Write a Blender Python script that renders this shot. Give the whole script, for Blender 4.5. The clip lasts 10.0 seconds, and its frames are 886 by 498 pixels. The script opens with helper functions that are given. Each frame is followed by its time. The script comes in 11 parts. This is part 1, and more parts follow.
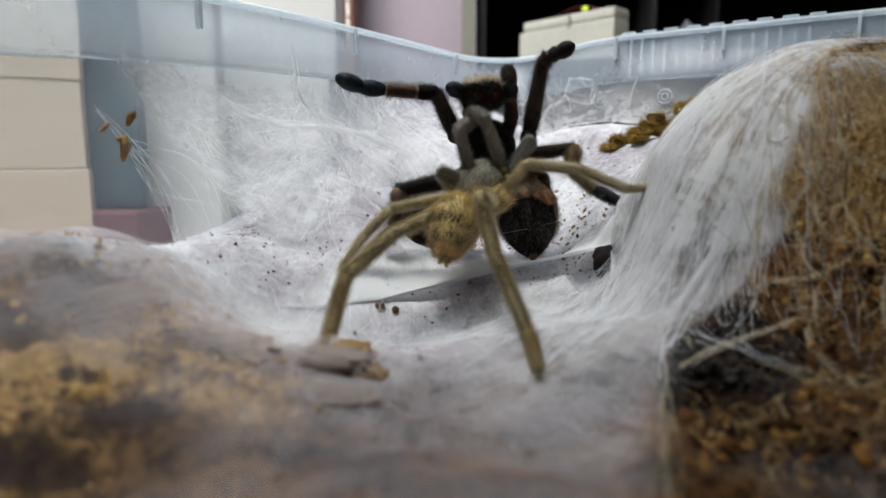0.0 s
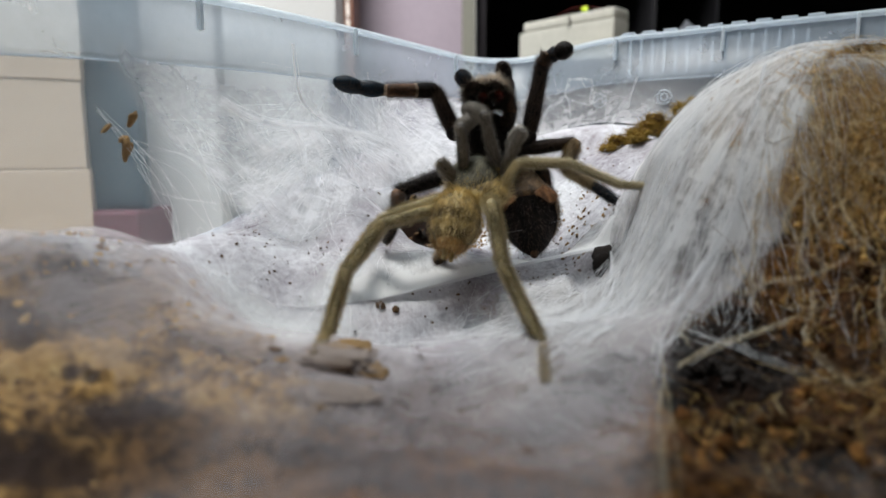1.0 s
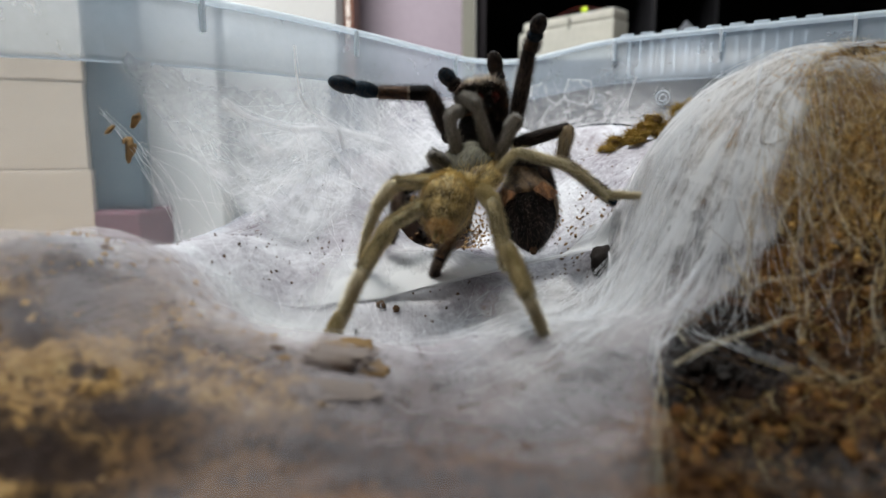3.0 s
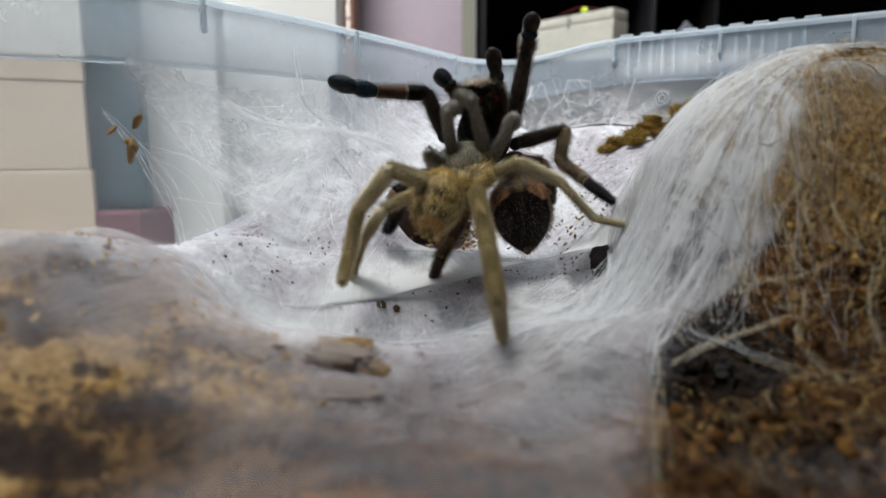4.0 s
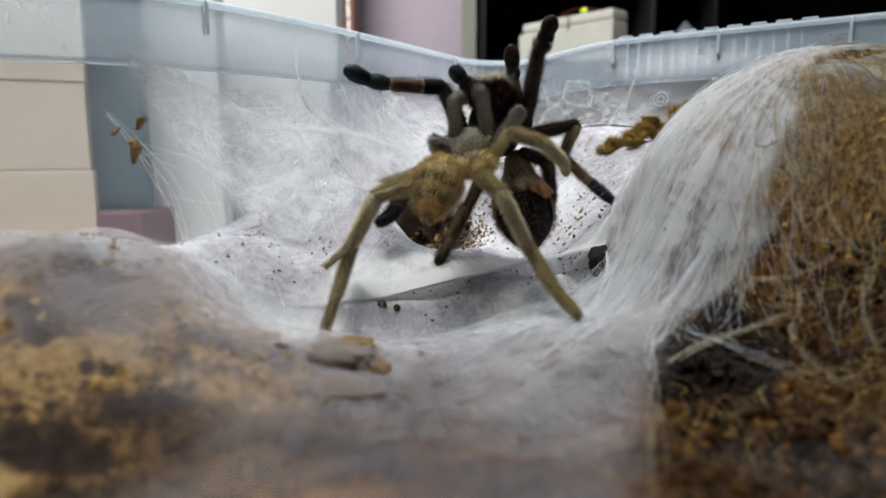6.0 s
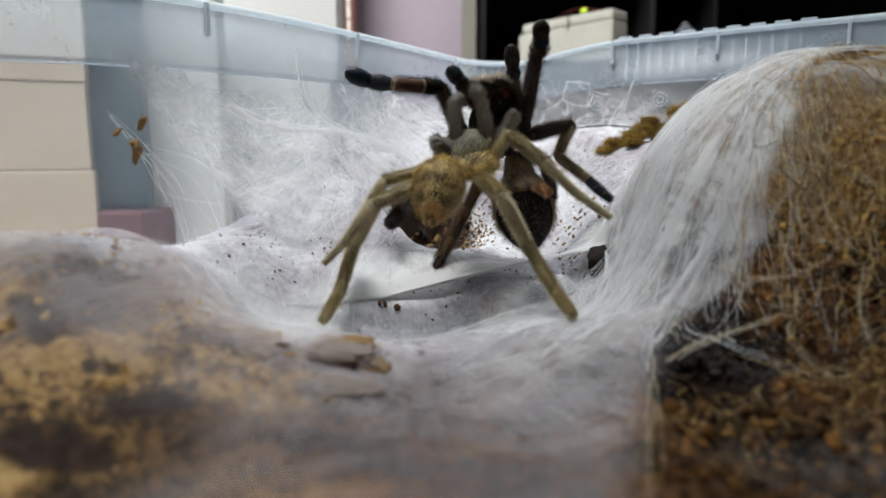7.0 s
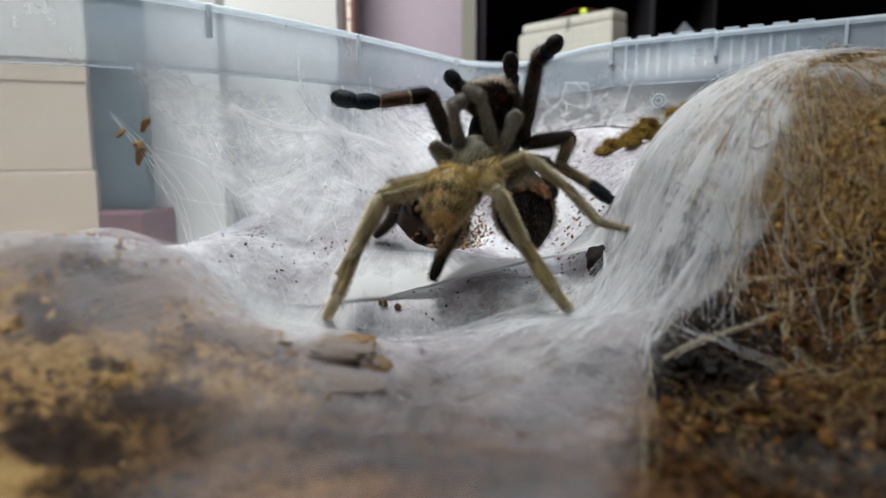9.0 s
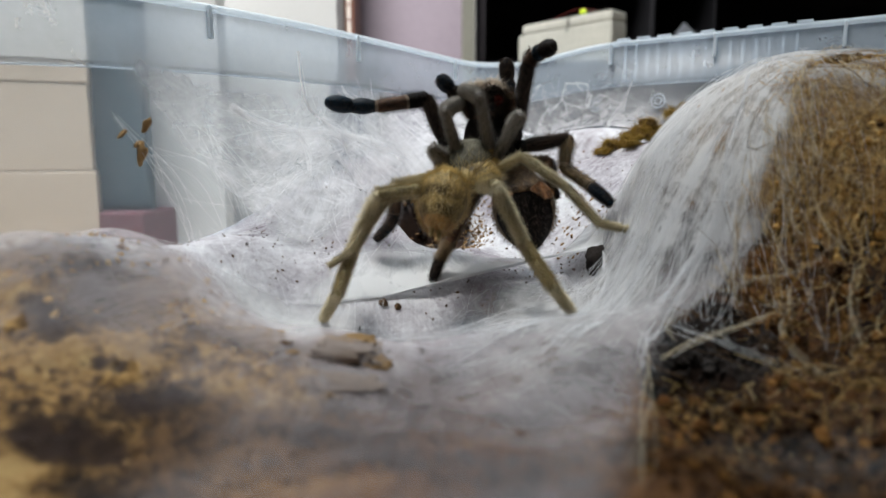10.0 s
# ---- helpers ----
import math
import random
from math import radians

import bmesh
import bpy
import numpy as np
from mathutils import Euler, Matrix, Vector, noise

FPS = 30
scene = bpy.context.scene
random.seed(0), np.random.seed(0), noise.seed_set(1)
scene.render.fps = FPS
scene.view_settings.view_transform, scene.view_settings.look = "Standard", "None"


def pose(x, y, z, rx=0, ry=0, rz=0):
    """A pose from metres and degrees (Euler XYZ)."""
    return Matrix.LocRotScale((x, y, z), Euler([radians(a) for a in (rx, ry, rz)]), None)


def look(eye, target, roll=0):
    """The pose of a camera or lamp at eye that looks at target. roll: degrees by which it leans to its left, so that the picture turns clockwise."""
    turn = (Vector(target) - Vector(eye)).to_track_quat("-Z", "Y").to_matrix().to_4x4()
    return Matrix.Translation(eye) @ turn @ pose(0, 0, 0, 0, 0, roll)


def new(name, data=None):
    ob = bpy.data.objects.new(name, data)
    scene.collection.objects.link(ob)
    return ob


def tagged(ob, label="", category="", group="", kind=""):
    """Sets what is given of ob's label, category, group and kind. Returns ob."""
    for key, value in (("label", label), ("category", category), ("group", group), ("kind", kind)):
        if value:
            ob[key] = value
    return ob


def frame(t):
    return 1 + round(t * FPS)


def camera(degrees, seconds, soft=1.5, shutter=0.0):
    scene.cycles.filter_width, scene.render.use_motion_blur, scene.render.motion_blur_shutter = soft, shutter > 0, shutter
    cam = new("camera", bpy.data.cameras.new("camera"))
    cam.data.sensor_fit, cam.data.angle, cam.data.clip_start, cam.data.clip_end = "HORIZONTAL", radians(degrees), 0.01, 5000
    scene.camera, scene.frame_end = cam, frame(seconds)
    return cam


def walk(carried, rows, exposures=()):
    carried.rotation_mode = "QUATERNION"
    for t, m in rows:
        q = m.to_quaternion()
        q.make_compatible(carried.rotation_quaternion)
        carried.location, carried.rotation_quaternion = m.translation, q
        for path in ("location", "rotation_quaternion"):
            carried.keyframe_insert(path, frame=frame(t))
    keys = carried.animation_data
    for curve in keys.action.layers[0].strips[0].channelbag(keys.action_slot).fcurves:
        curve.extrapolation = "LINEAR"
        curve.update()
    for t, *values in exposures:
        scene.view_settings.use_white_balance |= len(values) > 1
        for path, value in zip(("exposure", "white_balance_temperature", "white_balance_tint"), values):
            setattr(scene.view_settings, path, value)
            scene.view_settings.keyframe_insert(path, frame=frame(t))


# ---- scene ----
# ---- camera: draws back about a centimetre along its own line of sight ----
EYE = Vector((0, 0, 0.085))
AHEAD = Vector((0, math.cos(radians(8.2)), -math.sin(radians(8.2))))
cam = camera(70, 10.0, soft=1.5)
cam.data.dof.use_dof = True
cam.data.dof.focus_distance = 0.215
cam.data.dof.aperture_fstop = 11


def cam_row(t):
    eye = EYE - AHEAD * 0.0097 * (t - 5) / 10
    return (t, look(eye, eye + AHEAD))


walk(cam, [cam_row(t) for t in range(11)])

# ---- light: two added unseen lamps, one over the tub, one on the cabinet ----
world = bpy.data.worlds.new("room_air")
scene.world = world
world.use_nodes = True
world.node_tree.nodes["Background"].inputs[0].default_value = (0.75, 0.82, 1.0, 1)
world.node_tree.nodes["Background"].inputs[1].default_value = 0.2
scene.view_settings.exposure = 0.0


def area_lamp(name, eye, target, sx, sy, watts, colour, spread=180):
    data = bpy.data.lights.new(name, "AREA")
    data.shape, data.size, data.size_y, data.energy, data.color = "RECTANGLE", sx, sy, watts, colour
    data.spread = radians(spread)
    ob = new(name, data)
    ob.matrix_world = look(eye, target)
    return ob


# unseen stand-in for the overhead light, leaning towards the tub
area_lamp("overhead_key", (-0.10, 0.30, 0.92), (-0.05, 0.24, 0.06), 1.1, 0.9, 2.6, (0.80, 0.94, 1.03), 110)
# added fill, narrowed onto the cabinet and boxes behind
area_lamp("cabinet_fill", (-0.30, 0.30, 1.35), (-0.40, 0.85, 0.28), 0.4, 0.4, 15, (1.0, 0.98, 0.95), 85)


# ---- materials ----
def nodes_of(name):
    m = bpy.data.materials.new(name)
    m.use_nodes = True
    nt = m.node_tree
    return m, nt, nt.nodes["Principled BSDF"]


def add(nt, kind, **values):
    n = nt.nodes.new(kind)
    for k, v in values.items():
        n.inputs[k].default_value = v
    return n


def coords(nt, scale=(1, 1, 1), turn=(0, 0, 0)):
    tc = nt.nodes.new("ShaderNodeTexCoord")
    mp = add(nt, "ShaderNodeMapping", Scale=scale, Rotation=turn)
    if any(turn):
        mp.vector_type = "TEXTURE"
        mp.inputs["Scale"].default_value = [1 / s for s in scale]
    nt.links.new(tc.outputs["Object"], mp.inputs["Vector"])
    return mp.outputs["Vector"]


def noise_of(nt, vec, scale, detail=4.0, rough=0.6, bend=0.0):
    n = add(nt, "ShaderNodeTexNoise", Scale=scale, Detail=detail, Roughness=rough, Distortion=bend)
    nt.links.new(vec, n.inputs["Vector"])
    return n.outputs["Fac"]


def ramp(nt, fac, stops):
    r = nt.nodes.new("ShaderNodeValToRGB")
    while len(r.color_ramp.elements) < len(stops):
        r.color_ramp.elements.new(0.5)
    for e, (p, c) in zip(r.color_ramp.elements, stops):
        e.position, e.color = p, (*c, 1)
    nt.links.new(fac, r.inputs["Fac"])
    return r.outputs["Color"]


def mix(nt, fac, a, b, blend="MIX"):
    m = nt.nodes.new("ShaderNodeMix")
    m.data_type, m.blend_type = "RGBA", blend
    for sock, v in ((m.inputs[0], fac), (m.inputs[6], a), (m.inputs[7], b)):
        if isinstance(v, (int, float)):
            sock.default_value = v
        elif isinstance(v, tuple):
            sock.default_value = (*v, 1)
        else:
            nt.links.new(v, sock)
    return m.outputs[2]


def calc(nt, op, a, b=0.0, c=0.0):
    m = nt.nodes.new("ShaderNodeMath")
    m.operation = op
    for sock, v in zip(m.inputs, (a, b, c)):
        if isinstance(v, (int, float)):
            sock.default_value = v
        else:
            nt.links.new(v, sock)
    return m.outputs[0]


def bump(nt, bsdf, height, strength, distance):
    b = add(nt, "ShaderNodeBump", Strength=strength, Distance=distance)
    nt.links.new(height, b.inputs["Height"])
    nt.links.new(b.outputs["Normal"], bsdf.inputs["Normal"])


def plain(name, a, b, rough=0.6, scale=40, metal=0.0, stretch=(1, 1, 1), relief=0.15, depth=0.0005, fine=400):
    """Two tones mixed by a coarse and a fine grain, with a little relief."""
    m, nt, p = nodes_of(name)
    v = coords(nt, stretch)
    n1, n2 = noise_of(nt, v, scale, 5, 0.65), noise_of(nt, v, fine, 3, 0.6)
    f = calc(nt, "MULTIPLY_ADD", n2, 0.45, calc(nt, "MULTIPLY", n1, 0.55))
    nt.links.new(ramp(nt, f, [(0.3, a), (0.68, b)]), p.inputs["Base Color"])
    p.inputs["Roughness"].default_value, p.inputs["Metallic"].default_value = rough, metal
    bump(nt, p, f, relief, depth)
    return m


# paler ramp for tan soil; also lifts the mound top in place of light
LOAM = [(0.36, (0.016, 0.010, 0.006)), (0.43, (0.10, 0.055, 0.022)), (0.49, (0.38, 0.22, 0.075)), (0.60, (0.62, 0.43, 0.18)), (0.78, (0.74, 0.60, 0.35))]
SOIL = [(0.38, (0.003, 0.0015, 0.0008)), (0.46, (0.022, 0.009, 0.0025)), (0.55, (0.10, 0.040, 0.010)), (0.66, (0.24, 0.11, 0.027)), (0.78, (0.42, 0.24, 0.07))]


def flow_of(nt):
    att = nt.nodes.new("ShaderNodeAttribute")
    att.attribute_name = "flow"
    return att.outputs["Vector"]


def ground_material():
    m, nt, p = nodes_of("soil_under_silk")
    v = coords(nt)
    grain = calc(nt, "ADD", calc(nt, "MULTIPLY", noise_of(nt, v, 48, 4, 0.6), 0.55), calc(nt, "MULTIPLY", noise_of(nt, v, 420, 5, 0.7, 0.6), 0.45))
    big = noise_of(nt, v, 26, 3, 0.55)
    grain = calc(nt, "ADD", grain, calc(nt, "MULTIPLY", calc(nt, "SUBTRACT", big, 0.5), 0.42))
    soil = ramp(nt, grain, SOIL)
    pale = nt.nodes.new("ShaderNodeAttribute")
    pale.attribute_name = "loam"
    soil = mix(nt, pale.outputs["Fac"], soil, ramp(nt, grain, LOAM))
    # matted silk: streaks at two scales, lying more or less along the pull of the web
    att = nt.nodes.new("ShaderNodeAttribute")
    att.attribute_name = "silk"
    flow = flow_of(nt)
    s1 = noise_of(nt, flow, 1, 6, 0.7, 0.7)
    s2 = noise_of(nt, v, 170, 5, 0.65, 2.5)
    s3 = noise_of(nt, v, 38, 4, 0.6)
    streak = calc(nt, "ADD", calc(nt, "MULTIPLY", s1, 0.16), calc(nt, "ADD", calc(nt, "MULTIPLY", s2, 0.26), calc(nt, "MULTIPLY", s3, 0.58)))
    f = calc(nt, "ADD", att.outputs["Fac"], calc(nt, "MULTIPLY", calc(nt, "SUBTRACT", streak, 0.5), 1.6))
    mr = add(nt, "ShaderNodeMapRange")
    mr.interpolation_type = "SMOOTHSTEP"
    mr.inputs["From Min"].default_value, mr.inputs["From Max"].default_value = 0.12, 0.95
    nt.links.new(f, mr.inputs["Value"])
    silk = ramp(nt, streak, [(0.38, (0.33, 0.295, 0.335)), (0.49, (0.56, 0.54, 0.57)), (0.60, (0.79, 0.79, 0.81))])
    # crumbs of soil caught in the silk
    vor = add(nt, "ShaderNodeTexVoronoi", Scale=230.0)
    nt.links.new(v, vor.inputs["Vector"])
    crumb = calc(nt, "MULTIPLY", calc(nt, "LESS_THAN", vor.outputs["Distance"], 0.2), calc(nt, "GREATER_THAN", noise_of(nt, v, 55, 3), 0.56))
    silk = mix(nt, calc(nt, "MULTIPLY", crumb, 0.8), silk, (0.16, 0.075, 0.04))
    # dark soil and the shade of hollows, both mixed into the colour
    shade_att = nt.nodes.new("ShaderNodeAttribute")
    shade_att.attribute_name = "soil_shade"
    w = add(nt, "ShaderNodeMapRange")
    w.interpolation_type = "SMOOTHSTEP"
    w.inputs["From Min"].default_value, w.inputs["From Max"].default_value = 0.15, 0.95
    nt.links.new(calc(nt, "ADD", shade_att.outputs["Fac"], calc(nt, "MULTIPLY", calc(nt, "SUBTRACT", s2, 0.5), 1.3)), w.inputs["Value"])
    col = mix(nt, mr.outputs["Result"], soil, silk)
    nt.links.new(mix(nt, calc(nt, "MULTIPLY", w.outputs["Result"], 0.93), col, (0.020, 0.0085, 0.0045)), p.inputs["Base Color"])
    p.inputs["Roughness"].default_value = 0.85
    p.inputs["Specular IOR Level"].default_value = 0.25
    bump(nt, p, calc(nt, "ADD", grain, streak), 0.8, 0.0018)
    return m


def silk_material(name, tone=0.86):
    m, nt, p = nodes_of(name)
    p.inputs["Base Color"].default_value = (tone, tone, tone * 1.02, 1)
    p.inputs["Roughness"].default_value = 0.45
    tr = add(nt, "ShaderNodeBsdfTranslucent", Color=(tone, tone, tone, 1))
    mx = add(nt, "ShaderNodeMixShader", Fac=0.45)
    nt.links.new(p.outputs[0], mx.inputs[1])
    nt.links.new(tr.outputs[0], mx.inputs[2])
    nt.links.new(mx.outputs[0], nt.nodes["Material Output"].inputs["Surface"])
    return m


def veil_material(name, cover, contrast, tone=(0.80, 0.77, 0.78), streak=0.55, mesh=45, fine=7.0):
    """A thin sheet of silk: threads with gaps between them."""
    m, nt, p = nodes_of(name)
    s1 = noise_of(nt, flow_of(nt), 1, fine, 0.72, 0.9)
    s2 = noise_of(nt, coords(nt), mesh, 5, 0.62, 0.8)
    s3 = noise_of(nt, coords(nt), 260, 4, 0.6, 1.5)
    att = nt.nodes.new("ShaderNodeAttribute")
    att.attribute_name = "silk"
    f = calc(nt, "ADD", calc(nt, "MULTIPLY", s1, streak), calc(nt, "ADD", calc(nt, "MULTIPLY", s2, 0.85 - streak), calc(nt, "MULTIPLY", s3, 0.15)))
    f = calc(nt, "ADD", calc(nt, "MULTIPLY", calc(nt, "SUBTRACT", f, 0.5), contrast), cover)
    al = calc(nt, "MULTIPLY", f, att.outputs["Fac"])
    al = calc(nt, "MINIMUM", calc(nt, "MAXIMUM", al, 0.0), 0.96)
    p.inputs["Base Color"].default_value = (*tone, 1)
    p.inputs["Roughness"].default_value = 0.6
    tl = add(nt, "ShaderNodeBsdfTranslucent", Color=(0.8, 0.8, 0.82, 1))
    m1, m2 = add(nt, "ShaderNodeMixShader", Fac=0.3), nt.nodes.new("ShaderNodeMixShader")
    nt.links.new(p.outputs[0], m1.inputs[1])
    nt.links.new(tl.outputs[0], m1.inputs[2])
    tp = nt.nodes.new("ShaderNodeBsdfTransparent")
    nt.links.new(al, m2.inputs[0])
    nt.links.new(tp.outputs[0], m2.inputs[1])
    nt.links.new(m1.outputs[0], m2.inputs[2])
    nt.links.new(m2.outputs[0], nt.nodes["Material Output"].inputs["Surface"])
    return m


def plastic_material(name, milk, tint):
    m, nt, p = nodes_of(name)
    v = coords(nt)
    haze = calc(nt, "ADD", milk, calc(nt, "MULTIPLY", calc(nt, "SUBTRACT", noise_of(nt, v, 30, 5, 0.7), 0.5), milk * 0.7))
    p.inputs["Base Color"].default_value = (*tint, 1)
    p.inputs["Roughness"].default_value = 0.3
    p.inputs["Specular IOR Level"].default_value = 0.15
    tl = add(nt, "ShaderNodeBsdfTranslucent", Color=(*tint, 1))
    m0 = add(nt, "ShaderNodeMixShader", Fac=0.45)
    nt.links.new(p.outputs[0], m0.inputs[1])
    nt.links.new(tl.outputs[0], m0.inputs[2])
    tp = add(nt, "ShaderNodeBsdfTransparent", Color=(0.94, 0.97, 1.0, 1))
    m1 = nt.nodes.new("ShaderNodeMixShader")
    nt.links.new(haze, m1.inputs[0])
    nt.links.new(tp.outputs[0], m1.inputs[1])
    nt.links.new(m0.outputs[0], m1.inputs[2])
    gl = add(nt, "ShaderNodeBsdfGlossy", Roughness=0.2)
    fr = add(nt, "ShaderNodeFresnel", IOR=1.35)
    m2 = nt.nodes.new("ShaderNodeMixShader")
    nt.links.new(calc(nt, "MULTIPLY", fr.outputs[0], 0.2), m2.inputs[0])
    nt.links.new(m1.outputs[0], m2.inputs[1])
    nt.links.new(gl.outputs[0], m2.inputs[2])
    nt.links.new(m2.outputs[0], nt.nodes["Material Output"].inputs["Surface"])
    return m


def fur_material(name, a, b, gloss=0.55, bars=0.0):
    m, nt, p = nodes_of(name)
    v = coords(nt, (1, 0.35, 1))
    f = calc(nt, "ADD", calc(nt, "MULTIPLY", noise_of(nt, v, 320, 4, 0.65), 0.6), calc(nt, "MULTIPLY", noise_of(nt, v, 1800, 3, 0.6), 0.4))
    if bars:
        w = add(nt, "ShaderNodeTexWave", Scale=bars, Distortion=5.0, Detail=2.0)
        w.bands_direction = "Y"
        nt.links.new(coords(nt), w.inputs["Vector"])
        f = calc(nt, "ADD", calc(nt, "MULTIPLY", f, 0.9), calc(nt, "MULTIPLY", w.outputs["Fac"], 0.09))
    nt.links.new(ramp(nt, f, [(0.40, a), (0.60, b)]), p.inputs["Base Color"])
    p.inputs["Roughness"].default_value = gloss
    p.inputs["Sheen Weight"].default_value = min(0.12, 0.7 * b[1])
    p.inputs["Specular IOR Level"].default_value = 0.3 if b[1] > 0.05 else 0.1
    bump(nt, p, f, 0.8, 0.0006)
    return m


def clod_material(name, stops):
    """Crumbs that differ one from another in tone."""
    m, nt, p = nodes_of(name)
    geo = nt.nodes.new("ShaderNodeNewGeometry")
    n = noise_of(nt, coords(nt), 700, 4, 0.65)
    f = calc(nt, "ADD", calc(nt, "MULTIPLY", geo.outputs["Random Per Island"], 0.7), calc(nt, "MULTIPLY", n, 0.5))
    nt.links.new(ramp(nt, f, stops), p.inputs["Base Color"])
    p.inputs["Roughness"].default_value = 0.95
    p.inputs["Specular IOR Level"].default_value = 0.15
    bump(nt, p, n, 0.9, 0.0006)
    return m


GROUND, SILK = ground_material(), silk_material("silk_thread")
# NET is the same silk in a darker tone, painting shade over near soil
NET, DRAPE = veil_material("shaded_silk_net", 0.42, 2.0, (0.55, 0.49, 0.495), streak=0.3), veil_material("silk_drape", 0.52, 4.2, (0.82, 0.81, 0.80), streak=0.36, mesh=75, fine=3.0)
HUNG = veil_material("hung_silk", 0.60, 3.6, (0.78, 0.78, 0.80), streak=0.3, mesh=80)
APRON = veil_material("thick_silk", 0.85, 2.6, (0.86, 0.86, 0.85), streak=0.3, mesh=90, fine=4.0)
RAGGED = veil_material("ragged_net", 0.42, 2.4, streak=0.1, mesh=120)
WALL_PLASTIC = plastic_material("clear_plastic", 0.10, (0.66, 0.74, 0.82))
RIM_PLASTIC = plastic_material("milky_plastic", 0.34, (0.60, 0.68, 0.77))
STOP_PLASTIC = plastic_material("white_plastic", 0.88, (0.90, 0.95, 0.98))
LIP_PLASTIC = plastic_material("thick_plastic", 0.6, (0.84, 0.91, 0.96))
CARD = plain("beige_cardboard", (0.46, 0.38, 0.29), (0.54, 0.45, 0.36), 0.8, 14, stretch=(1, 1, 6))
PALE_CARD = plain("cream_cardboard", (0.66, 0.62, 0.55), (0.76, 0.72, 0.65), 0.8, 14, stretch=(1, 1, 6))
CARD_EDGE = plain("cardboard_edge", (0.30, 0.25, 0.20), (0.40, 0.33, 0.26), 0.85, 60)
TEAL = plain("dark_teal_card", (0.022, 0.046, 0.060), (0.042, 0.076, 0.094), 0.5, 12)
MAROON = plain("dull_red_card", (0.09, 0.03, 0.04), (0.14, 0.05, 0.062), 0.6, 20)
WHITE = plain("white_lacquer", (0.50, 0.51, 0.51), (0.57, 0.58, 0.58), 0.4, 5, relief=0.03)
GREY = plain("grey_card", (0.22, 0.24, 0.28), (0.30, 0.32, 0.36), 0.6, 15)
LILAC = plain("lilac_wall_paint", (0.23, 0.195, 0.235), (0.28, 0.24, 0.285), 0.8, 3, fine=150)
WOOD = plain("red_brown_wood", (0.07, 0.025, 0.015), (0.17, 0.07, 0.04), 0.5, 18, stretch=(6, 6, 0.6))
CHIPPED = plain("chipped_white_paint", (0.55, 0.5, 0.46), (0.75, 0.72, 0.68), 0.7, 60)
POST = plain("grey_green_metal", (0.13, 0.13, 0.11), (0.19, 0.19, 0.16), 0.45, 8)
STEEL = plain("bright_steel_edge", (0.7, 0.7, 0.68), (0.85, 0.85, 0.83), 0.25, 30, metal=0.8)
BLACK = plain("black_laminate", (0.007, 0.006, 0.007), (0.015, 0.013, 0.016), 0.6, 20, relief=0.03)
BLACK.node_tree.nodes["Principled BSDF"].inputs["Specular IOR Level"].default_value = 0.15
DARK = plain("dark_grey_plastic", (0.015, 0.015, 0.018), (0.035, 0.035, 0.04), 0.5, 20)
FOAM = plain("white_foam", (0.38, 0.38, 0.34), (0.52, 0.52, 0.47), 0.9, 120, fine=900, relief=0.5)
LIME = plain("lime_plastic", (0.55, 0.75, 0.02), (0.65, 0.85, 0.05), 0.4)
RED = plain("red_cable_plastic", (0.10, 0.010, 0.010), (0.16, 0.018, 0.016), 0.5)
TABLE = plain("pale_wood_table", (0.42, 0.36, 0.30), (0.52, 0.46, 0.39), 0.5, 10, stretch=(8, 0.6, 1))
CEIL = plain("white_ceiling_paint", (0.72, 0.72, 0.71), (0.80, 0.80, 0.79), 0.9, 3, fine=150)
FLOOR = plain("brown_floor_boards", (0.16, 0.10, 0.06), (0.26, 0.17, 0.10), 0.5, 5, stretch=(8, 0.6, 1))
COIR = clod_material("tan_coir_fibre", [(0.2, (0.16, 0.07, 0.016)), (0.45, (0.48, 0.26, 0.07)), (0.7, (0.70, 0.47, 0.18)), (1.0, (0.85, 0.70, 0.42))])
CRUMB = plain("brown_soil_crumb", (0.012, 0.006, 0.003), (0.18, 0.09, 0.03), 0.95, 140, relief=0.6)
OCHRE = plain("ochre_coir_crumb", (0.08, 0.038, 0.010), (0.46, 0.27, 0.08), 0.95, 160, relief=0.6)
DARKCOIR = plain("brown_coir_fibre", (0.035, 0.015, 0.005), (0.19, 0.095, 0.028), 0.85, 90)
COIR_SILK = plain("tan_silk_rope", (0.34, 0.26, 0.15), (0.60, 0.52, 0.38), 0.7, 120)
FOAM_GREY = plain("grey_silk_wrap", (0.08, 0.050, 0.030), (0.34, 0.27, 0.225), 0.9, 260)
# dark foot and ochre top clods: soil tones, spread apart to carry light
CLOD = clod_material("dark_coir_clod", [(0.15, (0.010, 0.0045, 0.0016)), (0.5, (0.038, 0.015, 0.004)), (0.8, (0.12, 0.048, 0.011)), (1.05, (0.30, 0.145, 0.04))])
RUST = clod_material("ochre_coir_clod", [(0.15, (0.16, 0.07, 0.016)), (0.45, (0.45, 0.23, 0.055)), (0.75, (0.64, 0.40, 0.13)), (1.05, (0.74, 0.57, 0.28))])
BARK = plain("brown_bark_crumb", (0.10, 0.045, 0.014), (0.45, 0.28, 0.11), 0.9, 260, relief=0.6)
MOSS = plain("dry_moss", (0.14, 0.072, 0.008), (0.52, 0.335, 0.05), 0.9, 120, relief=0.6)
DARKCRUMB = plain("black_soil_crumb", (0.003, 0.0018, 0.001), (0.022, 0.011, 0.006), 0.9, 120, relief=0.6)
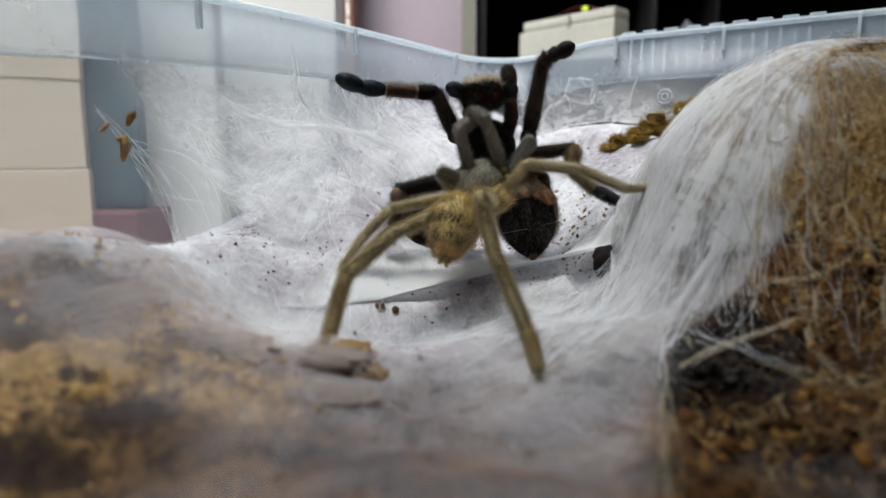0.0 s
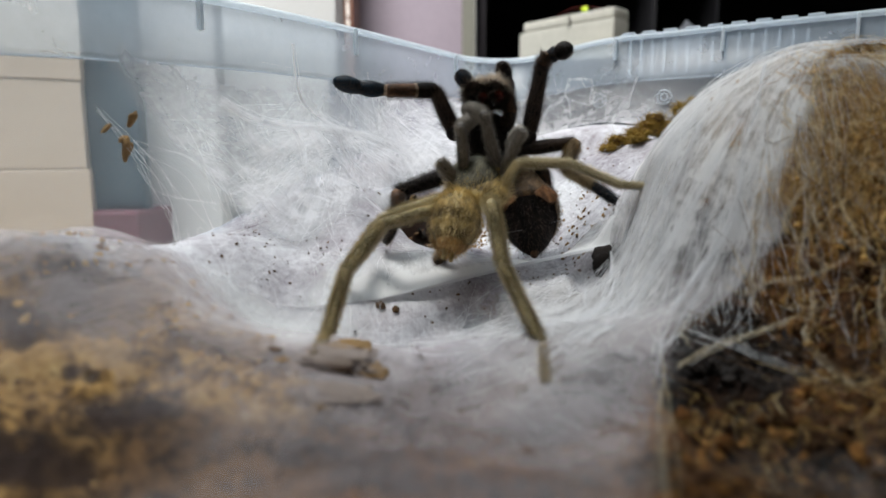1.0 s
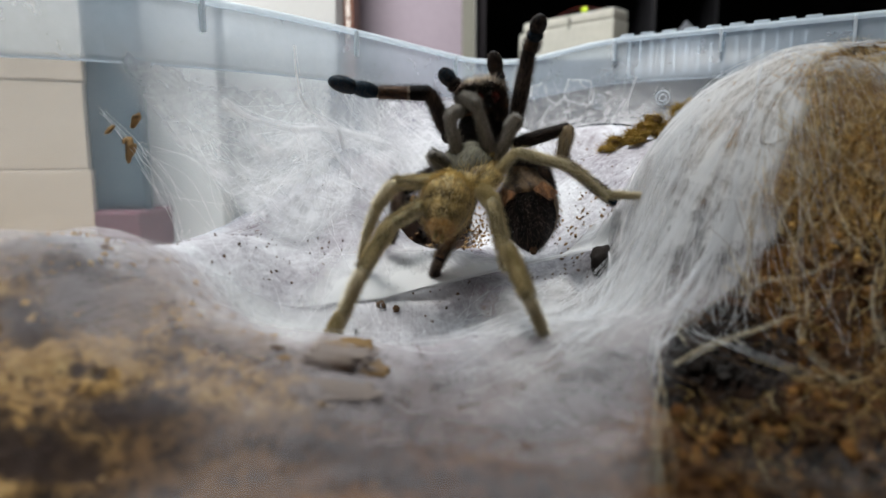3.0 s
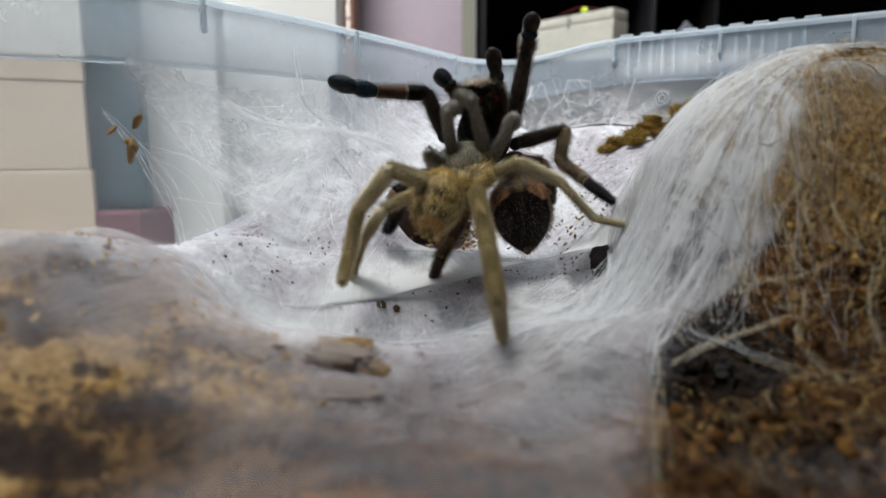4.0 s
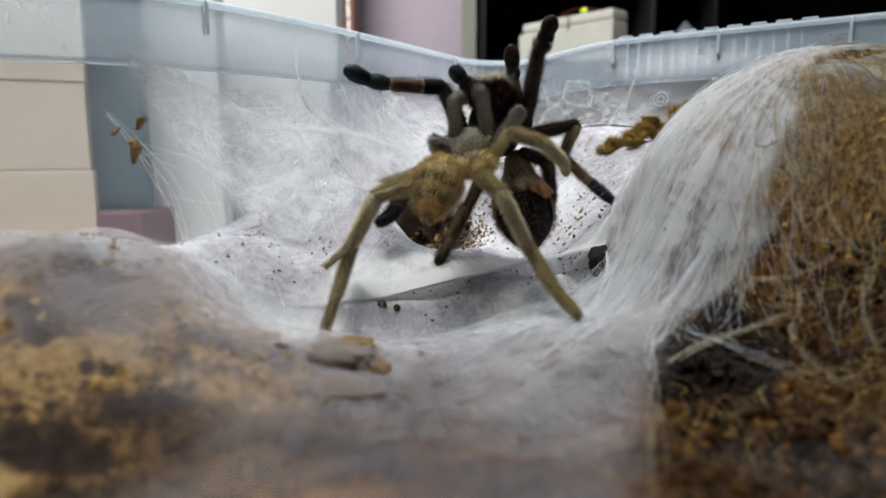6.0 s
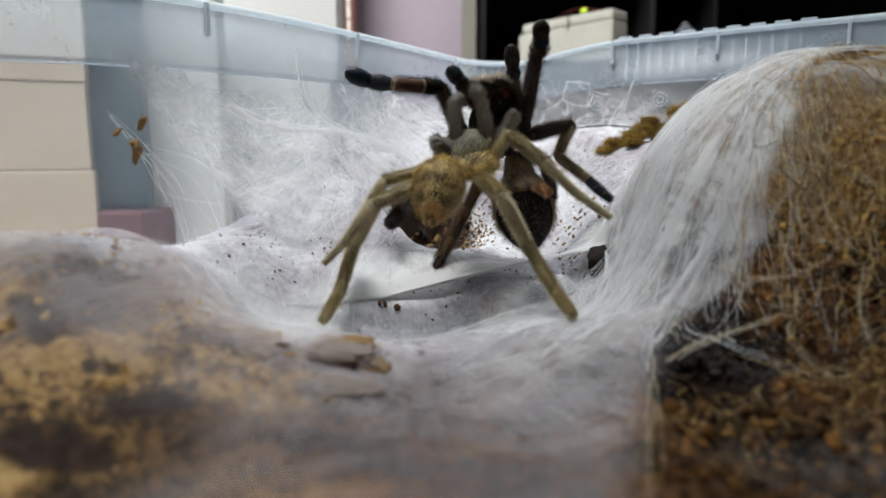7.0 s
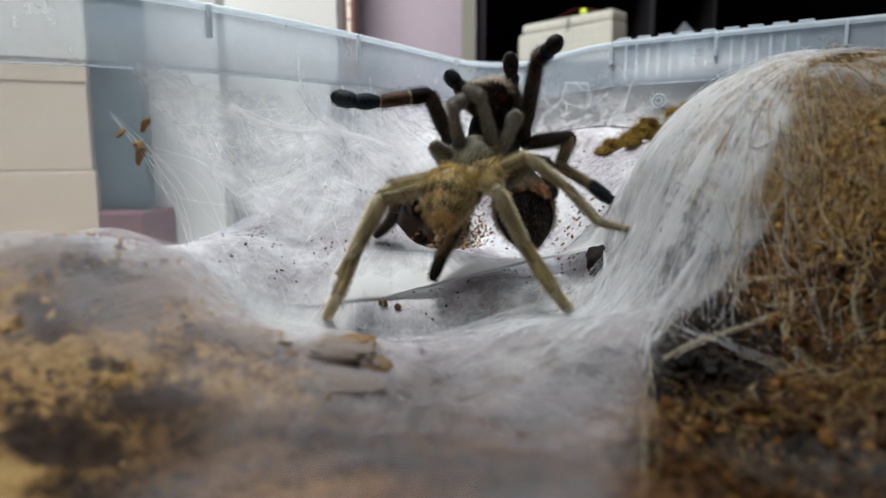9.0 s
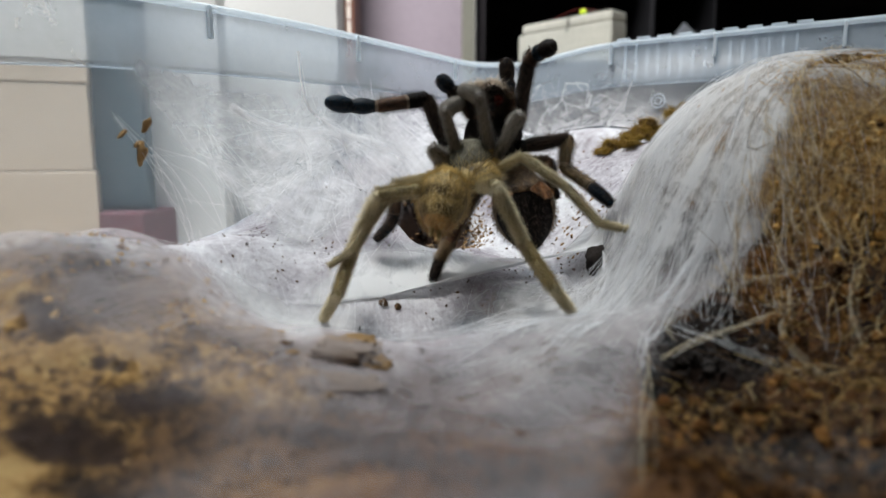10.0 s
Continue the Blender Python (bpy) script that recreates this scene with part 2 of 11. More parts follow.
# spiders
M_OLIVE = fur_material("olive_leg_hair", (0.19, 0.150, 0.065), (0.66, 0.56, 0.31))
M_JOINT = fur_material("pale_olive_joint", (0.34, 0.28, 0.15), (0.62, 0.54, 0.34))
M_GREY = fur_material("grey_leg_hair", (0.050, 0.043, 0.038), (0.19, 0.168, 0.145))
M_GREYHAIR = fur_material("long_grey_hair", (0.17, 0.15, 0.125), (0.34, 0.305, 0.26))
M_PALEHAIR = fur_material("long_pale_hair", (0.42, 0.35, 0.20), (0.68, 0.59, 0.39))
M_GOLDHAIR = fur_material("long_golden_hair", (0.48, 0.35, 0.14), (0.74, 0.60, 0.32))
F_HAIR = fur_material("long_brown_hair", (0.02, 0.012, 0.008), (0.11, 0.068, 0.045))
F_UMBER = fur_material("umber_hair", (0.035, 0.018, 0.009), (0.22, 0.13, 0.062))
F_FRINGE = fur_material("olive_fringe_hair", (0.20, 0.14, 0.07), (0.46, 0.36, 0.20))
M_TAN = fur_material("golden_body_hair", (0.090, 0.060, 0.020), (0.66, 0.49, 0.20), bars=60.0)
M_RUST = fur_material("rusty_tail_hair", (0.22, 0.11, 0.03), (0.66, 0.40, 0.14))
M_SHIELD = fur_material("grey_shield", (0.065, 0.060, 0.040), (0.19, 0.176, 0.122), 0.8)
F_BLACK = fur_material("black_leg_hair", (0.004, 0.0034, 0.0033), (0.020, 0.0145, 0.012))
F_BLUE = fur_material("blue_black_pad", (0.003, 0.006, 0.010), (0.014, 0.034, 0.055), 0.45)
F_BROWN = fur_material("brown_leg_hair", (0.05, 0.022, 0.010), (0.24, 0.12, 0.06))
F_PALE = fur_material("pale_joint_hair", (0.25, 0.17, 0.11), (0.55, 0.42, 0.30))
F_TAN = fur_material("tan_jaw_hair", (0.58, 0.49, 0.40), (0.88, 0.80, 0.70))
F_OLIVE = fur_material("olive_brown_hair", (0.075, 0.048, 0.022), (0.33, 0.22, 0.11))
F_ORANGE = fur_material("orange_lung_patch", (0.10, 0.042, 0.017), (0.50, 0.25, 0.11))
F_RED = fur_material("red_mouth_hair", (0.04, 0.006, 0.005), (0.15, 0.022, 0.014))


# ---- building blocks ----
def mesh_of(name, bm, material, smooth=True):
    me = bpy.data.meshes.new(name)
    bm.to_mesh(me)
    bm.free()
    me.materials.append(material)
    if smooth:
        me.polygons.foreach_set("use_smooth", [True] * len(me.polygons))
    return me


def part(name, bm, material, parent=None, label="", smooth=True):
    ob = new(name, mesh_of(name, bm, material, smooth))
    ob.parent = parent
    return tagged(ob, label)


def thing(name, label, category, m=None, group="", kind=""):
    ob = new(name)
    ob.empty_display_size = 0.01
    if m is not None:
        ob.matrix_basis = m
    return tagged(ob, label, category, group, kind)


def box(bm, x0, x1, y0, y1, z0, z1, bevel=0.0):
    r = bmesh.ops.create_cube(bm, size=1, matrix=Matrix.LocRotScale(((x0 + x1) / 2, (y0 + y1) / 2, (z0 + z1) / 2), None, (x1 - x0, y1 - y0, z1 - z0)))
    if bevel:
        edges = list({e for v in r["verts"] for e in v.link_edges})
        bmesh.ops.bevel(bm, geom=edges, offset=bevel, segments=2, profile=0.6, affect="EDGES")
    return bm


def solid(x0, x1, y0, y1, z0, z1, bevel=0.0):
    return box(bmesh.new(), x0, x1, y0, y1, z0, z1, bevel)


def raw(name, verts, faces, material, smooth=True):
    me = bpy.data.meshes.new(name)
    me.from_pydata([tuple(v) for v in verts], [], [tuple(f) for f in faces])
    me.materials.append(material)
    if smooth:
        me.polygons.foreach_set("use_smooth", [True] * len(me.polygons))
    me.update()
    return me


# ---- the lie of the ground inside the tub ----
TUB_TURN = -122.9


def tub_plan(x, y):
    """Distances from the short (u) and the long (v) far side of the tub."""
    c, s = math.cos(radians(TUB_TURN)), math.sin(radians(TUB_TURN))
    return c * (x - 0.026) + s * (y - 0.386), -s * (x - 0.026) + c * (y - 0.386)


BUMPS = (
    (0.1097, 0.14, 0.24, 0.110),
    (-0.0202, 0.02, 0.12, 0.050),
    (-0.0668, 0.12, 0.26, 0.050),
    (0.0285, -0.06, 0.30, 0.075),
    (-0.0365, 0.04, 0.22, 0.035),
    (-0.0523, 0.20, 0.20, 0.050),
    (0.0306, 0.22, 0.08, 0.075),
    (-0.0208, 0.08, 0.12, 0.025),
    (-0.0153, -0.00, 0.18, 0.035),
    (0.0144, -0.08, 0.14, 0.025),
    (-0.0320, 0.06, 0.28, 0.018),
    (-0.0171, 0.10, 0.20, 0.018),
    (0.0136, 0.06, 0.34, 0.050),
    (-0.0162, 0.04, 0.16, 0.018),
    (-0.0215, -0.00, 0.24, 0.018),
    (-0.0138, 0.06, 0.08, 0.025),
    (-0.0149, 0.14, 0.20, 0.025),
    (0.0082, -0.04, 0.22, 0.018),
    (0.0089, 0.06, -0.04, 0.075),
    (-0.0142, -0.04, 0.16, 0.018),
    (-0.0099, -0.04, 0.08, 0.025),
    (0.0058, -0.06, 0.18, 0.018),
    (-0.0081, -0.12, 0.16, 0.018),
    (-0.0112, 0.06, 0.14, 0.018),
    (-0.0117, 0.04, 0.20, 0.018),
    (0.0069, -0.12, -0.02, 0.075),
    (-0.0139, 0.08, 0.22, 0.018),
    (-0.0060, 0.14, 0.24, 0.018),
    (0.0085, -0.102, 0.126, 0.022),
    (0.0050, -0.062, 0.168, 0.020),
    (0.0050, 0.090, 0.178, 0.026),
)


def lip_y(x):
    """The line of the lip of the web across the basin."""
    return 0.1853 + 0.2675 * x - 2.62 * x * x


def lip_z(x):
    """The height of that lip: it climbs towards the mound."""
    return 0.0476 + 0.2 * x + 0.083 * x * x


def smooth_step(v):
    v = np.clip(v, 0, 1)
    return v * v * (3 - 2 * v)


def side_hollow(x, y):
    """The hollow between the end of the lip and the flank of the mound."""
    return np.exp(-((((x - 0.0465) / 0.0085) ** 2 + ((y - 0.184) / 0.0105) ** 2) ** 2))


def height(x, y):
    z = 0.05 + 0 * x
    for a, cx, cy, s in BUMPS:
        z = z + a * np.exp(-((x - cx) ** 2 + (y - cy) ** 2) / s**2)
    # the web climbs the long far side of the tub
    u, v = tub_plan(x, y)
    z = z + 0.012 * np.exp(-np.maximum(v, 0) / 0.02) / (1 + np.exp((u - 0.120) / 0.030))
    # the trough under the lip of the web, then the burrow mouth
    s = (y - lip_y(x) + 0.017) / 0.0135
    z = z - 0.0100 * np.exp(-s * s) * smooth_step((x + 0.045) / 0.03) * smooth_step((0.062 - x) / 0.014)
    z = z - 0.013 * side_hollow(x, y)
    z = z - 0.0028 * np.exp(-(((x - 0.114) / 0.022) ** 2) - ((y - 0.172) / 0.022) ** 2)
    z = z - 0.0055 * np.exp(-(((x + 0.031) / 0.014) ** 2) - ((y - 0.257) / 0.010) ** 2)
    z = z - 0.0048 * np.exp(-(((x + 0.0055) / 0.0105) ** 2 + ((y - 0.224) / 0.0125) ** 2) ** 2)
    z = z - 0.014 * np.exp(-(((x + 0.012) / 0.011) ** 2 + ((y - 0.237) / 0.010) ** 2) ** 2)
    return z


def bare_hill(x, y):
    """1 on the bare soil face of the mound, 0 where silk covers it."""
    edge = np.interp(y, (0.05, 0.065, 0.093, 0.11, 0.122, 0.136, 0.1405, 0.1435, 0.150, 0.157, 0.163, 0.168, 0.175, 0.19, 0.2), (0.0155, 0.021, 0.031, 0.0385, 0.043, 0.051, 0.062, 0.0735, 0.0795, 0.0855, 0.090, 0.098, 0.110, 0.15, 0.3))
    high = smooth_step((y - 0.122) / 0.02)
    edge = edge + (0.0022 * np.sin(y * 410) + 0.0006 * np.sin(y * 930 + 1)) * high
    return smooth_step((x - edge) / (0.0130 - 0.0020 * high) + 0.5)


PITS = ((0.0480, 0.1128, 0.0064), (0.0428, 0.1102, 0.0034), (0.0525, 0.1113, 0.0038), (0.0496, 0.1200, 0.0030), (0.0407, 0.1146, 0.0024), (0.0638, 0.1288, 0.0028), (0.0747, 0.1181, 0.0026), (0.0584, 0.0941, 0.0020), (0.0543, 0.1423, 0.0022), (0.0608, 0.1394, 0.0024), (0.0860, 0.1420, 0.0020), (0.0700, 0.1310, 0.0020))


def relief(x, y):
    """Clods and hollows of the bare soil face, at one place."""
    h = float(bare_hill(x - 0.004, y))
    if h < 0.01:
        return 0.0
    n = 0.0036 * noise.fractal(Vector((x * 75, y * 75, 0.3)), 0.8, 2.1, 4) + 0.0030 * (0.3 - abs(noise.noise(Vector((x * 210, y * 210, 4.1)))))
    for cx, cy, r in PITS:
        n -= 0.0105 * math.exp(-((((x - cx) / r) ** 2 + ((y - cy) / r) ** 2) ** 2))
    return h * (n - 0.0016 * float(smooth_step((height(x, y) - 0.08) / 0.02)) - 0.0026 * float(smooth_step((x - 0.098) / 0.012) * smooth_step((y - 0.15) / 0.01)))


# dark patches: darker near soil, and painted shade in the burrow and hollows
DARK_SOIL_AND_SHADE = ((-0.0080, 0.2400, 0.0075), (-0.0010, 0.2440, 0.0085), (0.0050, 0.2420, 0.0060), (-0.0120, 0.2460, 0.0060), (0.0480, 0.1270, 0.0050), (0.0560, 0.1240, 0.0055), (0.0560, 0.1330, 0.0045), (0.0630, 0.1330, 0.0040), (0.0650, 0.1240, 0.0045), (0.0560, 0.1125, 0.0055), (0.0430, 0.1160, 0.0045), (0.0630, 0.1180, 0.0040), (0.0480, 0.1130, 0.0070), (0.0560, 0.1160, 0.0050), (-0.0552, 0.0840, 0.0048), (-0.0600, 0.0824, 0.0050), (-0.0515, 0.0857, 0.0036), (-0.0735, 0.1129, 0.0040), (-0.0790, 0.1150, 0.0032), (-0.0725, 0.1087, 0.0024), (-0.0614, 0.1043, 0.0022), (-0.0573, 0.1037, 0.0019), (-0.0502, 0.0965, 0.0036), (-0.0473, 0.1003, 0.0030), (-0.0534, 0.0978, 0.0022), (-0.0687, 0.0952, 0.0018), (0.0123, 0.0893, 0.0022), (0.0428, 0.1102, 0.0034), (0.0525, 0.1113, 0.0036), (0.0496, 0.1200, 0.0030), (0.0407, 0.1146, 0.0024), (0.0638, 0.1288, 0.0026), (0.0747, 0.1181, 0.0022), (0.0584, 0.0941, 0.0018), (0.0543, 0.1423, 0.0024), (0.0608, 0.1394, 0.0024))


def soil_and_shade(x, y):
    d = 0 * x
    for cx, cy, r in DARK_SOIL_AND_SHADE:
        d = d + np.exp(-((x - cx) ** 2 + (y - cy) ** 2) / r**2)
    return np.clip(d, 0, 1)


def bare_mound(x, y):
    a = 0.55 * np.exp(-(((x + 0.075) / 0.042) ** 2) - ((y - 0.062) / 0.045) ** 2)
    b = 0.16 * np.exp(-(((x + 0.095) / 0.05) ** 2) - ((y - 0.135) / 0.035) ** 2)
    c = 0.42 * np.exp(-(((x + 0.0) / 0.06) ** 2) - ((y - 0.07) / 0.03) ** 2)
    d = 0.65 * np.exp(-(((x + 0.066) / 0.017) ** 2) - ((y - 0.097) / 0.012) ** 2)
    e = 0.40 * np.exp(-(((x + 0.046) / 0.013) ** 2) - ((y - 0.087) / 0.011) ** 2)
    return np.clip(a + b + c + d + e + 0.30 * smooth_step((0.142 - y) / 0.045), 0, 1)


def silk_cover(x, y):
    burrow = 0.95 * np.exp(-(((x + 0.002) / 0.0145) ** 2 + ((y - 0.238) / 0.0190) ** 2) ** 2) + 0.9 * np.exp(-(((x + 0.012) / 0.012) ** 2 + ((y - 0.235) / 0.012) ** 2) ** 2)
    # near silk is thin over brown soil, thinned further in place of shade
    thin = 0.40 * smooth_step((x + 0.0) / 0.03) * smooth_step((0.20 - y) / 0.02) + 0.55 * smooth_step((x + 0.01) / 0.03) * smooth_step((0.135 - y) / 0.03) + 0.12 * smooth_step((lip_y(x) - y) / 0.01) + 0.62 * smooth_step((0.150 - y) / 0.045)
    return np.clip(0.95 - thin - 0.97 * bare_hill(x, y) - bare_mound(x, y) - burrow, 0.0, 1)


# ---- the tub: rounded rectangle with a collar, a lip and ribs ----
TUB = pose(0.026, 0.386, 0, 0, 0, TUB_TURN)
TUB_L, TUB_W, RIM_Z, STEP_Z = 0.44, 0.32, 0.1405, 0.1168


def tub_path(inset, radius):
    """Points and outward directions round the tub, from the far corner on."""
    out = []
    x0, x1, y0, y1 = inset, TUB_L - inset, inset, TUB_W - inset
    for cx, cy, a0 in ((x0 + radius, y0 + radius, 180), (x1 - radius, y0 + radius, 270), (x1 - radius, y1 - radius, 0), (x0 + radius, y1 - radius, 90)):
        for k in range(11):
            a = radians(a0 + 9 * k)
            out.append((cx + radius * math.cos(a), cy + radius * math.sin(a)))
    return out


def bow(x, y):
    """The ribbed short side stands a little higher than the far corner, and the long side sags."""
    sag = 0.0042 * (max(0.0, min(x, 0.3) - 0.1) / 0.13) ** 2 * float(smooth_step((0.1 - y) / 0.06))
    return -sag + 0.0066 * float(smooth_step((y - 0.015) / 0.065) * smooth_step((0.14 - x) / 0.1))


def sweep(profile, radius=0.03):
    """A closed section (inset, z) drawn round the tub."""
    bm = bmesh.new()
    rings = []
    for inset, z in profile:
        path = tub_path(inset, max(radius - inset, 0.006))
        path = [(p[0] + (q[0] - p[0]) * k / 16, p[1] + (q[1] - p[1]) * k / 16) for p, q in zip(path, path[1:] + path[:1]) for k in range(16 if math.dist(p, q) > 0.05 else 1)]
        rings.append([bm.verts.new((x, y, z + (bow(x, y) if z > 0.05 else 0))) for x, y in path])
    n, k = len(rings), len(rings[0])
    for i in range(n):
        for j in range(k):
            bm.faces.new((rings[i][j], rings[i][(j + 1) % k], rings[(i + 1) % n][(j + 1) % k], rings[(i + 1) % n][j]))
    bmesh.ops.recalc_face_normals(bm, faces=bm.faces)
    return bm


def storage_tub():
    tub = thing("storage_tub", "clear plastic storage tub with a ribbed collar, partly webbed", "storage tub", TUB)
    part("wall_shell", sweep([(0.010, 0.004), (0.0035, STEP_Z), (0.002, STEP_Z), (0.0085, 0.004)]), WALL_PLASTIC, tub)
    part("base", solid(0.012, TUB_L - 0.012, 0.012, TUB_W - 0.012, 0.001, 0.004), WALL_PLASTIC, tub)
    collar = part("collar", sweep([(0.0035, STEP_Z), (0.0005, STEP_Z + 0.002), (0, RIM_Z - 0.003), (-0.0013, RIM_Z - 0.003), (-0.0008, STEP_Z + 0.001), (0.002, STEP_Z - 0.0005)]), RIM_PLASTIC, tub, "milky stepped collar")
    part("lip", sweep([(0.0006, RIM_Z - 0.003), (0.0, RIM_Z - 0.0007), (-0.0013, RIM_Z), (-0.0028, RIM_Z - 0.0004), (-0.0032, RIM_Z - 0.0026), (-0.0026, RIM_Z - 0.0026), (-0.0022, RIM_Z - 0.0013), (-0.0013, RIM_Z - 0.0013)]), LIP_PLASTIC, tub, "rolled lip")
    # ribs outside the collar of the short side, with a heavier stop between
    rib = mesh_of("rib", solid(-0.0028, 0.0, -0.0004, 0.0004, STEP_Z + 0.002, RIM_Z - 0.003, 0.0002), STOP_PLASTIC, False)
    nib = mesh_of("nib", solid(-0.0034, -0.0004, -0.0033, 0.0033, RIM_Z - 0.0006, RIM_Z + 0.0011, 0.0005), LIP_PLASTIC, False)
    for k in range(15):
        v = 0.0835 + 0.0057 * k
        ob = new("rib", rib)
        ob.parent, ob.location = collar, (0, v, bow(0, v))
    for k in range(9):
        v = 0.082 + 0.0105 * k
        ob = new("nib", nib)
        ob.parent, ob.location = collar, (0, v, bow(0, v))
    stop = mesh_of("stop", solid(-0.001, 0.0016, -0.0007, 0.0007, RIM_Z - 0.012, RIM_Z - 0.001, 0.0003), STOP_PLASTIC, False)
    for v in (0.076, 0.128, 0.182, 0.236):
        ob = new("stop", stop)
        ob.parent, ob.location = collar, (0, v, bow(0, v))
    for u in (0.036, 0.118, 0.196, 0.29):
        ob = new("stop", stop)
        ob.parent, ob.matrix_basis = collar, pose(u, 0, bow(u, 0), 0, 0, 90)
    for r in (0.0034, 0.0017):
        ring = mesh_of("moulded_ring", ring_bm(r, 0.0003), LIP_PLASTIC)
        for v, z in ((0.070, 0.114), (0.103, 0.1145)):
            ob = new("moulded_ring", ring)
            ob.parent, ob.matrix_basis = tub, pose(0.0046, v, z, 0, 90, 0)


def ring_bm(r, t, n=28, k=6):
    bm = bmesh.new()
    rows = [[bm.verts.new(((r + t * math.cos(2 * math.pi * j / k)) * math.cos(2 * math.pi * i / n), (r + t * math.cos(2 * math.pi * j / k)) * math.sin(2 * math.pi * i / n), t * math.sin(2 * math.pi * j / k))) for j in range(k)] for i in range(n)]
    for i in range(n):
        for j in range(k):
            bm.faces.new((rows[i][j], rows[(i + 1) % n][j], rows[(i + 1) % n][(j + 1) % k], rows[i][(j + 1) % k]))
    return bm


burrow_x, burrow_y = -0.012, 0.235


def set_flow(me, dx, dy, across, along):
    """Texture coordinates that run out from a centre, so that streaks lie along the pull of the silk."""
    r = np.hypot(dx, dy) + 1e-6
    f = np.stack([dx / r * across, dy / r * across, r * along], -1).reshape(-1).astype(np.float32)
    me.attributes.new("flow", "FLOAT_VECTOR", "POINT").data.foreach_set("vector", f)


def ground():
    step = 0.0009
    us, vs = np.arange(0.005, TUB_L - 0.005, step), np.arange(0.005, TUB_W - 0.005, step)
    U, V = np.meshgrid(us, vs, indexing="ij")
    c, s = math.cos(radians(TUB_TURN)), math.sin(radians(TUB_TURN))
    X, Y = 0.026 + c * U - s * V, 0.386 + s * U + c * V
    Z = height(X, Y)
    cover = silk_cover(X, Y)
    flat = [(x, y) for x, y in zip(X.ravel(), Y.ravel())]
    lump = np.array([noise.fractal(Vector((x * 90, y * 90, 0.3)), 0.9, 2.1, 4) for x, y in flat]).reshape(X.shape)
    grit = np.array([noise.noise(Vector((x * 520, y * 520, 1.7))) for x, y in flat]).reshape(X.shape)
    Z = Z + lump * (0.0005 + 0.0015 * (1 - cover) - 0.0006 * bare_hill(X, Y)) + grit * (0.0001 + 0.0011 * (1 - cover))
    Z = Z + np.array([relief(x, y) for x, y in flat]).reshape(X.shape)
    verts = np.stack([X, Y, Z], -1).reshape(-1, 3)
    nu, nv = X.shape
    i, j = np.meshgrid(np.arange(nu - 1), np.arange(nv - 1), indexing="ij")
    a = (i * nv + j).ravel()
    inside = ~((np.hypot(U - 0.03, V - 0.03) > 0.0255) & (U < 0.03) & (V < 0.03))
    keep = inside[:-1, :-1].ravel()
    faces = np.stack([a, a + nv, a + nv + 1, a + 1], -1)[keep]
    me = raw("soil_bed", verts, faces, GROUND)
    me.attributes.new("silk", "FLOAT", "POINT").data.foreach_set("value", cover.ravel().astype(np.float32))
    # tan soil on the near mound; the mound top is also brightened for light
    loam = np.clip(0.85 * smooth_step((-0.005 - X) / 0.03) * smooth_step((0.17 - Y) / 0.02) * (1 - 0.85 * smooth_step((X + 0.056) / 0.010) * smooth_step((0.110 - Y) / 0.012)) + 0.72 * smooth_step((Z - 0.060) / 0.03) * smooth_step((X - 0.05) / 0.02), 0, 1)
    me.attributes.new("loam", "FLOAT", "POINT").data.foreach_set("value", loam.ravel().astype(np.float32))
    me.attributes.new("soil_shade", "FLOAT", "POINT").data.foreach_set("value", soil_and_shade(X, Y).ravel().astype(np.float32))
    set_flow(me, X - burrow_x, Y - burrow_y, 75, 70)
    tagged(new("ground", me), "brown coir soil matted over with white silk", "soil", kind="structure")


# ---- threads ----
def rnd_tilt():
    return random.uniform(-0.4, 0.4)


def threads(name, lines, radius, material, label, category, kind="stuff", flat=False):
    """One mesh of fine threads along the given lines (arrays of points): three-sided, or flat bands of silk."""
    verts, faces = [], []
    for pts in lines if flat else ():
        pts = np.asarray(pts)
        tan = np.gradient(pts, axis=0)
        side = np.cross(tan, (rnd_tilt(), -0.6, 0.8))
        side /= np.linalg.norm(side, axis=1)[:, None] + 1e-9
        r = radius * random.uniform(0.7, 1.5)
        b = len(verts)
        for p, s in zip(pts, side):
            verts += [p - r * s, p + r * s]
        faces += [(b + 2 * k, b + 2 * k + 1, b + 2 * k + 3, b + 2 * k + 2) for k in range(len(pts) - 1)]
    if flat:
        return tagged(new(name, raw(name, verts, faces, material)), label, category, kind=kind)
    for pts in lines:
        pts = np.asarray(pts)
        n = len(pts)
        tan = np.gradient(pts, axis=0)
        tan /= np.linalg.norm(tan, axis=1)[:, None] + 1e-9
        side = np.cross(tan, (0.13, 0.2, 0.97))
        side /= np.linalg.norm(side, axis=1)[:, None] + 1e-9
        up = np.cross(side, tan)
        r = radius * random.uniform(0.6, 1.3)
        b = len(verts)
        for k in range(n):
            for q in range(3):
                a = 2.0944 * q
                verts.append(pts[k] + r * (math.cos(a) * side[k] + math.sin(a) * up[k]))
        for k in range(n - 1):
            for q in range(3):
                p, w = b + 3 * k + q, b + 3 * k + (q + 1) % 3
                faces.append((p, w, w + 3, p + 3))
    return tagged(new(name, raw(name, verts, faces, material)), label, category, kind=kind)


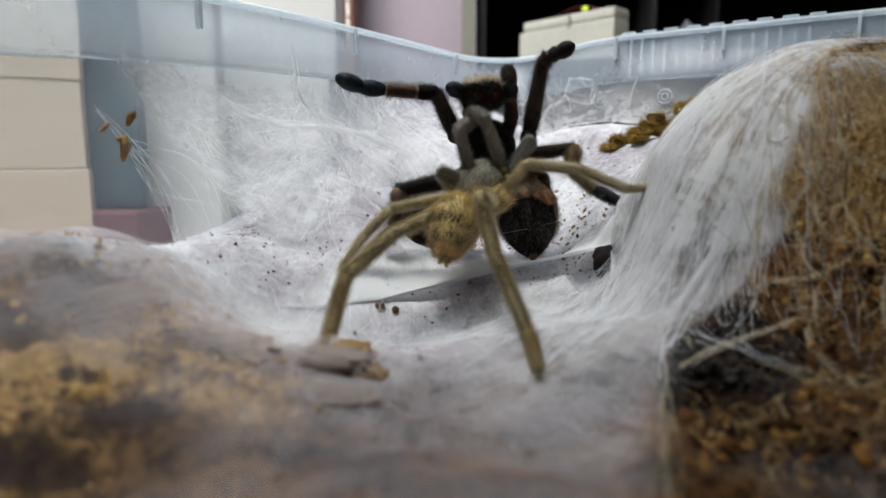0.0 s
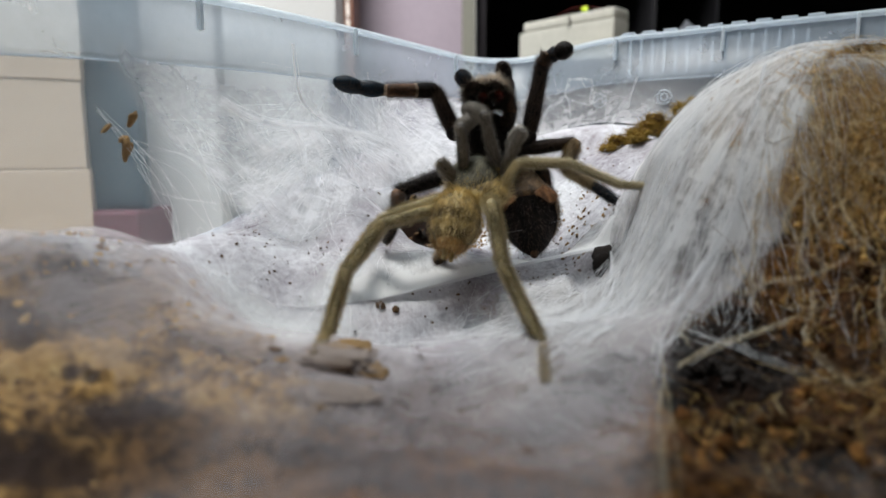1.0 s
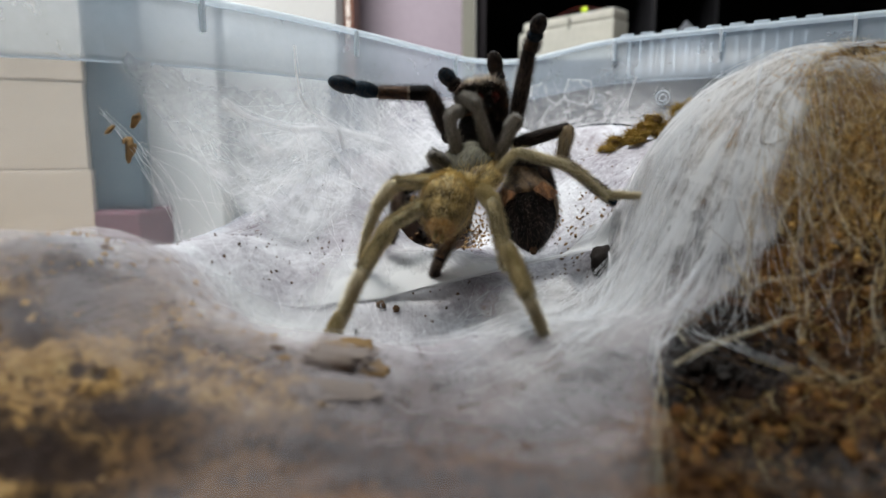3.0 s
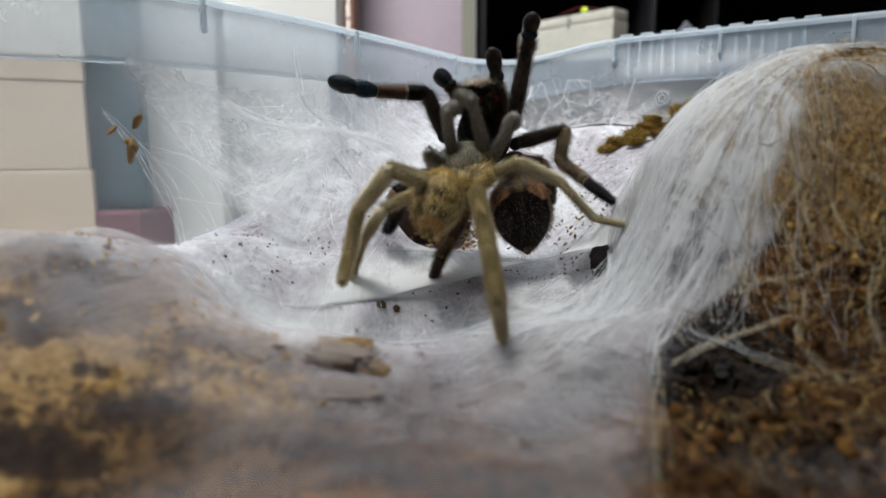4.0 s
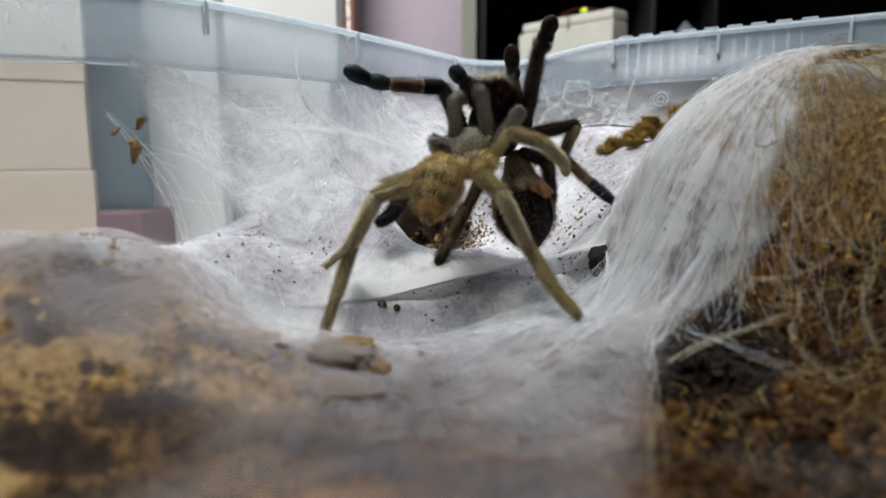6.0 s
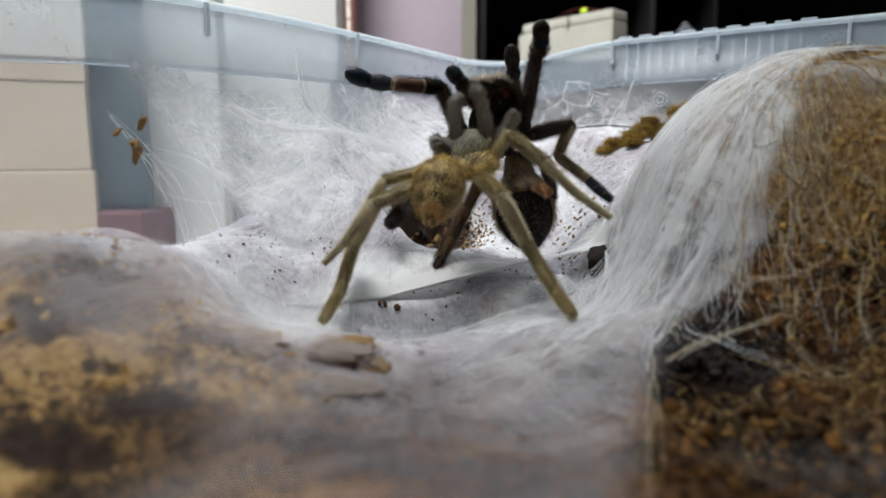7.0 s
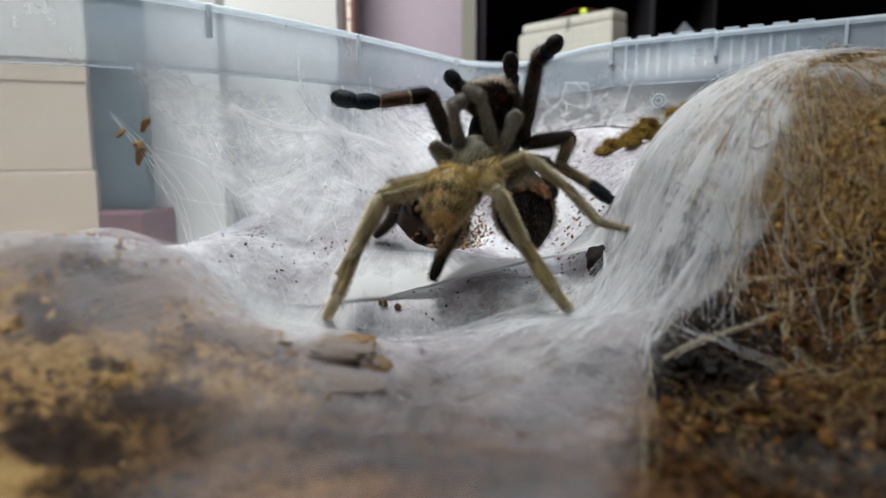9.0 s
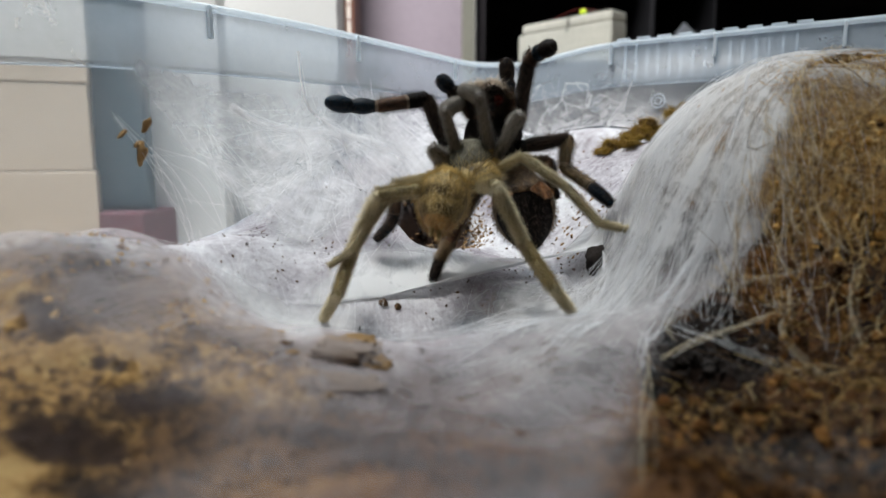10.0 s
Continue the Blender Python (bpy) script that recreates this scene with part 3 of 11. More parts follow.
def draped(p, q, n=12, lift=0.0012, wob=0.002, taut=0.6):
    """A thread from p to q over the ground: partly lying on it, partly pulled straight."""
    s = np.linspace(0, 1, n)
    p, q = np.asarray(p, float), np.asarray(q, float)
    d = q[:2] - p[:2]
    nrm = np.array((-d[1], d[0])) / (np.hypot(*d) + 1e-9)
    w = wob * np.sin(np.pi * s) * (random.uniform(-1, 1) + random.uniform(-0.6, 0.6) * np.sin(2 * np.pi * s))
    xy = p[None, :2] + s[:, None] * d + w[:, None] * nrm
    z = height(xy[:, 0], xy[:, 1]) + lift
    z0 = p[2] if len(p) > 2 else z[0]
    z1 = q[2] if len(q) > 2 else z[-1]
    chord = z0 + (z1 - z0) * s - 0.03 * np.hypot(*d) * np.sin(np.pi * s)
    z = np.where(chord > z, taut * chord + (1 - taut) * z, z)
    return np.column_stack([xy, z])


# ---- the room ----
def slab(name, label, x0, x1, y0, y1, z0, z1, material):
    return tagged(part(name, solid(x0, x1, y0, y1, z0, z1), material, smooth=False), label, "wall" if "wall" in name else name, kind="structure")


def room():
    slab("floor", "brown board floor of the room", -1.8, 1.8, -2.0, 1.6, -0.80, -0.75, FLOOR)
    slab("ceiling", "white painted ceiling of the room", -1.8, 1.8, -2.0, 1.6, 1.75, 1.80, CEIL)
    slab("wall_north", "lilac painted room wall", -1.8, 1.8, 1.5, 1.6, -0.75, 1.75, LILAC)
    slab("wall_pier", "lilac painted pier of the room wall", -0.124, 0.028, 0.93, 1.5, -0.75, 1.75, LILAC)
    slab("wall_south", "pale painted room wall behind", -1.8, 1.8, -2.0, -1.9, -0.75, 1.75, CEIL)
    slab("wall_west", "pale painted room wall on the left", -1.8, -1.7, -1.9, 1.5, -0.75, 1.75, CEIL)
    slab("wall_east", "pale painted room wall", 1.7, 1.8, -1.9, 1.5, -0.75, 1.75, LILAC)


def table():
    t = thing("table", "pale wooden table under the tub and boxes", "table", pose(0, 0.25, -0.75))
    part("tabletop", solid(-0.75, 0.75, -0.6, 0.72, 0.72, 0.749, 0.004), TABLE, t, smooth=False)
    leg = mesh_of("leg", solid(-0.03, 0.03, -0.03, 0.03, 0.0, 0.72, 0.003), TABLE, False)
    for x in (-0.68, 0.68):
        for y in (-0.53, 0.65):
            ob = new("leg", leg)
            ob.parent, ob.location = t, (x, y, 0)


def cardboard_box(z0, z1, dx, skin, label, group="stack of cardboard boxes"):
    b = thing("cardboard_box", label, "box", pose(-0.4739 + dx, 0.5283, z0, 0, 0, 22), group)
    h = z1 - z0
    part("carton", solid(-0.17, 0.172, -0.10, 0.10, 0.0, h - 0.0012, 0.0008), skin, b, smooth=False)
    part("flap_edge", solid(-0.1695, 0.1715, -0.0995, 0.0995, h - 0.0011, h - 0.0001), CARD_EDGE, b, "shaded flap edge", smooth=False)
    part("tape", solid(0.02, 0.07, -0.1003, -0.1, h - min(0.03, 0.6 * h), h - 0.0015), skin, b, smooth=False)


def clutter():
    for z0, z1, dx in ((0.0, 0.076, 0.002), (0.076, 0.143, 0.0), (0.143, 0.160, 0.001), (0.160, 0.270, 0.002)):
        cardboard_box(z0, z1, dx, PALE_CARD if z0 > 0.15 else CARD, "pale cream cardboard box on top of a stack" if z0 > 0.15 else "plain beige cardboard box in a stack")
    b = thing("carton", "dull red flat carton on the table", "box", pose(-0.262, 0.545, 0))
    part("carton_body", solid(-0.022, 0.022, -0.045, 0.045, 0.0, 0.0415, 0.0015), MAROON, b, smooth=False)
    part("flap", solid(-0.0215, 0.0215, -0.0435, 0.044, 0.0416, 0.0424), MAROON, b, smooth=False)
    b = thing("folder_box", "dark teal upright file box on a red carton", "file box", pose(-0.264, 0.55, 0.0425))
    part("case", solid(-0.0215, 0.0215, -0.03, -0.018, 0.0, 0.27, 0.0015), TEAL, b, smooth=False)
    part("spine", solid(-0.0205, 0.0205, -0.0312, -0.03, 0.004, 0.266, 0.0005), TEAL, b, smooth=False)
    for x, y, w, h, d in ((-0.235, 0.575, 0.040, 0.30, 0.012), (-0.181, 0.65, 0.079, 0.34, 0.02)):
        b = thing("white_carton", "plain off-white carton standing on the table", "box", pose(x, y, 0))
        part("carton_body", solid(-w, w, -d, d, 0.0, h, 0.0015), WHITE, b, smooth=False)
        part("flap", solid(-w + 0.0005, w - 0.0005, -d + 0.0005, d - 0.0005, h + 0.0002, h + 0.0012), WHITE, b, smooth=False)
    b = thing("grey_box", "small blue-grey cardboard box behind the tub", "box", pose(-0.078, 0.595, 0))
    part("carton_body", solid(-0.021, 0.021, -0.03, 0.03, 0.0, 0.150, 0.0015), GREY, b, smooth=False)
    part("flap", solid(-0.0215, 0.0215, -0.0305, 0.0305, 0.1502, 0.1525), GREY, b, smooth=False)


def white_cabinet():
    c = thing("white_cabinet", "white lacquered cabinet with drawer slots", "cabinet", pose(-0.701, 1.1, -0.75))
    part("carcass", solid(-0.5, 0.575, -0.27, 0.25, 0.0, 1.9, 0.003), WHITE, c, smooth=False)
    for x0, x1, z0, z1 in ((-0.49, 0.34, 0.05, 0.72), (0.35, 0.57, 0.05, 0.72), (-0.49, 0.565, 0.73, 0.996), (-0.49, 0.565, 1.0, 1.45)):
        d = part("drawer_front", solid(x0, x1, -0.292, -0.27, z0, z1, 0.001), WHITE, c, smooth=False)
        if z0 > 0.9:
            part("grip_slot", solid(0.473, 0.546, -0.2935, -0.2921, 1.0065, 1.0092), DARK, d, "dark grip slot", smooth=False)
            part("grip_slot", solid(0.36, 0.433, -0.2935, -0.2921, 1.0085, 1.0112), DARK, d, "dark grip slot", smooth=False)


def door_trim():
    t = thing("door_frame", "red-brown wooden door frame with chipped paint", "door frame", pose(-0.118, 0.86, -0.75))
    part("jamb", solid(-0.006, 0.006, -0.03, 0.03, 0.0, 2.05, 0.001), WOOD, t, smooth=False)
    for z, h in ((0.985, 0.022), (1.010, 0.016), (1.028, 0.03)):
        part("paint_flake", solid(-0.003, 0.0008, -0.0308, -0.03, z, z + h, 0.0002), CHIPPED, t, "chipped white paint", smooth=False)


def black_shelf():
    s = thing("black_shelf", "black open shelf unit with a grey metal post", "shelf", pose(0, 0, -0.75))
    part("post", solid(0.025, 0.0405, 0.85, 0.88, 0.0, 1.75, 0.001), POST, s, "grey-green metal post", smooth=False)
    part("post_edge", solid(0.0406, 0.0425, 0.849, 0.86, 0.0, 1.75, 0.0004), STEEL, s, "bright steel edge", smooth=False)
    part("back_panel", solid(0.05, 1.3, 1.22, 1.24, 0.0, 1.75), BLACK, s, smooth=False)
    part("side_panel", solid(0.0426, 0.056, 0.862, 1.22, 0.0, 1.75), BLACK, s, smooth=False)
    part("side_panel", solid(1.29, 1.3, 0.862, 1.22, 0.0, 1.75), BLACK, s, smooth=False)
    for z in (0.4, 0.95, 1.25, 1.6):
        part("shelf_board", solid(0.056, 1.29, 0.775 if z == 0.95 else 0.87, 1.219, z - 0.02, z, 0.001), BLACK, s, smooth=False)
    part("divider", solid(0.30, 0.306, 0.95, 1.219, 0.95, 1.23), DARK, s, smooth=False)
    part("divider", solid(0.40, 0.404, 0.97, 1.219, 0.95, 1.23), DARK, s, smooth=False)
    b = thing("foam_box", "white foam box with a loose lid on the shelf", "foam box", pose(0.148, 0.81, 0.2, 0, 0, -46))
    part("tub_body", solid(-0.0700, 0.0693, 0.0, 0.034, 0.0, 0.0445, 0.0025), FOAM, b, smooth=False)
    part("lid", solid(-0.0640, 0.0690, 0.0004, 0.0336, 0.0448, 0.057, 0.003), FOAM, b, smooth=False)
    part("mark", hook_bm(), DARK, b, "thin dark hook mark", smooth=False)
    p = thing("cable", "thin dark red cable with a lime plug on the foam box", "cable", pose(0.148, 0.81, 0.2575, 0, 0, -46))
    k = 20
    arch = [(-0.035 + 0.08 * i / k, 0.022, 0.0008 + 0.011 * math.sin(math.pi * i / k)) for i in range(k + 1)]
    bm = bmesh.new()
    rings = [[bm.verts.new((x, y + 0.0004 * math.cos(1.2566 * q), z + 0.0004 * math.sin(1.2566 * q))) for q in range(5)] for x, y, z in arch]
    for u, w in zip(rings, rings[1:]):
        for q in range(5):
            bm.faces.new((u[q], u[(q + 1) % 5], w[(q + 1) % 5], w[q]))
    part("wire", bm, RED, p)
    bm = bmesh.new()
    bmesh.ops.create_icosphere(bm, subdivisions=2, radius=0.0040, matrix=Matrix.LocRotScale((0.027, 0.004, 0.0026), None, (1.2, 0.8, 0.9)))
    part("plug", bm, LIME, p, "bright lime plug")
    c = thing("plastic_plate", "small grey plate standing on its corner on the shelf", "plate", pose(0.305, 0.82, 0.2, 0, 0, 10))
    bm = bmesh.new()
    box(bm, -0.019, 0.019, -0.0012, 0.0012, -0.019, 0.019, 0.0006)
    bm.transform(pose(0, 0, 0.0266, 0, 38, 0))
    part("sheet", bm, GREY, c, smooth=False)


def hook_bm():
    bm = bmesh.new()
    box(bm, 0.0080, 0.0090, -0.0012, -0.0002, 0.041, 0.055)
    box(bm, 0.0062, 0.0080, -0.0012, -0.0002, 0.041, 0.0422)
    box(bm, 0.0090, 0.0108, -0.0012, -0.0002, 0.049, 0.0502)
    box(bm, 0.0062, 0.0080, -0.0012, -0.0002, 0.0535, 0.0547)
    return bm


# ---- silk ----
def rnd(a, b):
    return random.uniform(a, b)


def webs():
    burrow = np.array((-0.012, 0.235))
    lines = []
    for _ in range(760):
        x, y = rnd(-0.16, 0.07), rnd(0.175, 0.345)
        d = burrow - (x, y)
        a = math.atan2(d[1], d[0]) + random.gauss(0, 0.28)
        ln = rnd(0.02, 0.09)
        q = (x + ln * math.cos(a), y + ln * math.sin(a))
        if min(y, q[1]) < lip_y(x) and x > -0.075 or float(silk_cover(*q)) < 0.5 or float(silk_cover((x + q[0]) / 2, (y + q[1]) / 2)) < 0.5:
            continue
        lines.append(draped((x, y), q, 10, rnd(0.0004, 0.002), 0.010, 0.75))
    threads("silk_threads", off_burrow(inside(lines)), 0.000032, SILK, "fine white silk threads lying over the basin", "silk", flat=True)
    lines = []
    for _ in range(12):
        s = random.random()
        p0 = np.array((0.052 + 0.032 * s, 0.188 - 0.012 * s)) + (rnd(-0.004, 0.004), rnd(-0.006, 0.004))
        q0 = np.array((rnd(-0.012, 0.034), rnd(0.095, 0.168)))
        a, k = rnd(0, 0.5), rnd(0.5, 1.0)
        lift, slack = rnd(0.0014, 0.003), rnd(0.05, 0.3)
        for _ in range(random.randint(4, 16)):
            e = np.array((random.gauss(0, 0.002), random.gauss(0, 0.002)))
            p, q = p0 + a * (q0 - p0) + 0.5 * e, p0 + k * (q0 - p0) + 1.6 * e + (random.gauss(0, 0.003), random.gauss(0, 0.003))
            lines.append(draped(p, q, 15, lift + rnd(-0.0006, 0.0006), 0.009, slack))
    for _ in range(260):
        x, y = rnd(0.0, 0.085), rnd(0.1, 0.185)
        a, ln = rnd(0, 6.283), rnd(0.008, 0.03)
        if float(bare_hill(x + ln * math.cos(a), y + ln * math.sin(a))) < 0.45 and float(bare_hill(x, y)) < 0.5:
            lines.append(draped((x, y), (x + ln * math.cos(a), y + ln * math.sin(a)), 9, rnd(0.0015, 0.003), 0.006, 0.5))
    # strands that follow the fall of the slope from the crest
    for _ in range(420):
        x, y = rnd(0.060, 0.106), rnd(0.158, 0.190)
        if float(bare_hill(x, y)) > 0.4 or float(height(x, y)) < 0.07:
            continue
        pts, turn, lift = [], random.gauss(0, 0.35), rnd(0.0016, 0.0032)
        for _ in range(random.randint(10, 26)):
            g = np.array((float(height(x + 0.001, y) - height(x - 0.001, y)), float(height(x, y + 0.001) - height(x, y - 0.001))))
            g = -g / (np.linalg.norm(g) + 1e-9)
            turn += random.gauss(0, 0.06)
            x += 0.0022 * (g[0] * math.cos(turn) - g[1] * math.sin(turn))
            y += 0.0022 * (g[0] * math.sin(turn) + g[1] * math.cos(turn))
            pts.append((x, y, float(height(x, y)) + lift))
        lines.append(np.array(pts))
    threads("silk_drape", lines, 0.000028, SILK, "white silk strands draped down the flank of the mound", "silk", flat=True)
    lines = []
    for _ in range(260):
        p = (rnd(-0.07, 0.03), rnd(0.085, 0.155))
        a = rnd(-0.5, 2.4)
        ln = rnd(0.015, 0.06)
        lines.append(draped(p, (p[0] + ln * math.cos(a), p[1] + ln * math.sin(a)), 10, rnd(0.0006, 0.003), 0.005, 0.5))
    lines = [p for p in lines if float(silk_cover(p[-1, 0], p[-1, 1])) > 0.6 and float(silk_cover(p[0, 0], p[0, 1])) > 0.5]
    threads("silk_film", lines, 0.00003, SILK, "loose white silk film over the near soil", "silk", flat=True)


def off_burrow(lines):
    """Leaves out threads that would cross the burrow mouth."""
    return [p for p in lines if float(np.min(((p[:, 0] + 0.003) / 0.0155) ** 2 + ((p[:, 1] - 0.230) / 0.025) ** 2)) > 1 or float(p[:, 2].min()) > 0.075]


def inside(lines):
    """Cuts threads where they would leave the tub."""
    out = []
    for pts in lines:
        u, v = tub_plan(pts[:, 0], pts[:, 1])
        ok = (u > 0.007) & (v > 0.007) & ((u > 0.03) | (v > 0.03) | (np.hypot(u - 0.03, v - 0.03) < 0.023))
        n = len(ok) if ok.all() else int(np.argmin(ok))
        if n > 2:
            out.append(pts[:n])
    return out


def sheet(name, X, Y, Z, cover, material, label, cx, cy, across, along):
    nu, nv = X.shape
    i, j = np.meshgrid(np.arange(nu - 1), np.arange(nv - 1), indexing="ij")
    a = (i * nv + j).ravel()
    k = cover > 0.01
    keep = (k[:-1, :-1] | k[1:, 1:]).ravel()
    me = raw(name, np.stack([X, Y, Z], -1).reshape(-1, 3), np.stack([a, a + nv, a + nv + 1, a + 1], -1)[keep], material)
    me.attributes.new("silk", "FLOAT", "POINT").data.foreach_set("value", cover.ravel().astype(np.float32))
    set_flow(me, X - cx, Y - cy, across, along)
    return tagged(new(name, me), label, "silk", kind="stuff")


def veils():
    # over the flank of the mound and the near ground
    X, Y = np.meshgrid(np.arange(-0.12, 0.135, 0.0012), np.arange(0.030, 0.21, 0.0012), indexing="ij")
    wave = 0.0011 * np.sin(X * 160 + 3 * np.sin(Y * 90)) + 0.0008 * np.sin(Y * 210 + X * 70)
    Z = height(X, Y) + 0.0016 + wave * 0.6
    flank = (1 - bare_hill(X + 0.001, Y)) * smooth_step((X + 0.01) / 0.035) * (0.5 + 0.5 * smooth_step((Y - 0.085) / 0.05)) * smooth_step((lip_y(X) - 0.004 - Y) / 0.006 + 2.2 * smooth_step((X - 0.05) / 0.01)) * (1 - 0.9 * side_hollow(X, Y)) * (0.45 + 0.55 * smooth_step((Y - 0.105) / 0.03))
    edge = smooth_step((X + 0.118) / 0.02) * smooth_step((Y - 0.032) / 0.01) * smooth_step((0.208 - Y) / 0.02)
    sheet("mound_veil", X, Y, Z, np.clip(flank * (1 + 0.6 * smooth_step((Z - 0.055) / 0.015)), 0, 1.5) * edge, DRAPE, "streaky white silk sheet hung down the flank of the mound", 0.098, 0.172, 15, 40)
    top = bare_hill(X, Y) * (0.16 * smooth_step((Z - 0.070) / 0.02) + 0.75 * smooth_step((Z - 0.101) / 0.010) + 0.13 * np.exp(-(((X - 0.057) / 0.013) ** 2) - ((Y - 0.086) / 0.011) ** 2))
    sheet("hill_film", X, Y, Z - 0.0006 - 0.0026 * smooth_step((X - 0.098) / 0.012) * smooth_step((Y - 0.15) / 0.01), top * edge, DRAPE, "thin grey silk film over the top of the mound", 0.098, 0.172, 40, 60)
    near = np.clip(1.20 - 0.85 * bare_mound(X, Y) - bare_hill(X, Y) * (1 + 0.6 * smooth_step((Y - 0.098) / 0.012)), 0, 1) * smooth_step((0.152 - Y + 0.35 * np.clip(-X - 0.04, 0, 0.05)) / 0.02)
    sheet("near_veil", X, Y, Z + 0.0008 - 0.0006 * smooth_step((-0.03 - X) / 0.03), near * edge * (1 - 0.95 * smooth_step((-0.03 - X) / 0.02) * smooth_step((0.108 - Y) / 0.02)), NET, "thin torn silk sheet over the near soil", 0.0, 0.21, 45, 60)
    # the lip: a taut sheet that ends in a free edge over the trough
    X, S = np.meshgrid(np.linspace(-0.044, 0.052, 120), np.linspace(0, 1, 18), indexing="ij")
    Y = lip_y(X) + 0.024 * (1 - S)
    back = height(X, lip_y(X) + 0.024) + 0.001
    fold = 0.0007 * np.sin(X * 260 + 5 * S) * (1 - S)
    Z = np.maximum(height(X, Y) + 0.0012, back * (1 - S) + lip_z(X) * S + 0.0008 * np.sin(S * math.pi) + fold)
    ends = smooth_step((X + 0.044) / 0.02) * smooth_step((0.056 - X) / 0.006)
    sheet("lip_veil", X, Y, Z, ends * (0.35 + 0.8 * S + 0.9 * smooth_step((S - 0.6) / 0.4)) * smooth_step(S / 0.3), APRON, "taut silk sheet with a free edge over the trough", burrow_x, burrow_y, 14, 60)
    X, Y = np.meshgrid(np.linspace(-0.068, -0.012, 80), np.linspace(0.140, 0.196, 80), indexing="ij")
    apron = smooth_step((X + 0.066) / 0.018) * smooth_step((-0.014 - X) / 0.022) * smooth_step((Y - 0.142) / 0.02) * smooth_step((lip_y(X) + 0.004 - Y) / 0.012)
    sheet("lip_apron", X, Y, height(X, Y) + 0.0012 + 0.0004 * np.sin(X * 300 + 40 * Y), 1.1 * apron, APRON, "bright thick silk where the lip meets the near slope", burrow_x, burrow_y, 14, 60)
    X, Y = np.meshgrid(np.linspace(-0.036, -0.004, 70), np.linspace(0.098, 0.129, 70), indexing="ij")
    lump = 0.0042 * np.exp(-((((X + 0.0205) / 0.0105) ** 2 + ((Y - 0.1225) / 0.0052) ** 2) ** 2)) + 0.0036 * np.exp(-((((X + 0.018) / 0.0100) ** 2 + ((Y - 0.1085) / 0.0052) ** 2) ** 2))
    fade = smooth_step((X + 0.036) / 0.006) * smooth_step((-0.004 - X) / 0.006) * smooth_step((Y - 0.098) / 0.005) * smooth_step((0.129 - Y) / 0.004)
    sheet("heap_veil", X, Y, height(X, Y) + 0.0014 + lump, 0.38 * fade, NET, "thin silk drawn over the bark heap", 0.0, 0.21, 30, 40)
    rim = []
    for _ in range(46):
        a, b = rnd(-0.044, -0.01), rnd(0.025, 0.052)
        x = np.linspace(a, b, 26)
        y = lip_y(x) + rnd(-0.0003, 0.0008)
        z = np.maximum(height(x, y) + 0.001, lip_z(x) + rnd(0.0002, 0.0010))
        rim.append(np.column_stack([x, y, z]))
    threads("lip_cord", rim, 0.00007, SILK, "bright cord of silk along the lip of the web", "silk", flat=True)
    # a curtain of silk hung from the mound, with a free edge beside the trough
    free = np.array(((0.0559, 0.2009, 0.0689), (0.0494, 0.1923, 0.0582), (0.0484, 0.1826, 0.0537), (0.0454, 0.1729, 0.0496), (0.0403, 0.1622, 0.0456), (0.0331, 0.1547, 0.0430), (0.0233, 0.1475, 0.0421)))
    fixed = np.array(((0.0631, 0.1707, 0.0841), (0.0591, 0.1622, 0.0723), (0.0556, 0.1569, 0.0625), (0.0518, 0.1507, 0.0534), (0.0451, 0.1416, 0.0471), (0.0359, 0.1313, 0.0453), (0.0259, 0.1311, 0.0428)))
    k = np.linspace(0, 6, 80)
    curve = lambda knots: np.column_stack([np.interp(k, range(7), np.convolve(np.r_[knots[0, q], knots[:, q], knots[-1, q]], (0.12, 0.76, 0.12), "valid")) for q in range(3)])
    A, B = curve(free), curve(fixed)
    S = np.linspace(0, 1, 30)[None, :]
    X, Y, Z = (A[:, q, None] * (1 - S) + B[:, q, None] * S for q in range(3))
    Z = np.maximum(height(X, Y) + 0.0026 - 0.0006 * S, Z + 0.0005 * np.sin(S * 14 + 3 * np.sin(k[:, None])))
    cover = (1.0 + 0.7 * np.exp(-S / 0.08)) * smooth_step((1 - S) / 0.3) * smooth_step(k[:, None] / 0.8) * smooth_step((6 - k[:, None]) / 1.2)
    sheet("curtain_veil", X, Y, Z, cover, DRAPE, "torn silk curtain hung beside the trough", 0.098, 0.172, 15, 40)
    hem = []
    for _ in range(40):
        a, b = sorted((rnd(4, 76), rnd(4, 76)))
        e = A[int(a):int(b) + 3] + (rnd(-0.0002, 0.0006), rnd(-0.0004, 0.0003), rnd(0.0002, 0.0010))
        hem.append(np.column_stack([e[:, :2], np.maximum(e[:, 2], height(e[:, 0], e[:, 1]) + 0.0024)]))
    threads("curtain_hem", hem, 0.00006, SILK, "bright hem of the silk curtain", "silk", flat=True)
    # the web hung on the long side of the tub
    U, S = np.meshgrid(np.linspace(0.012, 0.235, 150), np.linspace(0, 1, 26), indexing="ij")
    V = 0.0085 + 0.044 * (1 - S) ** 2
    c, s = math.cos(radians(TUB_TURN)), math.sin(radians(TUB_TURN))
    X, Y = 0.026 + c * U - s * V, 0.386 + s * U + c * V
    top = 0.119 + 0.004 * np.sin(U * 60)
    foot = height(X[:, :1], Y[:, :1]) + 0.001
    Z = foot + (top - foot) * S
    cover = smooth_step((0.208 + 0.036 * S - U) / 0.012) * (1.5 - 1.05 * S) * smooth_step((1 - S) / 0.2) * smooth_step((S - 0.01) / 0.12) * smooth_step((U - 0.012) / 0.02)
    cover = cover * (1 - np.exp(-(((X + 0.002) / 0.018) ** 2 + ((Y - 0.240) / 0.022) ** 2) ** 2))
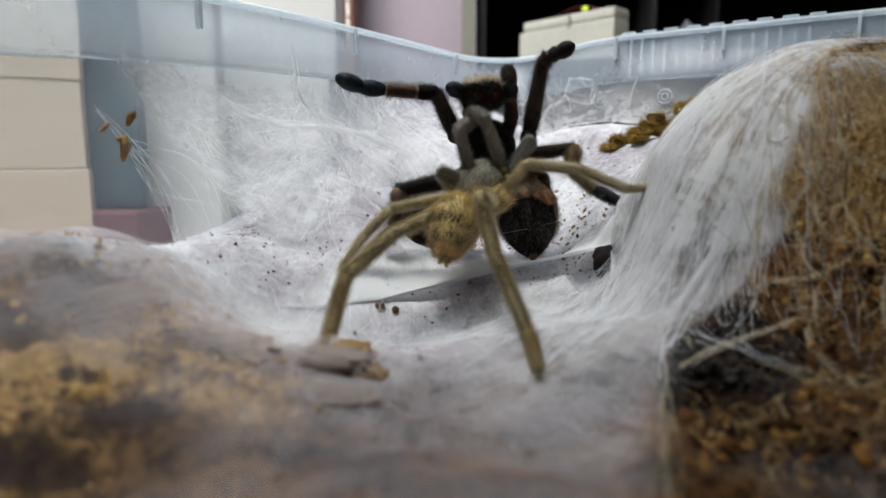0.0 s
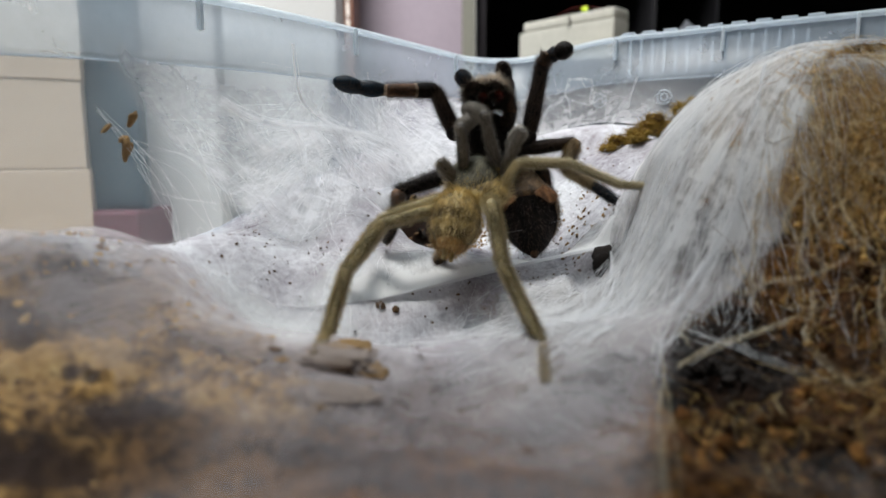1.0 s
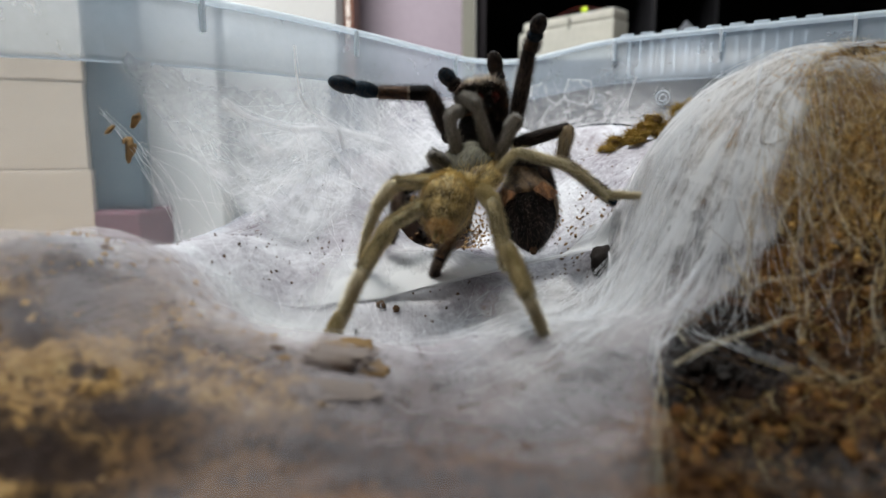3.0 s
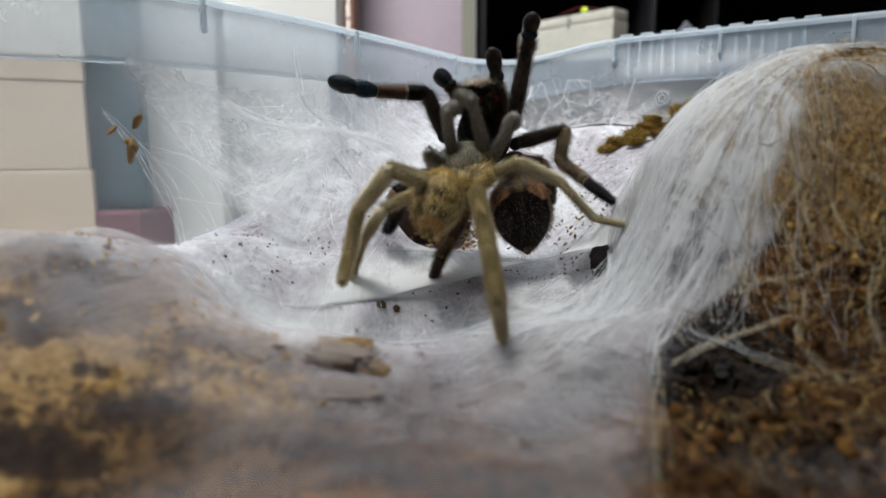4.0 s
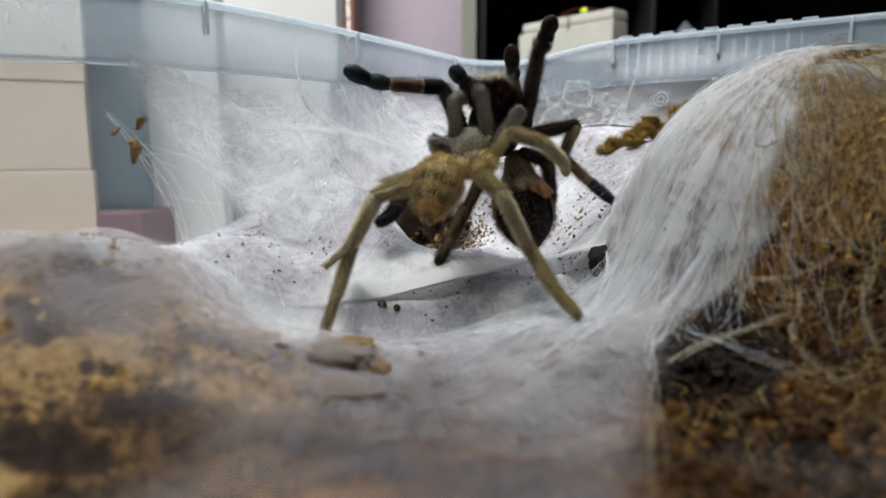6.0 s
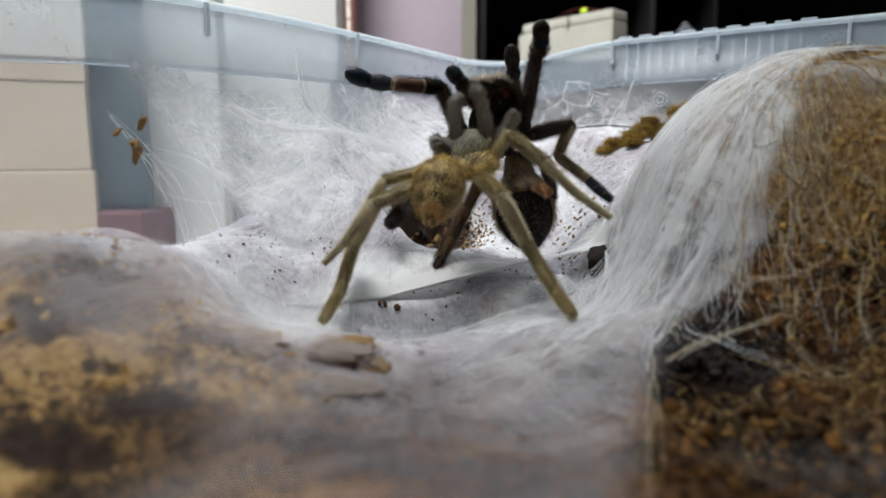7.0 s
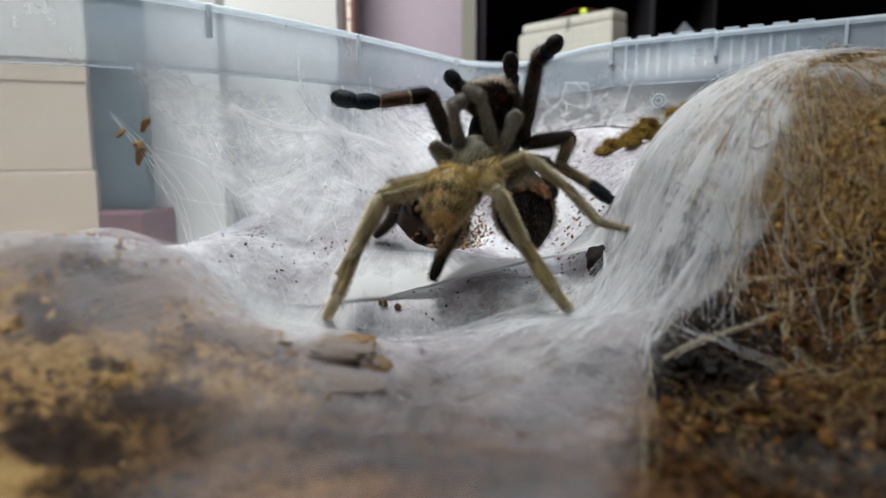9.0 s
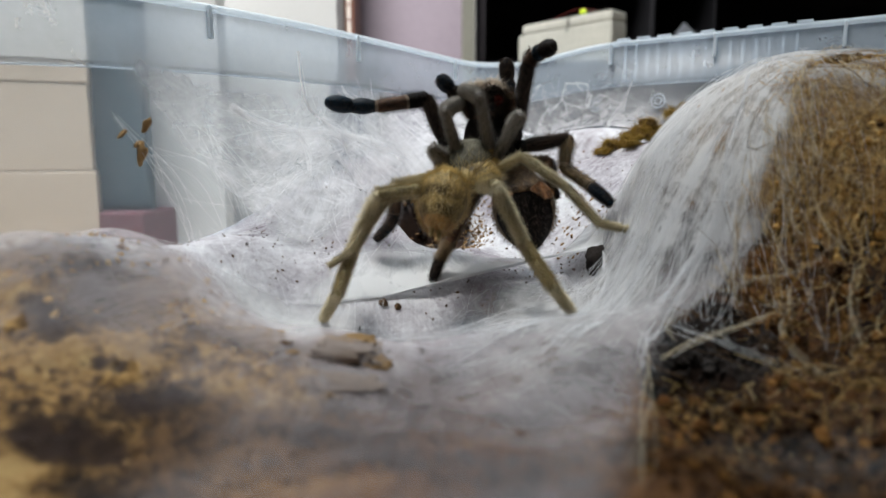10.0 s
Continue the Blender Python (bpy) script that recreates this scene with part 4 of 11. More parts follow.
    sheet("wall_veil", X, Y, Z, 0.85 * cover, HUNG, "torn white silk sheet hung on the tub wall", -0.035, 0.29, 30, 30)
    V, S = np.meshgrid(np.linspace(0.014, 0.14, 110), np.linspace(0, 1, 26), indexing="ij")
    U = 0.0085 + 0.022 * (1 - S) ** 1.5
    X, Y = 0.026 + c * U - s * V, 0.386 + s * U + c * V
    foot = height(X[:, :1], Y[:, :1]) + 0.001
    Z = foot + (0.125 - foot) * S**1.25
    cover = smooth_step((0.14 - V) / 0.05) * (1.9 - 1.5 * S) * smooth_step((1 - S) / 0.2) * smooth_step((V - 0.012) / 0.02)
    sheet("corner_veil", X, Y, Z, 0.5 * cover, RAGGED, "torn silk net in the corner of the tub", 0.06, 0.30, 24, 24)


def wall_point(side, along, z):
    """A point on the inner face of the tub: along the long side (u) or the short one (v)."""
    i = 0.0088 - 0.0055 * z / STEP_Z
    p = TUB @ Vector((along, i, z) if side == "u" else (i, along, z))
    return np.array(p)


def wall_webs():
    lines = []
    for _ in range(110):
        u = rnd(0.02, 0.2)
        z = rnd(0.085, 0.125)
        p = wall_point("u", u, z)
        u2 = u + random.gauss(0, 0.02)
        depth = rnd(0.004, 0.05)
        q = np.array(TUB @ Vector((u2, 0.008 + depth, 0)))
        q[2] = max(float(height(q[0], q[1])), 0.119 - 0.06 * min(1, (depth / 0.044) ** 0.5))
        lines.append(draped(p, q, 10, 0.001, 0.004, 0.7))
    # taut ropes running along the foot of the far wall
    for k in range(90):
        p = wall_point("u", 0.145 + rnd(-0.015, 0.015), 0.101 + rnd(-0.006, 0.006))
        q = np.array(TUB @ Vector((rnd(0.04, 0.09), rnd(0.012, 0.04), 0)))
        q[2] = height(q[0], q[1]) + 0.002
        lines.append(draped(p, q, 14, 0.0012, 0.006, 0.85))
    for k in range(40):
        p = wall_point("u", 0.122 + rnd(-0.004, 0.004), 0.128 + rnd(-0.008, 0.001))
        q = np.array(TUB @ Vector((0.10 + rnd(-0.03, 0.01), 0.02 + rnd(0, 0.02), 0)))
        q[2] = height(q[0], q[1]) + 0.001
        lines.append(draped(p, q, 14, 0.001, 0.004, 0.4))
    for k in range(60):
        v = 0.012 + 0.09 * random.random()
        p = wall_point("v", v, rnd(0.09, 0.132))
        q = wall_point("v", abs(v + random.gauss(0, 0.03)) + 0.012, rnd(0.09, 0.12))
        m = (p + q) / 2 + np.array(TUB.to_3x3() @ Vector((rnd(0.0, 0.012), 0, 0)))
        s = np.linspace(0, 1, 9)[:, None]
        lines.append((1 - s) ** 2 * p + 2 * s * (1 - s) * m + s**2 * q)
    threads("wall_silk", off_burrow(lines), 0.000034, SILK, "white silk threads stretched from the tub wall to the web", "silk", flat=True)


def rope(knots, strands, spread, lines):
    """A bundle of threads that follows smoothly from knot to knot and frays a little."""
    k = np.array(knots, float)
    for _ in range(strands):
        e = k + np.random.normal(0, spread, k.shape) * np.linspace(0.6, 1.4, len(k))[:, None]
        t = np.linspace(0, len(k) - 1, 6 * len(k))
        i = np.clip(t.astype(int), 0, len(k) - 2)
        f = (t - i)[:, None]
        m = np.gradient(e, axis=0)
        h = (2 * f**3 - 3 * f**2 + 1) * e[i] + (f**3 - 2 * f**2 + f) * m[i] + (3 * f**2 - 2 * f**3) * e[i + 1] + (f**3 - f**2) * m[i + 1]
        lines.append(h)


def ropes():
    lines = []
    rope(((-0.0555, 0.2454, 0.1258), (-0.0533, 0.2396, 0.1137), (-0.0494, 0.2364, 0.1033), (-0.0395, 0.2443, 0.0960)), 4, 0.0006, lines)
    rope(((-0.0694, 0.2072, 0.1028), (-0.0619, 0.2115, 0.0974), (-0.0518, 0.2234, 0.0950), (-0.0388, 0.2399, 0.0949), (-0.0193, 0.2607, 0.0899)), 55, 0.0013, lines)
    rope(((-0.0316, 0.2491, 0.0919), (-0.0440, 0.2225, 0.0859), (-0.0513, 0.2039, 0.0814), (-0.0558, 0.1822, 0.0745)), 36, 0.0032, lines)
    rope(((-0.0954, 0.1836, 0.0977), (-0.0872, 0.1816, 0.0873), (-0.0780, 0.1773, 0.0756), (-0.0717, 0.1723, 0.0666), (-0.0683, 0.1667, 0.0611)), 5, 0.0012, lines)
    rope(((-0.0872, 0.1816, 0.0873), (-0.0713, 0.1767, 0.0787), (-0.0573, 0.1762, 0.0709)), 6, 0.0034, lines)
    rope(((-0.0213, 0.2908, 0.1125), (-0.0228, 0.2774, 0.1041), (-0.0241, 0.2643, 0.0975)), 30, 0.0025, lines)
    rope(((-0.0468, 0.2386, 0.1014), (-0.0390, 0.2413, 0.0944), (-0.0169, 0.2276, 0.0809)), 40, 0.0022, lines)
    rope(((-0.0713, 0.1913, 0.0916), (-0.0631, 0.1856, 0.0817), (-0.0497, 0.1769, 0.0693)), 10, 0.0040, lines)
    rope(((-0.0415, 0.2595, 0.1139), (-0.0326, 0.2586, 0.1028), (-0.0151, 0.2673, 0.0919)), 18, 0.0020, lines)
    threads("silk_ropes", lines, 0.00003, SILK, "bright ropes of silk stretched along the far wall", "silk", flat=True)
    lines = []
    rope(((0.0832, 0.1722, 0.1030), (0.0773, 0.1631, 0.0930), (0.0740, 0.1598, 0.0874), (0.0716, 0.1570, 0.0820), (0.0696, 0.1530, 0.0752), (0.0673, 0.1500, 0.0688), (0.0600, 0.1470, 0.0600), (0.0497, 0.1373, 0.0527)), 22, 0.0004, lines)
    rope(((0.0671, 0.1713, 0.0924), (0.0578, 0.1641, 0.0777), (0.0476, 0.1567, 0.0611), (0.0366, 0.1444, 0.0456), (0.0210, 0.1286, 0.0413)), 12, 0.0007, lines)
    rope(((0.0730, 0.1614, 0.0940), (0.0615, 0.1551, 0.0781), (0.0492, 0.1484, 0.0597), (0.0398, 0.1416, 0.0477), (0.0257, 0.1288, 0.0425)), 14, 0.0008, lines)
    rope(((0.0689, 0.1507, 0.0823), (0.0623, 0.1450, 0.0642), (0.0514, 0.1350, 0.0507), (0.0441, 0.1249, 0.0438)), 7, 0.0004, lines)
    rope(((0.0596, 0.1440, 0.0550), (0.0550, 0.1413, 0.0505), (0.0481, 0.1359, 0.0480), (0.0419, 0.1225, 0.0460), (0.0393, 0.1126, 0.0440)), 6, 0.0009, lines)
    rope(((0.0455, 0.1665, 0.0530), (0.0410, 0.1605, 0.0480), (0.0340, 0.1540, 0.0445), (0.0250, 0.1475, 0.0430), (0.0150, 0.1420, 0.0425)), 16, 0.0007, lines)
    wild = []
    for knots in (
        ((0.0999, 0.1764, 0.1090), (0.0910, 0.1635, 0.1017), (0.0861, 0.1567, 0.0930), (0.0849, 0.1512, 0.0862), (0.0822, 0.1482, 0.0797), (0.0791, 0.1453, 0.0733)),
        ((0.0855, 0.1531, 0.0889), (0.0878, 0.1474, 0.0842), (0.0911, 0.1417, 0.0799), (0.0937, 0.1378, 0.0776)),
        ((0.0763, 0.1331, 0.0549), (0.0746, 0.1299, 0.0508), (0.0717, 0.1264, 0.0470), (0.0715, 0.1178, 0.0439), (0.0715, 0.1107, 0.0432)),
        ((0.0875, 0.1288, 0.0607), (0.0843, 0.1238, 0.0536), (0.0803, 0.1152, 0.0470)),
        ((0.0747, 0.1432, 0.0658), (0.0768, 0.1454, 0.0707), (0.0800, 0.1462, 0.0759), (0.0832, 0.1479, 0.0810)),
        ((0.0431, 0.1178, 0.0439), (0.0525, 0.1251, 0.0450), (0.0632, 0.1308, 0.0463), (0.0713, 0.1307, 0.0494)),
    ):
        up = [(x, y - 0.0016, z + 0.0026) for x, y, z in knots]
        rope(up, 7, 0.0005, wild)
    for _ in range(46):
        y = rnd(0.138, 0.182)
        x = float(np.interp(y, (0.12, 0.136, 0.148, 0.164, 0.182), (0.046, 0.052, 0.072, 0.084, 0.100))) + rnd(-0.004, 0.022)
        a, ln = random.gauss(-2.0, 0.7), rnd(0.008, 0.028)
        line = [(x + ln * q * math.cos(a + 0.5 * q), y + ln * q * math.sin(a + 0.5 * q)) for q in (0, 0.35, 0.7, 1.0)]
        rope([(u, v, float(height(u, v)) + max(relief(u, v), 0) + 0.0022) for u, v in line], random.choice((1, 2, 2, 4)), 0.0004, wild)
    rope(((0.0430, 0.1240, 0.0470), (0.0400, 0.1150, 0.0455), (0.0356, 0.1000, 0.0430), (0.0275, 0.0770, 0.0450), (0.0200, 0.0550, 0.0450)), 6, 0.0011, wild)
    threads("soil_ropes", wild, 0.00004, COIR_SILK, "thin tan ropes of silk and fibre over the soil mound", "silk", flat=True)
    cords = []
    knot = [wall_point("v", rnd(0.018, 0.098), rnd(0.088, 0.128)) + np.array(TUB.to_3x3() @ Vector((rnd(0.0, 0.006), 0, 0))) for _ in range(46)]
    for a in knot:
        near = sorted(knot, key=lambda b: float(np.linalg.norm(a - b)))[1:random.randint(3, 6)]
        for b in near:
            mid = (a + b) / 2 + np.random.normal(0, 0.0006, 3) - (0, 0, 0.0006)
            rope((a, mid, b), random.choice((1, 1, 2, 3, 6)), 0.00022, cords)
    rope(((-0.0555, 0.2454, 0.1258), (-0.0533, 0.2396, 0.1137), (-0.0494, 0.2364, 0.1033), (-0.0395, 0.2443, 0.0960), (-0.0290, 0.2500, 0.0930)), 22, 0.00022, cords)
    rope(((-0.0518, 0.2234, 0.0950), (-0.0470, 0.2190, 0.0880), (-0.0455, 0.2120, 0.0810)), 16, 0.0007, cords)
    rope(((-0.0388, 0.2399, 0.0949), (-0.0360, 0.2380, 0.0870), (-0.0300, 0.2330, 0.0790)), 16, 0.0007, cords)
    rope(((-0.0694, 0.2072, 0.1028), (-0.0619, 0.2115, 0.0974), (-0.0518, 0.2234, 0.0950), (-0.0388, 0.2399, 0.0949), (-0.0193, 0.2607, 0.0899)), 30, 0.0010, cords)
    rope(((-0.0619, 0.2115, 0.0974), (-0.0518, 0.2234, 0.0950), (-0.0388, 0.2399, 0.0949)), 14, 0.0004, cords)
    rope(((-0.0388, 0.2399, 0.0949), (-0.0260, 0.2500, 0.0915), (-0.0120, 0.2560, 0.0850)), 30, 0.0010, cords)
    threads("silk_cords", cords, 0.000045, SILK, "taut bright silk cords along the far wall", "silk", flat=True)
    lines = [np.column_stack([p[:, :2], np.maximum(p[:, 2], height(p[:, 0], p[:, 1]) + 0.0022)]) for p in lines]
    threads("mound_ropes", lines, 0.00005, SILK, "thick ropes of silk running down the mound", "silk", flat=True)
    for k, (x, y, z, r) in enumerate(((-0.088, 0.1822, 0.0868, 0.0024), (-0.0884, 0.1871, 0.0955, 0.0017), (-0.0931, 0.1816, 0.0925, 0.0013), (-0.089, 0.1825, 0.0897, 0.0016))):
        ob = new("bark_piece", lump_mesh(30.0 + k, BARK, 1.3))
        ob.matrix_basis = Matrix.LocRotScale((x, y, z), Euler((0.4 * k, 0.3, k)), (r * 0.6, r * 0.5, r))
        tagged(ob, "golden bark flake caught in the hanging silk", "bark flake")


def wall_net():
    """A fine net of crossing threads on the web that hangs on the long side."""
    def at(u, s):
        p = np.array(TUB @ Vector((u, 0.0095 + 0.044 * (1 - s) ** 2, 0)))
        foot = np.array(TUB @ Vector((u, 0.0525, 0)))
        z0 = float(height(foot[0], foot[1]))
        p[2] = z0 + (0.119 - z0) * s + 0.0012
        return p
    lines = []
    ties = ((0.145, 0.72), (0.075, 0.62), (0.205, 0.60), (0.115, 0.95), (0.035, 0.55))
    for _ in range(300):
        s = min(0.95, abs(random.gauss(0.25, 0.26)))
        u = rnd(0.02, 0.205 + 0.03 * s)
        tu, ts = random.choice(ties)
        du, ds = tu - u + random.gauss(0, 0.012), ts - s + random.gauss(0, 0.10)
        part_way = min(1.0, rnd(0.015, 0.06) / (abs(du) + 0.07 * abs(ds) + 1e-6))
        bend = rnd(-0.08, 0.08)
        pts = [at(min(max(u + du * q, 0.016), 0.215 + 0.03 * s), min(max(s + ds * q + bend * q * (1 - q), 0), 1)) for q in np.linspace(0, part_way, 8)]
        lines.append(np.array(pts))
    threads("wall_net", off_burrow(lines), 0.000035, SILK, "fine net of crossing silk threads on the tub wall", "silk", flat=True)


# ---- soil crumbs and fibres ----
def lump_mesh(seed, material, squash=0.7, rough=0.0):
    bm = bmesh.new()
    bmesh.ops.create_icosphere(bm, subdivisions=4 if rough else 3, radius=1)
    for v in bm.verts:
        c = v.co.copy()
        if rough:
            v.co = Vector([math.copysign(abs(q) ** 0.6, q) for q in c]) * 0.85
            v.co *= 1 + rough * (0.35 * noise.noise(c * 2.1 + Vector((seed, 5, 0))) + 0.22 * noise.noise(c * 6 + Vector((0, seed, 3))) + 0.13 * noise.noise(c * 16 + Vector((2, 0, seed))))
        v.co *= 1 + 0.45 * noise.noise(c * 1.2 + Vector((seed, 0, 0))) + 0.22 * noise.noise(c * 3.5 + Vector((0, seed, 0))) + 0.1 * noise.noise(c * 9 + Vector((0, 0, seed)))
        v.co.z *= squash
    return mesh_of("crumb", bm, material)


def tuft(name, x, y, z, r, material, fibre, label, seed):
    """A crumbly tuft: a rough lump with short fibres standing off it."""
    bm = bmesh.new()
    bmesh.ops.create_icosphere(bm, subdivisions=3, radius=1)
    for v in bm.verts:
        v.co *= 1 + 0.45 * noise.noise(v.co * 1.6 + Vector((seed, 0, 0))) + 0.3 * noise.noise(v.co * 5 + Vector((0, seed, 0)))
    tips = [v.co.copy() for v in bm.verts]
    for c in tips:
        for _ in range(4):
            o = (c.normalized() + Vector((rnd(-1.2, 1.2), rnd(-1.2, 1.2), rnd(-0.9, 1.2)))) * rnd(0.3, 1.1)
            w = c.cross(Vector((0.3, 0.5, rnd(-1, 1)))).normalized() * 0.028
            bm.faces.new([bm.verts.new(q) for q in (c - w, c + w, c + o)]).material_index = 1
    me = mesh_of(name, bm, material, False)
    me.materials.append(fibre)
    ob = new(name, me)
    ob.matrix_basis = Matrix.LocRotScale((x, y, z), Euler((0, 0, seed)), (r, r, r * 0.8))
    return tagged(ob, label, "moss" if "moss" in name else "bark")


def scatter(name, spots, size, material, label, category):
    """Many small lumps in one mesh, half sunk into the ground."""
    bm = bmesh.new()
    bmesh.ops.create_icosphere(bm, subdivisions=1, radius=1)
    base = np.array([v.co for v in bm.verts])
    tri = [[v.index for v in f.verts] for f in bm.faces]
    bm.free()
    verts, faces = [], []
    for x, y in spots:
        z = float(height(np.float64(x), np.float64(y))) + relief(x, y)
        r = size * random.uniform(0.4, 1.5)
        m = np.array(Euler((rnd(0, 6), rnd(0, 6), rnd(0, 6))).to_matrix())
        k = base * np.random.uniform(0.35, 1.5, (len(base), 1)) * (1, rnd(0.4, 1), rnd(0.3, 0.9))
        b = len(verts)
        verts.extend(k @ m.T * r + (x, y, z + 0.15 * r))
        faces.extend([[b + i for i in t] for t in tri])
    return tagged(new(name, raw(name, verts, faces, material, False)), label, category, kind="stuff")


def pick(n, test, x0, x1, y0, y1):
    out = []
    while len(out) < n:
        x, y = rnd(x0, x1), rnd(y0, y1)
        if random.random() < float(test(np.float64(x), np.float64(y))):
            out.append((x, y))
    return out


def soil_bits():
    both = lambda x, y: (soil_and_shade(x, y) < 0.3) * np.maximum(bare_hill(x - 0.006, y), np.clip(1.6 * bare_mound(x, y) - 0.75, 0, 1))
    scatter("soil_crumbs", pick(1700, both, -0.14, 0.18, 0.05, 0.2), 0.0007, CRUMB, "small brown crumbs of coir soil", "soil")
    low = lambda x, y: bare_hill(x - 0.006, y) * (soil_and_shade(x, y) < 0.25) * (0.15 + 0.85 * smooth_step((0.075 - height(x, y)) / 0.02))
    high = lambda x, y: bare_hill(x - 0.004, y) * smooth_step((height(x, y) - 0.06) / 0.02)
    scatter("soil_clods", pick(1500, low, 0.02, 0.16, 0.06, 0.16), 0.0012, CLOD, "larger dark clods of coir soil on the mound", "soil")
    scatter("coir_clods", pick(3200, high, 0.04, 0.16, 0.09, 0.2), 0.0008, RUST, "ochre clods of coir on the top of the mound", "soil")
    scatter("bark_crumbs", pick(500, both, -0.14, 0.18, 0.05, 0.2), 0.0006, BARK, "tan flakes of bark and coir", "soil")
    scatter("web_specks", pick(1050, lambda x, y: 0.5 * silk_cover(x, y) * (0.35 + 0.65 * (noise.noise(Vector((x * 60, y * 60, 2.0))) > 0.05)) * (min(tub_plan(x, y)) > 0.016), -0.13, 0.07, 0.1, 0.31), 0.00042, CRUMB, "brown specks of soil caught in the silk", "soil")
    lines = []
    for x, y in pick(800, lambda x, y: bare_hill(x - 0.008, y) * (soil_and_shade(x, y) < 0.3), 0.02, 0.18, 0.06, 0.2):
        a, ln = rnd(0, 6.283), rnd(0.006, 0.026)
        lines.append(draped((x, y), (x + ln * math.cos(a), y + ln * math.sin(a)), 8, relief(x, y) + rnd(0.0012, 0.004), 0.006, 0.3))
    threads("coir_fibres", lines, 0.00008, DARKCOIR, "curly tan coir fibres over the soil mound", "coir fibre")
    lines = []
    for x, y in pick(8500, lambda x, y: bare_hill(x - 0.002, y) * (soil_and_shade(x, y) < 0.3) * (0.08 + 0.92 * smooth_step((height(x, y) - 0.060) / 0.02)), 0.03, 0.16, 0.09, 0.2):
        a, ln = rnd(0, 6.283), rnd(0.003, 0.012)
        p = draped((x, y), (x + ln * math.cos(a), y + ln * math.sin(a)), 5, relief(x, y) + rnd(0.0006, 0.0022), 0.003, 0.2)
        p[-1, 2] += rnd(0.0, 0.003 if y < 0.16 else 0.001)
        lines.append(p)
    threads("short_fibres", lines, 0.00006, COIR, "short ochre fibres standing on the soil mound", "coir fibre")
    scatter("rust_crumbs", pick(260, lambda x, y: smooth_step((y - 0.105) / 0.02), -0.11, -0.035, 0.1, 0.15), 0.0007, RUST, "rusty crumbs of coir on the silk of the near mound", "soil")
    scatter("mound_crumbs", pick(2600, lambda x, y: bare_hill(x - 0.004, y) * (soil_and_shade(x, y) < 0.3), 0.03, 0.17, 0.09, 0.2), 0.0007, OCHRE, "ochre crumbs of coir on the mound", "soil")
    def crumb(name, x, y, r, material, label, squash=0.7, lift=0.3, seed=0.0):
        ob = new(name, lump_mesh(seed, material, squash))
        z = float(height(np.float64(x), np.float64(y)))
        ob.matrix_basis = Matrix.LocRotScale((x, y, z + lift * r), Euler((0, 0, seed)), (r, r * 0.8, r))
        return tagged(ob, label, "soil lump")
    for x, y, sx, sy, sz, lift, turn, bark, wrapped in (
        (-0.0205, 0.1300, 0.0078, 0.0034, 0.0017, 0.0016, 0.1, BARK, False),
        (-0.0250, 0.1285, 0.0036, 0.0026, 0.0013, 0.0012, 0.5, BARK, False),
        (-0.0208, 0.1225, 0.0090, 0.0042, 0.0031, 0.0012, -0.05, FOAM_GREY, True),
        (-0.0140, 0.1205, 0.0036, 0.0030, 0.0026, 0.0010, 0.3, BARK, True),
        (-0.0180, 0.1085, 0.0082, 0.0042, 0.0026, 0.0010, 0.12, FOAM_GREY, True),
        (-0.0196, 0.1050, 0.0030, 0.0022, 0.0014, 0.0012, 0.7, BARK, True),
        (-0.0095, 0.1095, 0.0012, 0.0011, 0.0010, 0.0009, 0.2, CRUMB, False),
        (-0.0330, 0.1240, 0.0014, 0.0012, 0.0009, 0.0008, 0.9, CRUMB, False),
        (-0.0310, 0.1200, 0.0016, 0.0012, 0.0009, 0.0008, 0.3, BARK, False),
    ):
        ob = new("bark_piece", lump_mesh(80.0 + 7 * x / 0.001, bark, 1.0, 1.0))
        ob.matrix_basis = Matrix.LocRotScale((x, y, float(height(np.float64(x), np.float64(y))) + lift), Euler((0.1, 0.05, turn)), (sx, sy, sz))
        tagged(ob, "grey-brown bark block wrapped in thin silk" if wrapped else "tan bark flake lying on the silk", "bark", group="silk-wrapped bark heap")
    crumb("soil_lump", 0.0124, 0.0896, 0.0020, CRUMB, "small dark soil lump in the near silk", 0.8, 0.4, 3.0)
    crumb("soil_lump", 0.0485, 0.1905, 0.0048, DARKCRUMB, "dark soil lump under the lip of the web", 0.9, 0.45, 4.0)
    crumb("soil_lump", -0.0123, 0.1966, 0.0009, CRUMB, "small dark crumb in a fold of the silk", 0.8, 0.4, 7.0)
    crumb("soil_lump", -0.0068, 0.1934, 0.0013, CRUMB, "small dark crumb in a fold of the silk", 0.8, 0.4, 9.0)
    crumb("soil_lump", -0.0104, 0.1944, 0.0007, CRUMB, "small dark crumb in a fold of the silk", 0.8, 0.4, 10.0)
    crumb("soil_lump", -0.0177, 0.1781, 0.0015, CRUMB, "small brown lump under the lip of the web", 0.8, 0.4, 9.0)
    crumb("soil_lump", -0.0134, 0.1783, 0.0012, CRUMB, "small brown lump under the lip of the web", 0.8, 0.4, 8.0)
    crumb("soil_lump", -0.0237, 0.1699, 0.0008, DARKCRUMB, "tiny black crumb on the silk", 0.8, 0.4, 8.0)
    crumb("soil_lump", -0.0050, 0.1386, 0.0008, DARKCRUMB, "tiny black crumb on the silk", 0.8, 0.4, 9.0)
    crumb("soil_lump", -0.0429, 0.121, 0.0012, CRUMB, "tiny brown lump on the silk", 0.8, 0.4, 5.0)
